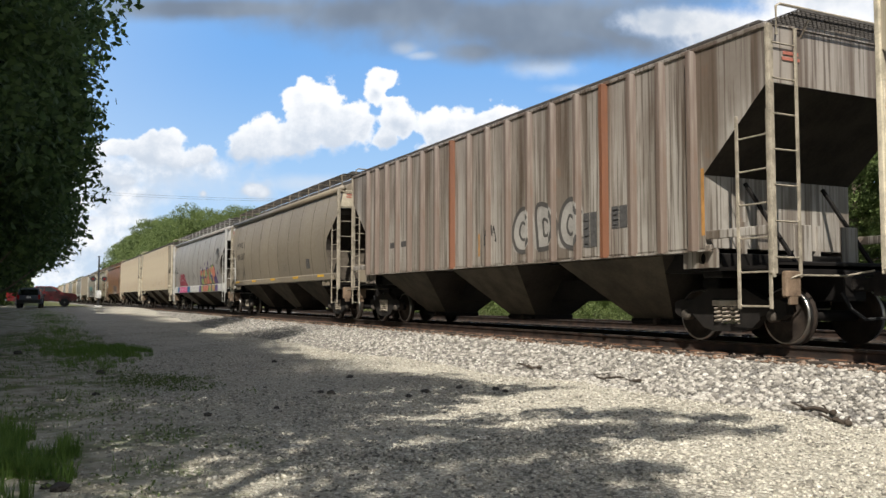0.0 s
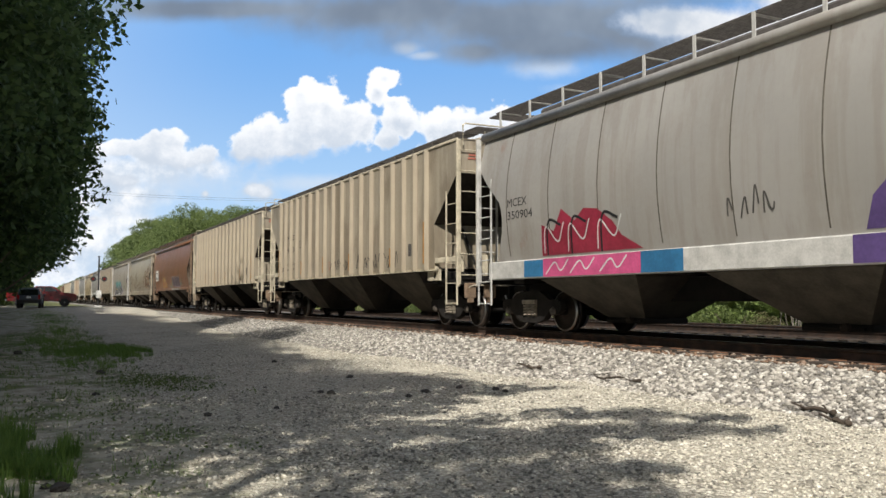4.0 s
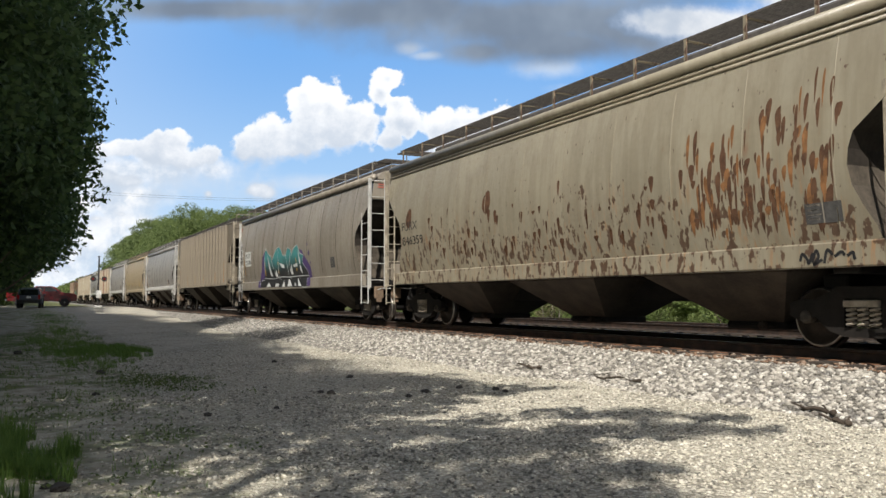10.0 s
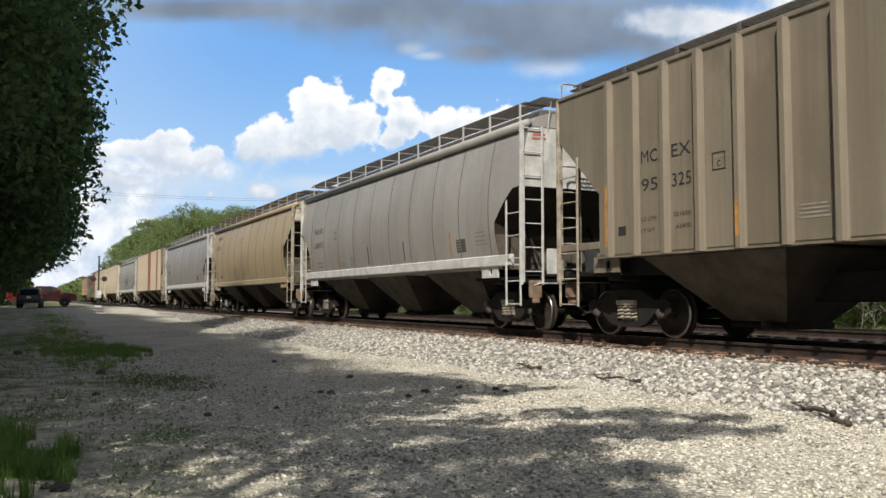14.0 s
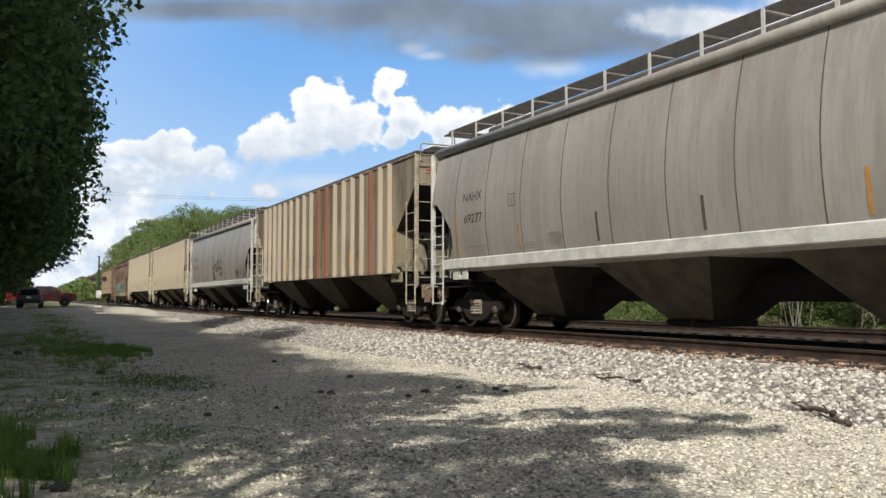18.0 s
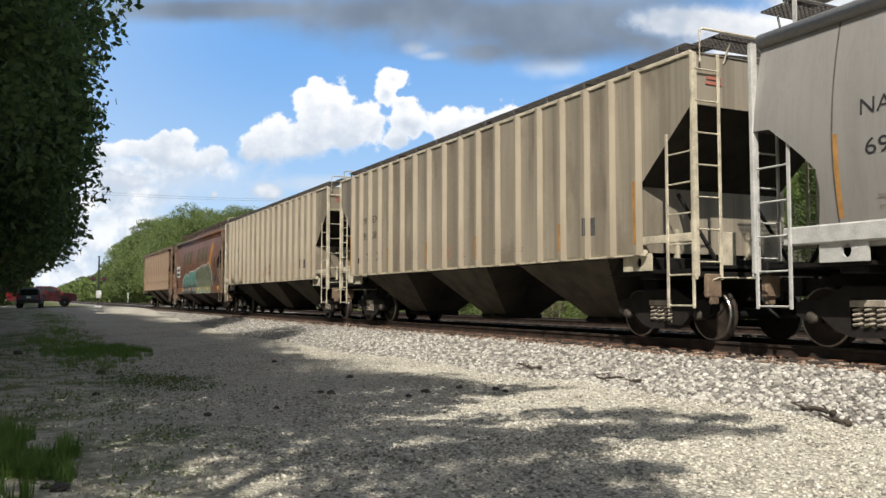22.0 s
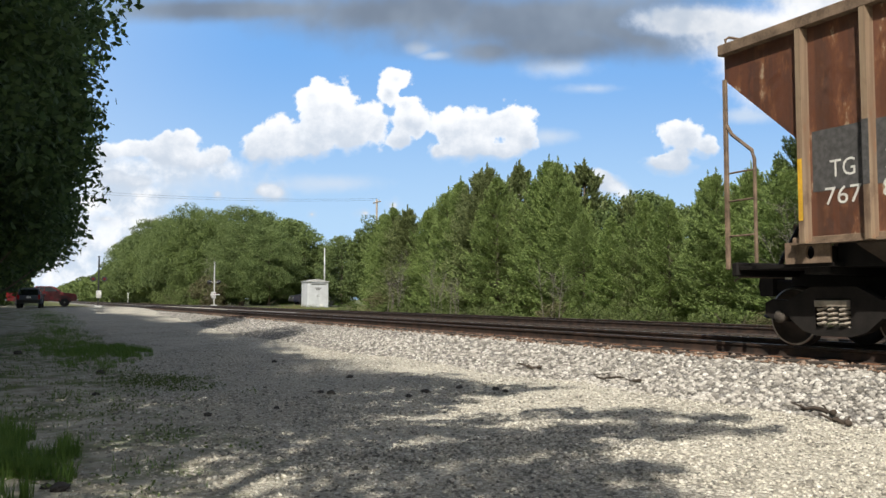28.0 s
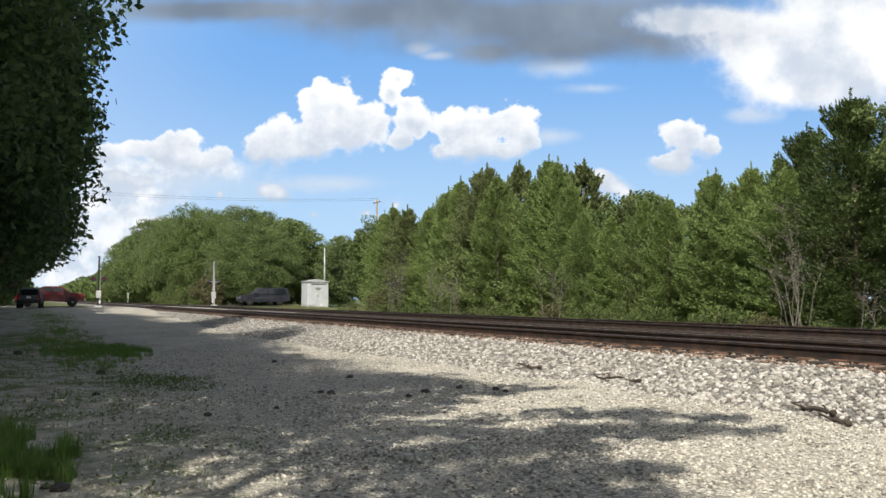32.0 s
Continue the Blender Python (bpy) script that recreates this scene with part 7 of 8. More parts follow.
# ---- lettering, placards, reflectors and graffiti on the train ----
def side_y(fact, x, z, off):
    """Where the camera-side skin of a car lies at a place along it."""
    w = tabled(fact["shape"]["width"], z)
    if fact["flow"]:
        z0, z1 = fact["sill"]
        if z <= z1 + 0.001:
            return -max(1.55, 0.0) - off
        return -w - off
    for r in fact["ribs"]:
        if abs(x - r) < 0.0435:
            return -w - 0.115 - off
    return -w - off


def flat_to_side(car, name, verts, faces, material, off, parent=None, label=""):
    """Lays a flat drawing of (along from the rear end, height) onto the side of a car."""
    fact = FACTS[car]
    bm = bmesh.new()
    vs = [bm.verts.new((x - fact["L"] / 2, 0, z)) for x, z in verts]
    for f in faces:
        try:
            bm.faces.new([vs[i] for i in f])
        except ValueError:
            pass
    xs, zs = [v[0] for v in verts], [v[1] for v in verts]
    cuts = []
    if fact["flow"]:
        cuts += [((0, 0, z), (0, 0, 1)) for z in fact["shape"]["rows"] if min(zs) < z < max(zs)]
        if min(zs) < fact["sill"][1] < max(zs):
            cuts += [((0, 0, fact["sill"][1] + d), (0, 0, 1)) for d in (0.0, 0.012)]
    else:
        for r in fact["ribs"]:
            for d in (-0.044, -0.043, 0.043, 0.044):
                if min(xs) < r + d + fact["L"] / 2 < max(xs):
                    cuts.append(((r + d, 0, 0), (1, 0, 0)))
    for co, no in cuts:
        bmesh.ops.bisect_plane(bm, geom=bm.verts[:] + bm.edges[:] + bm.faces[:], dist=1e-5, plane_co=co, plane_no=no)
    for v in bm.verts:
        v.co.y = side_y(fact, v.co.x, v.co.z, off)
    for f in bm.faces:
        f.normal_update()
        if f.normal.y > 0:
            f.normal_flip()
    me = bpy.data.meshes.new(name)
    bm.to_mesh(me)
    bm.free()
    me.materials.append(material)
    ob = new(name, me)
    ob.parent = parent or car
    if label:
        tagged(ob, label)
    return ob


def panel(car, d0, d1, z0, z1, material, name="placard", off=0.004, label=""):
    return flat_to_side(car, name, [(d0, z0), (d1, z0), (d1, z1), (d0, z1)], [(0, 1, 2, 3)], material, off, None, label)


def letters(car, text, d, z, cap, material=None, width=None, slant=0.0, off=0.006):
    """Words in the built-in face, cap metres high, from d metres ahead of the rear end."""
    pts, fc = WORDS[text]
    pts = [((x + slant * y) * cap, y * cap) for x, y in pts]
    x0, x1 = min(p[0] for p in pts), max(p[0] for p in pts)
    k = width / (x1 - x0) if width else 1.0
    return flat_to_side(car, "lettering", [(d + (p[0] - x0) * k, z + p[1]) for p in pts], fc, material or BLACKMARK, off)


def bars(car, d0, d1, z, rows, gap, h, material, seed=0):
    """Lines of small print that cannot be read."""
    rng = random.Random(seed)
    for i in range(rows):
        panel(car, d0, d1 - rng.uniform(0, 0.25) * (d1 - d0), z + i * gap, z + i * gap + h, material, "print_line", 0.005)


def ribbon(points, width, closed=False, n=6):
    """A brush stroke along a smooth line through the points: its outline as quads."""
    pts = [Vector((*p, 0)) for p in points]
    m = len(pts)
    line = []
    for i in range(m if closed else m - 1):
        a, b = pts[i], pts[(i + 1) % m]
        p = pts[i - 1] if closed or i > 0 else a * 2 - b
        q = pts[(i + 2) % m] if closed or i + 2 < m else b * 2 - a
        for j in range(n):
            t = j / n
            line.append(0.5 * (2 * a + (b - p) * t + (2 * p - 5 * a + 4 * b - q) * t * t + (3 * a - p - 3 * b + q) * t ** 3))
    line.append(pts[0] if closed else pts[-1])
    vs, fc = [], []
    for i, c in enumerate(line):
        d = (line[min(i + 1, len(line) - 1)] - line[max(i - 1, 0)])
        d = d.normalized() if d.length > 1e-6 else Vector((1, 0, 0))
        s = Vector((-d.y, d.x, 0)) * width / 2
        vs += [(c.x + s.x, c.y + s.y), (c.x - s.x, c.y - s.y)]
    for i in range(len(line) - 1):
        fc.append((2 * i, 2 * i + 1, 2 * i + 3, 2 * i + 2))
    return vs, fc, [(c.x, c.y) for c in line]


def stroke(car, points, width, material, closed=False, off=0.007, parent=None):
    vs, fc, _ = ribbon(points, width, closed)
    return flat_to_side(car, "paint_stroke", vs, fc, material, off, parent)


def blob(car, points, material, off=0.005, smooth=True, name="painted_shape"):
    line = ribbon(points, 0.01, True)[2][:-1] if smooth else points
    return flat_to_side(car, name, line, [tuple(range(len(line)))], material, off)


def scribble(car, d0, d1, z0, z1, n, width, material, seed):
    """A quick spray tag: loops and jabs that run along the car."""
    rng = random.Random(seed)
    for i in range(n):
        a = d0 + (d1 - d0) * i / n
        w = (d1 - d0) / n
        pts = [(a + rng.uniform(0, 0.3) * w, z0 + rng.uniform(0, 0.5) * (z1 - z0)), (a + rng.uniform(0.2, 0.7) * w, z1 - rng.uniform(0, 0.35) * (z1 - z0)), (a + rng.uniform(0.6, 1.1) * w, z0 + rng.uniform(0.1, 0.6) * (z1 - z0)), (a + rng.uniform(0.3, 0.9) * w, z0 + rng.uniform(0, 0.3) * (z1 - z0)), (a + rng.uniform(0.9, 1.25) * w, z0 + rng.uniform(0.3, 0.9) * (z1 - z0))]
        stroke(car, pts[:rng.choice((3, 4, 5))], width, material)


def spray(name, col):
    return simple(name, col, 0.55, 0, 0.3, 2.2)


def fade(name, top, low, zmid, soft=0.35):
    """Spray paint that changes colour with height, as it was sprayed."""
    k = Mat(name, 0.55)
    z = k.xyz(k.coords())[2]
    e = k.math("ADD", z, k.math("MULTIPLY", k.math("SUBTRACT", k.noise(2.0, 4), 0.5), 0.5))
    c = k.mix(k.ramp(e, zmid - soft, zmid + soft), low, top)
    k.color(k.mix(k.ramp(k.noise(9, 4), 0.4, 0.8, 0.0, 0.3), c, (0.16, 0.13, 0.10)))
    return k.m


def mottled(name, a, b, scale=2.2):
    k = Mat(name, 0.55)
    k.color(k.mix(k.ramp(k.noise(scale, 3), 0.46, 0.54), a, b))
    return k.m


SP_BLACK = spray("spray_black", (0.022, 0.022, 0.024))
SP_WHITE = spray("spray_white", (0.62, 0.63, 0.62))
SP_PURPLE = spray("spray_purple", (0.095, 0.06, 0.18))
SP_RED = spray("spray_crimson", (0.30, 0.028, 0.055))
SP_PINK = spray("spray_pink", (0.55, 0.09, 0.22))
SP_BLUE = spray("spray_blue", (0.035, 0.16, 0.32))
SP_MIX = mottled("spray_salmon_and_green", (0.50, 0.17, 0.12), (0.25, 0.33, 0.12), 1.6)
SP_TEAL = fade("spray_teal_to_black", (0.055, 0.26, 0.26), (0.022, 0.024, 0.026), 2.05)
SP_TEAL2 = fade("spray_teal_light", (0.12, 0.30, 0.25), (0.03, 0.05, 0.045), 1.5)
SP_OLIVE = fade("spray_olive_green", (0.115, 0.135, 0.065), (0.20, 0.235, 0.14), 1.7)
SP_MAUVE = fade("spray_grey_mauve", (0.115, 0.085, 0.095), (0.36, 0.27, 0.36), 1.5, 0.12)
SP_GREY = spray("spray_dark_grey", (0.085, 0.08, 0.075))
SP_PALE = spray("spray_pale_grey", (0.36, 0.34, 0.31))
SP_BUFF = mottled("overspray_buff", (0.36, 0.25, 0.10), (0.28, 0.125, 0.055), 3.1)
SP_MINT = mottled("overspray_mint", (0.19, 0.22, 0.17), (0.28, 0.125, 0.055), 3.1)
FADEDGREEN = spray("faded_dark_green", (0.105, 0.085, 0.045))
FADEDGOLD = mottled("faded_gold", (0.42, 0.20, 0.035), (0.30, 0.12, 0.03), 5)
SIGNWHITE = simple("white_number_panel", (0.60, 0.60, 0.56), 0.7, 0, 0.25, 5)
FAINT = simple("faint_grey_print", (0.28, 0.25, 0.21), 0.8, 0, 0.3, 9)
REDFAINT = simple("faded_red_print", (0.44, 0.23, 0.16), 0.8, 0, 0.3, 9)


def reflectors(car, spots, material=None):
    for d, z0, z1 in spots:
        panel(car, d - 0.035, d + 0.035, z0, z1, material or OCHRE, "reflector", 0.006)


def plate_box(car, d, z, letter, s=0.26):
    b0, b1 = d, d + s
    for x0, x1, z0, z1 in ((b0, b1, z, z + 0.015), (b0, b1, z + s - 0.015, z + s), (b0, b0 + 0.015, z, z + s), (b1 - 0.015, b1, z, z + s)):
        panel(car, x0, x1, z0, z1, BLACKMARK, "frame_line", 0.006)
    letters(car, letter, d + s * 0.36, z + 0.05, 0.085)
    panel(car, d + 0.05, d + s - 0.05, z + 0.175, z + 0.20, FAINT, "print_line", 0.006)


def stencil(car, d, z, w=0.42, h=0.34):
    """A consolidated data panel: dark ground, fine pale rules."""
    panel(car, d, d + w, z, z + h, GREYPATCH, "data_panel", 0.005)
    panel(car, d + w * 0.48, d + w * 0.52, z, z + h, FAINT, "print_line", 0.007)
    bars(car, d + 0.03, d + w * 0.44, z + 0.05, 4, h * 0.22, 0.02, FAINT, int(d * 10))


def ribbed_marks(car, number, ld, lt, material=None):
    """The marks of the ribbed cars, parted by the ribs."""
    stops = [x + FACTS[car]["L"] / 2 for x in FACTS[car]["ribs"]]
    first = max(i for i, d in enumerate(stops) if d < 2.56)
    for bay, words in ((first, ("MC", "95")), (first + 1, ("EX", number))):
        room = stops[bay + 1] - stops[bay]
        for text, z in zip(words, (2.87, 2.41)):
            letters(car, text, stops[bay] + 0.11, z, 0.205, material, min(room - 0.33, 0.46))
    plate_box(car, 3.98, 2.54, "C")
    letters(car, "LD LMT", 2.38, 1.92, 0.07, material, 0.38)
    letters(car, "LT WT", 2.38, 1.73, 0.07, material, 0.32)
    letters(car, ld, 3.14, 1.94, 0.07, material, 0.38)
    letters(car, lt, 3.20, 1.75, 0.07, material, 0.32)
    panel(car, 1.78, 1.98, 1.72, 1.88, BLACKMARK, "print_line", 0.005)
    bars(car, 5.52, 6.02, 1.70, 4, 0.055, 0.022, FAINT, 3)
    bars(car, 7.34, 7.85, 1.62, 5, 0.06, 0.022, REDFAINT, 4)
    L = FACTS[car]["L"]
    fr = FACTS[car]["ribs"]
    for i, z1 in ((0, 2.58), (4, 2.07), (7, 2.07), (10, 2.05), (14, 2.05), (len(fr) - 1, 2.58)):
        reflectors(car, [(fr[min(i, len(fr) - 1)] + L / 2, 1.54, z1)])
    stencil(car, L - 2.82, 1.78, 0.36, 0.32)
    for d in (8.2, 9.0, 9.9, 10.7):
        bars(car, d, d + 0.4, 1.62, 2, 0.06, 0.022, FAINT, int(d))


def grey_marks(car, number):
    letters(car, "NAHX", 1.70, 2.87, 0.20, None, 0.86)
    letters(car, number, 1.76, 2.38, 0.20, None, 0.84)
    plate_box(car, 3.72, 2.58, "C")
    bars(car, 1.88, 2.66, 1.72, 2, 0.13, 0.05, FAINT, 5)
    bars(car, 5.15, 5.65, 1.70, 6, 0.045, 0.022, FAINT, 6)
    bars(car, 4.25, 4.66, 1.68, 3, 0.05, 0.022, FAINT, 7)
    for d, z1, m in ((1.35, 2.70, OCHRE), (4.06, 2.20, OCHRE), (12.05, 2.24, OCHRE)):
        L = FACTS[car]["L"]
        reflectors(car, [(min(d, L - 1.3), 1.66, z1)], m)
    for d in (6.7, 9.3):
        reflectors(car, [(d, 1.68, 2.2)], GREYPATCH)
    stencil(car, 12.35, 1.74, 0.46, 0.30)
    bars(car, 13.3, 13.85, 1.85, 4, 0.09, 0.03, FAINT, 8)


C = train_cars


def marks():
    # rust-streaked white car
    c = C[1]
    for x0 in (9.55, 10.35, 11.2):
        blob(c, [(x0, 1.7), (x0 + 0.1, 2.35), (x0 + 0.45, 2.5), (x0 + 0.8, 2.3), (x0 + 0.75, 1.75), (x0 + 0.4, 1.6)], SP_PALE)
    stroke(c, [(10.25, 2.25), (10.0, 2.48), (9.7, 2.35), (9.55, 2.0), (9.7, 1.68), (10.05, 1.62), (10.3, 1.85)], 0.09, SP_GREY)
    stroke(c, [(10.1, 2.12), (9.92, 2.2), (9.82, 2.0), (9.95, 1.85), (10.12, 1.92)], 0.06, SP_GREY)
    stroke(c, [(10.5, 1.62), (10.45, 2.45), (10.9, 2.42), (11.15, 2.05), (10.95, 1.68), (10.5, 1.62)], 0.09, SP_GREY)
    stroke(c, [(10.72, 1.88), (10.70, 2.2), (10.9, 2.1), (10.85, 1.9), (10.72, 1.88)], 0.06, SP_GREY)
    stroke(c, [(11.95, 2.2), (11.65, 2.5), (11.35, 2.35), (11.25, 1.98), (11.4, 1.68), (11.75, 1.6), (11.95, 1.8)], 0.09, SP_GREY)
    stroke(c, [(11.75, 2.1), (11.58, 2.2), (11.5, 2.0), (11.6, 1.85), (11.78, 1.92)], 0.06, SP_GREY)
    scribble(c, 8.45, 8.85, 1.75, 2.4, 3, 0.035, SP_BLACK, 3)
    stencil(c, 12.0, 1.58, 0.40, 0.62)
    stencil(c, 12.82, 1.86, 0.42, 0.38)
    for d in (3.0, 3.75):
        panel(c, d, d + 0.42, 2.05, 2.2, GREYPATCH, "painted_over_patch")
    reflectors(c, [(15.0, 1.6, 2.6), (8.1, 1.6, 2.1)])
    # tan car
    c = C[2]
    letters(c, "MWCX", 1.45, 3.03, 0.27, None, 1.45)
    letters(c, "481387", 1.50, 2.50, 0.27, None, 1.5)
    letters(c, "LD LMT", 1.54, 1.99, 0.09, FAINT, 0.5)
    letters(c, "225500", 2.2, 2.02, 0.09, FAINT, 0.5)
    letters(c, "LT WT", 1.54, 1.80, 0.09, FAINT, 0.4)
    letters(c, "60500", 2.2, 1.82, 0.09, FAINT, 0.42)
    for d in (1.05, 4.2, 7.4, 10.6, 13.6):
        panel(c, d, d + 0.7, 1.42, 1.50, YELLOW, "reflector", 0.006)
    plate_box(c, 5.6, 3.2, "C")
    bars(c, 9.2, 9.9, 1.75, 4, 0.07, 0.03, FAINT, 2)
    stencil(c, 12.3, 1.75)
    # pale grey car with bright graffiti
    c = C[3]
    letters(c, "MCEX", 1.35, 2.56, 0.17, None, 0.75)
    letters(c, "350904", 1.35, 2.30, 0.17, None, 0.95)
    blob(c, [(2.5, 1.5), (2.6, 2.1), (3.0, 1.95), (3.3, 2.35), (3.7, 2.1), (4.0, 2.3), (4.4, 2.25), (4.8, 2.0), (5.0, 1.75), (5.5, 1.5)], SP_RED, 0.005, False)
    for x0 in (2.6, 3.4, 4.3):
        stroke(c, [(x0, 1.55), (x0 + 0.15, 2.05), (x0 + 0.5, 1.75), (x0 + 0.75, 2.1)], 0.03, SP_WHITE)
        stroke(c, [(x0 + 0.1, 1.5), (x0 + 0.25, 2.15), (x0 + 0.65, 2.05)], 0.05, SP_BLACK)
    panel(c, 1.9, 2.6, 1.10, 1.43, SP_BLUE, "painted_band")
    panel(c, 2.6, 5.5, 1.09, 1.44, SP_PINK, "painted_band")
    panel(c, 5.5, 6.5, 1.09, 1.44, SP_BLUE, "painted_band")
    for x0 in (2.7, 3.5, 4.4):
        stroke(c, [(x0, 1.14), (x0 + 0.3, 1.36), (x0 + 0.5, 1.2), (x0 + 0.75, 1.4)], 0.03, SP_WHITE)
    scribble(c, 7.4, 8.3, 1.75, 2.25, 4, 0.03, SP_GREY, 9)
    blob(c, [(9.6, 1.5), (9.75, 1.9), (10.1, 2.2), (10.7, 2.42), (11.2, 2.25), (11.8, 2.45), (12.6, 2.35), (13.2, 2.55), (13.9, 2.4), (14.2, 2.1), (14.5, 1.8), (14.7, 1.5)], SP_PURPLE, 0.0045, False)
    panel(c, 9.45, 14.75, 1.09, 1.44, SP_PURPLE, "painted_band", 0.0045)
    shapes = (
        [(10.1, 1.5), (10.05, 2.3), (10.45, 2.3), (10.5, 2.0), (10.7, 2.3), (11.0, 2.2), (10.75, 1.9), (11.0, 1.5)],
        [(11.05, 1.5), (10.85, 2.25), (11.3, 2.35), (11.55, 2.1), (11.35, 1.95), (11.7, 1.75), (11.6, 1.5)],
        [(11.65, 1.5), (11.55, 2.3), (11.85, 2.3), (12.0, 1.85), (12.1, 2.35), (12.4, 2.35), (12.35, 1.5)],
        [(12.45, 1.5), (12.5, 2.3), (12.75, 2.45), (12.85, 1.9), (13.1, 1.7), (13.1, 1.5)],
        [(13.3, 1.5), (13.35, 1.95), (12.95, 2.05), (12.95, 2.35), (13.4, 2.5), (13.9, 2.45), (14.2, 2.2), (14.1, 1.85), (13.75, 1.85), (13.75, 1.5)])
    for s in shapes:
        blob(c, s, SP_MIX, 0.0065, False)
        stroke(c, s + s[:1], 0.04, SP_BLACK, off=0.008)
        stroke(c, [(a + 0.03, b + 0.03) for a, b in s[1:5]], 0.02, SP_WHITE, off=0.0095)
    for d0, d1 in ((10.15, 10.9), (11.05, 11.55), (11.65, 12.3), (12.45, 13.05), (13.3, 14.05)):
        panel(c, d0, d1, 1.10, 1.43, SP_MIX, "painted_band", 0.0065)
        stroke(c, [(d1, 1.1), (d1 + 0.06, 1.27), (d1, 1.43)], 0.04, SP_BLACK, off=0.008)
    for x, z, r in ((11.3, 2.62, 0.08), (12.9, 2.85, 0.09), (10.2, 2.45, 0.1), (12.2, 2.62, 0.13), (14.8, 2.05, 0.11)):
        blob(c, [(x + r * math.cos(a), z + r * math.sin(a)) for a in [k * 1.047 for k in range(6)]], SP_PURPLE, 0.005)
    scribble(c, 14.35, 15.2, 2.75, 3.45, 5, 0.045, SP_BLACK, 21)
    scribble(c, 14.4, 15.0, 2.45, 2.85, 3, 0.04, SP_BLACK, 22)
    # ribbed cream cars
    ribbed_marks(C[4], "343", "221600", "63400")
    scribble(C[4], 7.6, 9.2, 1.55, 1.95, 6, 0.035, SP_BLACK, 31)
    scribble(C[4], 10.0, 13.2, 1.52, 2.0, 11, 0.035, SP_BLACK, 32)
    ribbed_marks(C[5], "392", "222500", "63500")
    # brown car
    c = C[6]
    panel(c, 1.5, 2.9, 2.04, 2.80, SIGNWHITE, "number_panel")
    letters(c, "NAHX", 1.64, 2.50, 0.20, None, 0.85)
    letters(c, "508606", 1.62, 2.12, 0.20, None, 1.15)
    blob(c, [(4.8, 1.46), (4.95, 1.75), (5.0, 2.1), (5.25, 2.02), (5.5, 2.28), (5.8, 2.12), (6.1, 2.22), (6.3, 1.95), (6.6, 1.9), (6.7, 1.6), (6.85, 1.46)], SP_BUFF)
    blob(c, [(8.2, 1.5), (8.35, 1.8), (8.6, 1.78), (8.75, 1.98), (9.0, 1.85), (9.2, 1.92), (9.4, 1.7), (9.3, 1.48)], SP_MINT)
    blob(c, [(12.3, 1.48), (12.5, 2.0), (12.9, 1.95), (13.0, 1.6)], SP_MINT)
    sh = [(9.42, 1.56), (9.43, 1.92), (9.25, 2.17), (10.11, 2.15), (10.19, 1.97), (10.51, 2.04), (10.63, 2.21), (10.89, 2.21), (11.00, 2.10), (11.36, 2.19), (11.47, 2.03), (11.76, 2.20), (11.95, 2.08), (12.17, 2.18), (12.34, 2.04), (12.33, 1.83), (12.53, 1.57), (12.34, 1.46), (10.87, 1.50)]
    blob(c, sh, SP_MAUVE, 0.0055, False)
    stroke(c, sh, 0.03, SP_PALE, off=0.007)
    for line in ([(9.40, 2.04), (9.56, 1.80), (9.69, 1.60), (9.89, 1.85), (10.07, 2.09)],
                 [(10.23, 1.89), (10.12, 1.68), (10.25, 1.57)],
                 [(10.41, 1.98), (10.72, 2.11), (10.64, 1.85), (10.88, 1.71), (10.59, 1.58)],
                 [(10.91, 2.04), (11.32, 2.08), (11.40, 1.85), (11.05, 1.82), (11.34, 1.65), (10.97, 1.55)],
                 [(11.57, 2.10), (11.83, 1.94), (11.60, 1.77), (11.84, 1.59), (11.58, 1.54)],
                 [(12.15, 2.12), (12.29, 2.01), (12.18, 1.84), (12.05, 1.97)],
                 [(11.95, 1.80), (12.21, 1.69), (12.35, 1.52)]):
        stroke(c, line, 0.055, SP_BLACK, off=0.0075)
    panel(c, 9.25, 12.6, 1.29, 1.40, SP_PALE, "painted_band")
    scribble(c, 9.4, 12.4, 1.29, 1.40, 9, 0.025, SP_BLACK, 41)
    plate_box(c, 13.2, 1.66, "C", 0.34)
    reflectors(c, [(15.1, 2.6, 2.95), (7.0, 1.5, 2.0), (3.9, 1.5, 2.0)])
    # cream car eaten by rust
    c = C[7]
    letters(c, "FURX", 1.2, 2.46, 0.22, None, 0.95)
    letters(c, "846359", 1.22, 2.08, 0.22, None, 1.25)
    rng = random.Random(78)
    for i in range(130):
        d = rng.uniform(12.0, 14.7)
        z = 1.46 + rng.uniform(0, 1) * (1.15 + 0.25 * (d - 12.0))
        h, w = rng.uniform(0.12, 0.55), rng.uniform(0.015, 0.055)
        blob(c, [(d, z), (d + w, z + h * 0.75), (d + w * 0.7, z + h), (d - w * 0.4, z + h * 0.92), (d - w, z + h * 0.6)], RUSTRUN if i % 3 else RUSTORANGE, 0.004 + 0.0001 * (i % 7), True, "rust_chip")
    rng = random.Random(77)
    for i in range(70):
        d, z = rng.uniform(2.6, 13.6), 1.5 + abs(rng.gauss(0, 0.5))
        h, w = rng.uniform(0.06, 0.32), rng.uniform(0.02, 0.07)
        blob(c, [(d, z), (d + w, z + h * 0.8), (d + w * 0.6, z + h), (d - w * 0.6, z + h), (d - w, z + h * 0.7)], RUSTRUN, 0.004, True, "rust_chip")
    for d in (1.6, 5.75):
        blob(c, [(d, 2.5), (d + 0.2, 2.7), (d + 0.15, 3.0), (d - 0.05, 2.95), (d - 0.15, 2.7)], RUSTRUN, 0.004, True, "rust_chip")
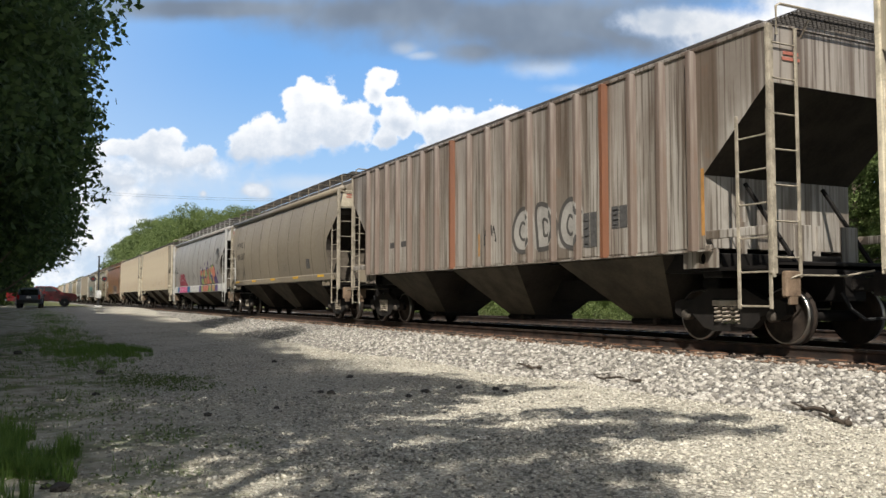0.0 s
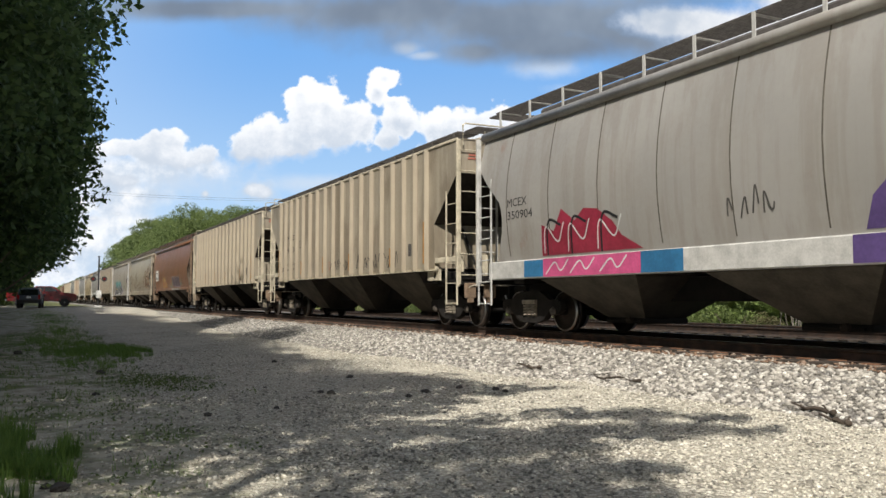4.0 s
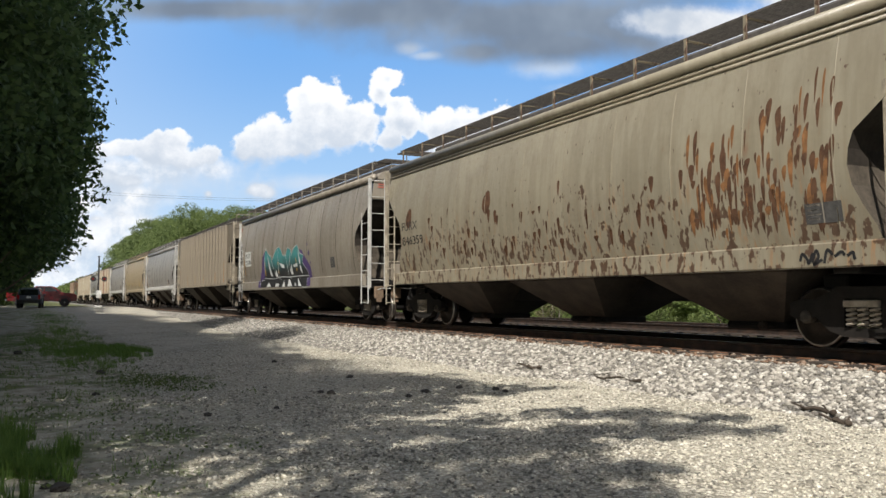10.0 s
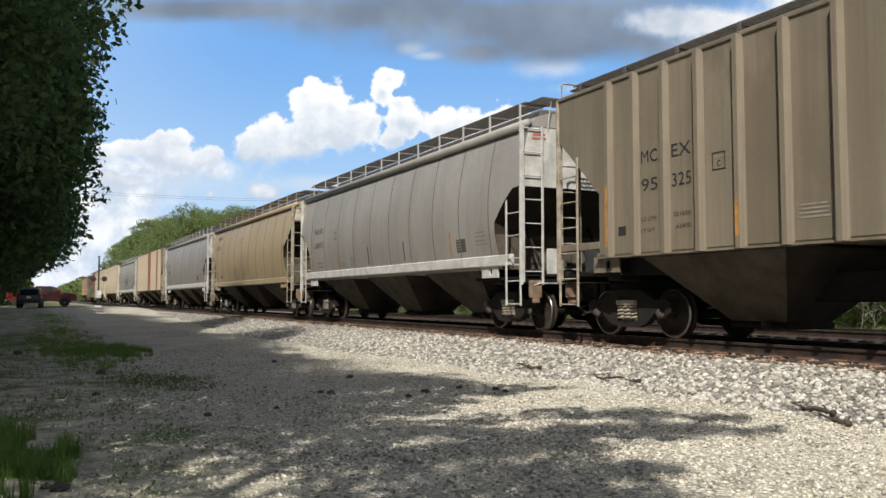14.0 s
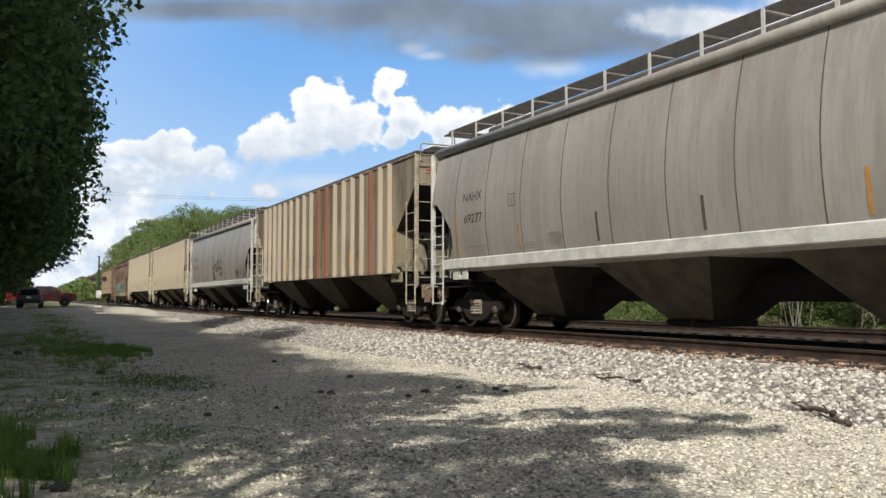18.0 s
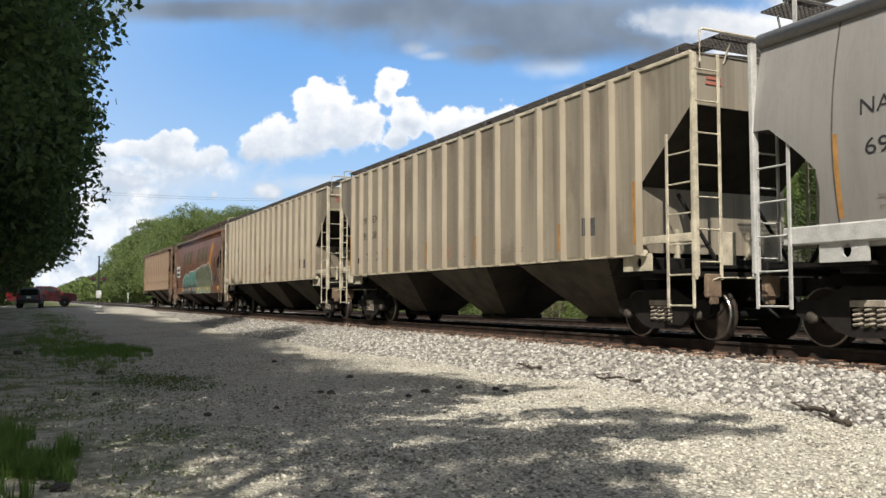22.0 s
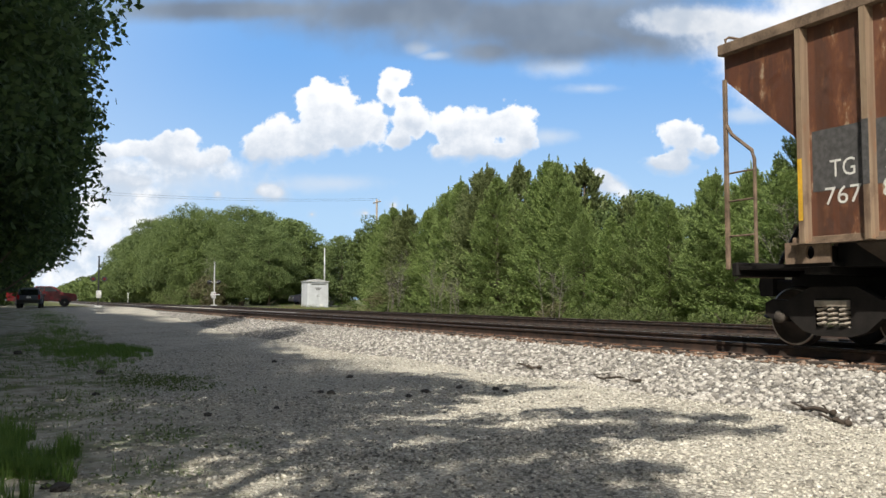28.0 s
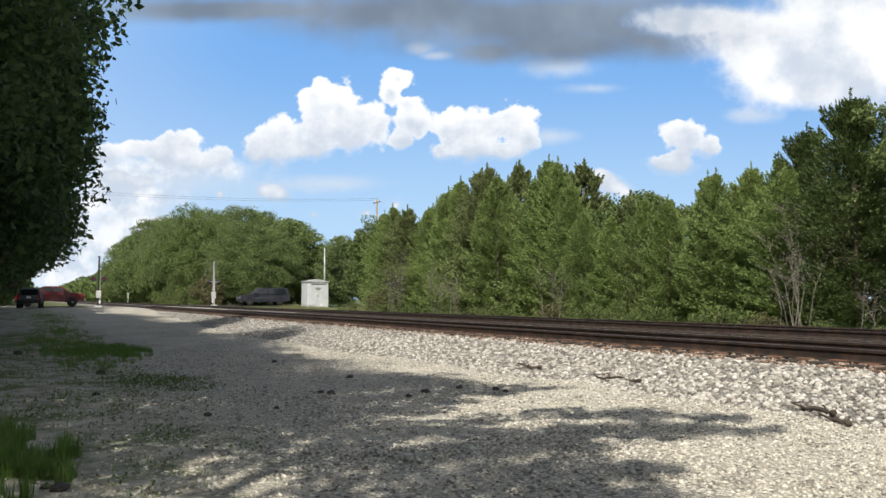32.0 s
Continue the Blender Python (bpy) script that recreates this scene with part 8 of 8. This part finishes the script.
    scribble(c, 14.0, 14.85, 1.09, 1.30, 5, 0.04, SP_BLACK, 51)
    stencil(c, 14.1, 1.62, 0.55, 0.26)
    # drab car with the teal piece
    c = C[8]
    panel(c, 1.3, 2.38, 2.13, 2.78, SIGNWHITE, "number_panel")
    letters(c, "MCEX", 1.42, 2.50, 0.19, None, 0.78)
    letters(c, "350788", 1.40, 2.20, 0.19, None, 0.90)
    piece = [(3.99, 1.16), (4.00, 1.45), (4.53, 1.54), (4.86, 2.63), (5.06, 2.72), (5.38, 2.53), (5.83, 2.38), (5.86, 2.20), (6.41, 2.56), (6.82, 2.72), (7.18, 2.68), (7.62, 2.36), (7.97, 2.37), (8.25, 2.62), (8.71, 2.51), (8.76, 2.30), (8.98, 2.53), (9.43, 2.66), (9.61, 2.61), (9.82, 2.36), (10.27, 2.26), (10.12, 2.11), (10.18, 1.93), (10.66, 1.62), (10.57, 1.13), (10.07, 1.11)]
    blob(c, [(3.58, 1.15), (3.66, 1.46), (4.15, 1.87), (4.46, 2.40), (4.92, 2.70), (4.84, 1.53), (4.35, 1.15)], SP_PURPLE, 0.0045, False)
    blob(c, [(9.74, 2.50), (10.11, 2.44), (10.49, 2.16), (10.78, 1.98), (10.99, 1.83), (11.03, 1.65), (10.99, 1.14), (10.53, 1.13), (10.66, 1.62), (10.18, 1.93), (10.12, 2.11)], SP_PURPLE, 0.0045, False)
    blob(c, piece, SP_TEAL, 0.0055, False)
    stroke(c, piece, 0.022, SP_WHITE, off=0.0075)
    for wedge in ([(5.25, 2.51), (5.52, 2.11), (5.88, 1.57), (5.52, 1.64)],
                  [(6.96, 2.11), (7.67, 2.00), (7.75, 1.87), (7.33, 1.89)],
                  [(8.93, 1.96), (9.42, 2.01), (9.46, 1.88), (8.96, 1.86)],
                  [(9.61, 2.56), (9.84, 2.05), (10.00, 1.57), (9.76, 1.71)],
                  [(8.44, 1.77), (8.70, 2.00), (8.79, 1.59), (8.54, 1.61)],
                  [(6.25, 1.68), (6.46, 1.85), (6.63, 1.57), (6.39, 1.54)],
                  [(4.97, 1.17), (5.35, 1.35), (5.75, 1.16)],
                  [(6.35, 1.16), (6.45, 1.29), (6.94, 1.27), (6.84, 1.15)],
                  [(7.36, 1.15), (7.66, 1.39), (7.79, 1.15)],
                  [(8.10, 1.15), (8.35, 1.47), (8.79, 1.15)],
                  [(9.07, 1.16), (9.12, 1.31), (9.32, 1.16)],
                  [(9.55, 1.15), (9.49, 1.46), (9.96, 1.14)]):
        blob(c, wedge, SP_WHITE, 0.008, False)
    for line in ([(6.82, 2.72), (6.91, 2.11), (6.74, 1.65), (7.05, 1.42)],
                 [(8.71, 2.51), (8.39, 1.91), (8.59, 1.57)],
                 [(7.97, 2.37), (8.12, 1.92), (8.22, 1.59)],
                 [(5.86, 2.20), (6.25, 1.64)],
                 [(4.53, 1.54), (5.96, 1.49), (7.05, 1.54), (8.22, 1.51), (9.22, 1.52), (10.64, 1.51)]):
        stroke(c, line, 0.03, SP_WHITE, off=0.0085)
    for x, z, r in ((10.9, 2.30, 0.09), (10.75, 2.62, 0.06), (11.05, 1.95, 0.05), (3.9, 1.75, 0.05)):
        blob(c, [(x + r * math.cos(a), z + r * math.sin(a)) for a in [k * 1.047 for k in range(6)]], SP_PURPLE, 0.0055)
    reflectors(c, [(4.75, 1.66, 2.25), (6.8, 1.66, 2.14), (9.3, 1.7, 2.2)], YELLOW)
    reflectors(c, [(1.15, 1.6, 2.4)])
    stencil(c, 13.2, 1.7)
    # taupe, grey, yellow and striped cars
    ribbed_marks(C[9], "325", "221600", "63400")
    grey_marks(C[10], "69075")
    c = C[11]
    letters(c, "NAHX", 1.12, 3.68, 0.235, None, 1.12, 0.3)
    letters(c, "66155", 1.08, 3.18, 0.235, None, 1.22)
    plate_box(c, 6.50, 3.28, "C")
    reflectors(c, [(0.98, 1.68, 2.72), (3.88, 1.72, 2.26), (6.56, 1.72, 2.26), (9.2, 1.72, 2.26), (12.0, 1.72, 2.26), (14.1, 1.7, 2.6)], YELLOW)
    letters(c, "LD LMT", 1.16, 1.94, 0.075, FAINT, 0.45)
    letters(c, "LT WT", 1.16, 1.78, 0.075, FAINT, 0.38)
    letters(c, "WARNING", 5.50, 2.20, 0.08, FAINT, 0.5)
    bars(c, 5.3, 6.1, 1.84, 5, 0.06, 0.028, FAINT, 2)
    letters(c, "DO NOT HAMMER ON CAR", 5.15, 1.71, 0.08, REDFAINT, 1.35)
    panel(c, 2.3, 2.55, 1.72, 1.86, BLACKMARK, "print_line")
    scribble(c, 14.0, 14.25, 2.4, 2.9, 3, 0.03, SP_GREY, 5)
    grey_marks(C[12], "69277")
    c = C[13]
    reflectors(c, [(15.2, 1.62, 2.66), (12.15, 1.62, 2.12), (6.8, 1.62, 2.10), (4.85, 1.62, 2.2), (1.42, 1.6, 2.45)], YELLOW)
    stencil(c, 12.42, 1.88, 0.42, 0.26)
    letters(c, "MW", 1.62, 2.20, 0.20, None, 0.50)
    letters(c, "CX", 2.42, 2.22, 0.20, None, 0.40)
    letters(c, "46", 1.66, 1.80, 0.20, None, 0.36)
    letters(c, "208", 2.40, 1.82, 0.20, None, 0.52)
    panel(c, 3.32, 3.74, 1.70, 2.12, SIGNWHITE, "number_panel")
    letters(c, "6", 3.42, 1.82, 0.22, None, 0.16, off=0.008)
    for text, z in (("CAPY", 2.06), ("LD LMT", 1.90), ("LT WT", 1.74)):
        letters(c, text, 4.2, z, 0.08, GREYPATCH, 0.36)
    for text, z in (("200000", 2.06), ("203000", 1.90), ("60000", 1.74)):
        letters(c, text, 5.1, z, 0.08, GREYPATCH, 0.4)
    for d in (7.9, 8.6):
        bars(c, d, d + 0.45, 1.8, 4, 0.10, 0.04, SP_GREY, int(d * 3))
    c = C[14]
    grey_marks(c, "69073")
    reflectors(c, [(6.72, 1.70, 2.24), (9.35, 1.70, 2.26)], YELLOW)
    stroke(c, [(7.35, 2.30), (7.05, 2.38), (6.98, 2.18), (7.28, 2.05), (7.3, 1.85), (7.0, 1.8)], 0.07, SP_BLACK)
    stroke(c, [(7.05, 2.1), (6.95, 1.95), (7.1, 1.75), (7.4, 1.72), (7.45, 1.9), (7.2, 2.0), (7.3, 1.72), (7.6, 1.72)], 0.045, SP_BLACK)
    stroke(c, [(7.36, 2.8), (7.46, 2.2)], 0.07, SP_BLACK)
    stroke(c, [(7.3, 2.4), (7.75, 2.45), (7.7, 2.15)], 0.06, SP_BLACK)
    stroke(c, [(8.05, 2.55), (7.8, 2.4), (8.05, 2.3), (7.85, 2.15), (8.15, 2.1)], 0.06, SP_BLACK)
    stroke(c, [(8.5, 2.6), (8.25, 2.65), (8.15, 2.4), (8.35, 2.2), (8.55, 2.35), (8.5, 2.6)], 0.07, SP_BLACK)
    stroke(c, [(8.62, 3.05), (8.66, 2.3), (9.0, 2.28), (9.2, 2.18), (9.15, 2.5)], 0.08, SP_BLACK)
    stroke(c, [(9.16, 2.9), (9.18, 2.5)], 0.07, SP_BLACK)
    stroke(c, [(9.0, 2.62), (9.36, 2.6)], 0.05, SP_BLACK)
    scribble(c, 8.75, 9.25, 1.85, 2.1, 4, 0.03, SP_BLACK, 61)
    ribbed_marks(C[15], "381", "221600", "63400")
    ribbed_marks(C[16], "398", "222600", "63400")
    scribble(C[16], 8.2, 8.75, 1.6, 2.15, 3, 0.035, SP_BLACK, 65)
    # red-brown car with green graffiti; its faded road name as plain blocks
    c = C[17]
    panel(c, 1.1, 2.35, 2.06, 2.78, SIGNWHITE, "number_panel")
    bars(c, 1.25, 2.2, 2.18, 2, 0.28, 0.16, BLACKMARK, 4)
    for d, w, z in ((3.55, 0.75, 2.75), (4.55, 0.85, 2.77), (5.65, 0.9, 2.78), (8.2, 0.7, 2.8), (9.1, 0.28, 2.8), (9.6, 0.75, 2.8), (10.6, 0.68, 2.8)):
        panel(c, d, d + w, z, z + 0.80, FADEDGREEN, "faded_block", 0.004)
    blob(c, [(11.85, 2.45), (11.95, 3.0), (12.3, 3.72), (12.95, 3.68), (12.75, 3.1), (12.5, 2.45)], FADEDGOLD, 0.0045, False)
    sh = [(2.9, 1.4), (3.1, 1.75), (3.7, 2.0), (4.1, 2.1), (4.5, 2.25), (5.0, 2.2), (5.4, 2.05), (5.9, 2.3), (6.6, 2.35), (7.3, 2.3), (7.75, 2.35), (7.85, 1.4)]
    blob(c, sh, SP_TEAL2, 0.006, False)
    stroke(c, sh, 0.045, SP_WHITE, off=0.0075)
    for x0 in (3.6, 4.7, 5.8, 6.7):
        stroke(c, [(x0, 1.45), (x0 + 0.35, 2.0), (x0 + 0.55, 1.6), (x0 + 0.8, 1.9)], 0.06, SP_BLACK, off=0.008)
        stroke(c, [(x0 + 0.1, 1.45), (x0 + 0.42, 1.9), (x0 + 0.6, 1.5)], 0.03, SP_WHITE, off=0.009)
    panel(c, 2.9, 7.8, 1.01, 1.36, SP_BLACK, "painted_band", 0.0055)
    for x0 in (3.1, 3.9, 4.8, 5.7, 6.6, 7.2):
        stroke(c, [(x0, 1.05), (x0 + 0.25, 1.32), (x0 + 0.5, 1.1)], 0.07, SP_WHITE, off=0.0075)
    sh = [(7.8, 1.4), (7.85, 2.2), (8.4, 2.45), (9.0, 2.45), (9.5, 2.5), (10.1, 2.6), (10.5, 2.45), (10.9, 2.6), (11.3, 2.5), (11.7, 2.68), (12.1, 2.5), (12.5, 2.3), (12.65, 1.95), (12.4, 1.7), (12.5, 1.4)]
    blob(c, sh, SP_OLIVE, 0.006, False)
    stroke(c, sh, 0.05, SP_WHITE, off=0.0075)
    panel(c, 7.85, 12.35, 1.01, 1.36, SP_OLIVE, "painted_band", 0.0055)
    for loop in ([(7.96, 1.55), (7.80, 2.15), (8.15, 2.36), (8.60, 2.20), (8.35, 1.85), (8.85, 1.50)], [(9.10, 1.50), (8.90, 2.13), (9.30, 2.36), (9.75, 2.20), (9.45, 1.85), (9.90, 1.48)], [(10.20, 2.38), (10.12, 1.50), (10.50, 1.55)], [(10.55, 2.45), (10.95, 2.15), (10.60, 1.90), (11.10, 1.50)], [(11.70, 2.50), (11.30, 2.35), (11.40, 1.98), (11.75, 1.95), (11.35, 1.75), (11.55, 1.48), (11.80, 1.50)], [(12.35, 2.20), (12.00, 2.15), (12.30, 1.88), (11.98, 1.65)]):
        stroke(c, loop, 0.085, SP_BLACK, off=0.008)
        stroke(c, [(a + 0.09, b - 0.02) for a, b in loop], 0.028, SP_WHITE, off=0.009)
    for x0 in (8.0, 9.1, 10.2, 11.2):
        stroke(c, [(x0, 1.36), (x0 + 0.25, 1.10), (x0 + 0.6, 1.04), (x0 + 0.8, 1.30)], 0.035, SP_WHITE, off=0.0075)
    for d in (3.0, 5.4, 8.4, 11.1, 14.0):
        panel(c, d, d + 0.5, 1.2, 1.32, YELLOW, "reflector", 0.0095)
    stencil(c, 12.85, 1.6, 0.7, 0.32)
    stencil(c, 13.3, 2.4, 0.3, 0.5)
    # last car
    c = C[18]
    panel(c, 1.5, 3.1, 2.02, 2.80, GREYPATCH, "number_panel", 0.004)
    panel(c, 3.15, 4.0, 1.95, 2.45, GREYPATCH, "number_panel", 0.004)
    letters(c, "TG", 1.76, 2.18, 0.22, WHITEMARK, 0.36)
    letters(c, "X", 2.52, 2.20, 0.22, WHITEMARK, 0.16)
    letters(c, "767", 1.68, 1.84, 0.22, WHITEMARK, 0.52)
    letters(c, "82", 2.48, 1.86, 0.22, WHITEMARK, 0.34)
    reflectors(c, [(1.40, 1.66, 2.46), (4.16, 1.5, 2.0), (7.0, 1.45, 1.95), (13.8, 1.6, 2.4)], YELLOW)
    bars(c, 5.8, 6.4, 1.75, 4, 0.10, 0.05, FAINT, 4)


RUSTRUN = simple("dark_rust_patch", (0.115, 0.058, 0.032), 0.9, 0, 0.5, 7)
RUSTORANGE = simple("orange_rust_patch", (0.25, 0.12, 0.05), 0.9, 0, 0.5, 7)
marks()


# ---- what moves ----
def travel(t):
    """How far the train has gone since the start."""
    return 10.8 * t if t <= 9 else 97.2 + 11.13 * (t - 9)


def motions():
    stops = [0, 3, 6, 8, 9, 10, 12, 15, 18, 21, 24, 27, 30, 32]
    for car, y in CARS:
        walk(car, [(t, pose(TRACK_X, y - travel(t), 0, 0, 0, -90)) for t in stops])
    done = {}
    times = [i / 30 for i in range(961)]
    for w, ax in WHEELSETS:
        if ax not in done:
            walk(w, [(t, pose(ax, 0, 0.415, 0, math.degrees(travel(t) / 0.415), 0)) for t in times])
            done[ax] = w
        else:
            src = done[ax].animation_data
            w.rotation_mode = "QUATERNION"
            w.animation_data_create()
            w.animation_data.action = src.action
            w.animation_data.action_slot = src.action_slot
    # the crossing wakes once the train has gone
    hold = [(0, 0), (29.4, 0), (30.2, 18), (31.0, 58), (31.7, 84), (32, 86)]
    walk(near_arm, [(t, pose(0.14, 0, 1.2, a, 0, 0)) for t, a in hold])
    walk(far_arm, [(t, pose(0.14, 0, 1.2, a, 0, 0)) for t, a in hold])
    walk(red_pickup, [(t, pose(1.35 + d, 86.3, ROAD_Z)) for t, d in ((0, 0), (12, 0), (24, 0), (30.6, 0), (31.0, 0.06), (31.5, 0.28), (32, 0.66))])
    walk(blue_wagon, [(t, pose(x, 89.7, FAR_ROAD_Z, 0, 0, 180)) for t, x in ((0, 31.6), (8, 31.5), (26, 30.4), (27.5, 29.07), (28.5, 28.0), (29.5, 26.64), (30.5, 25.45), (31, 24.6), (31.5, 23.65), (32, 22.85))])
    walk(clouds, [(0, pose(0, 0, 0, 0, 0, -YAW + 0.62)), (16, pose(0, 0, 0, 0, 0, -YAW + 0.095)), (32, pose(0, 0, 0, 0, 0, -YAW - 0.43))])


motions()
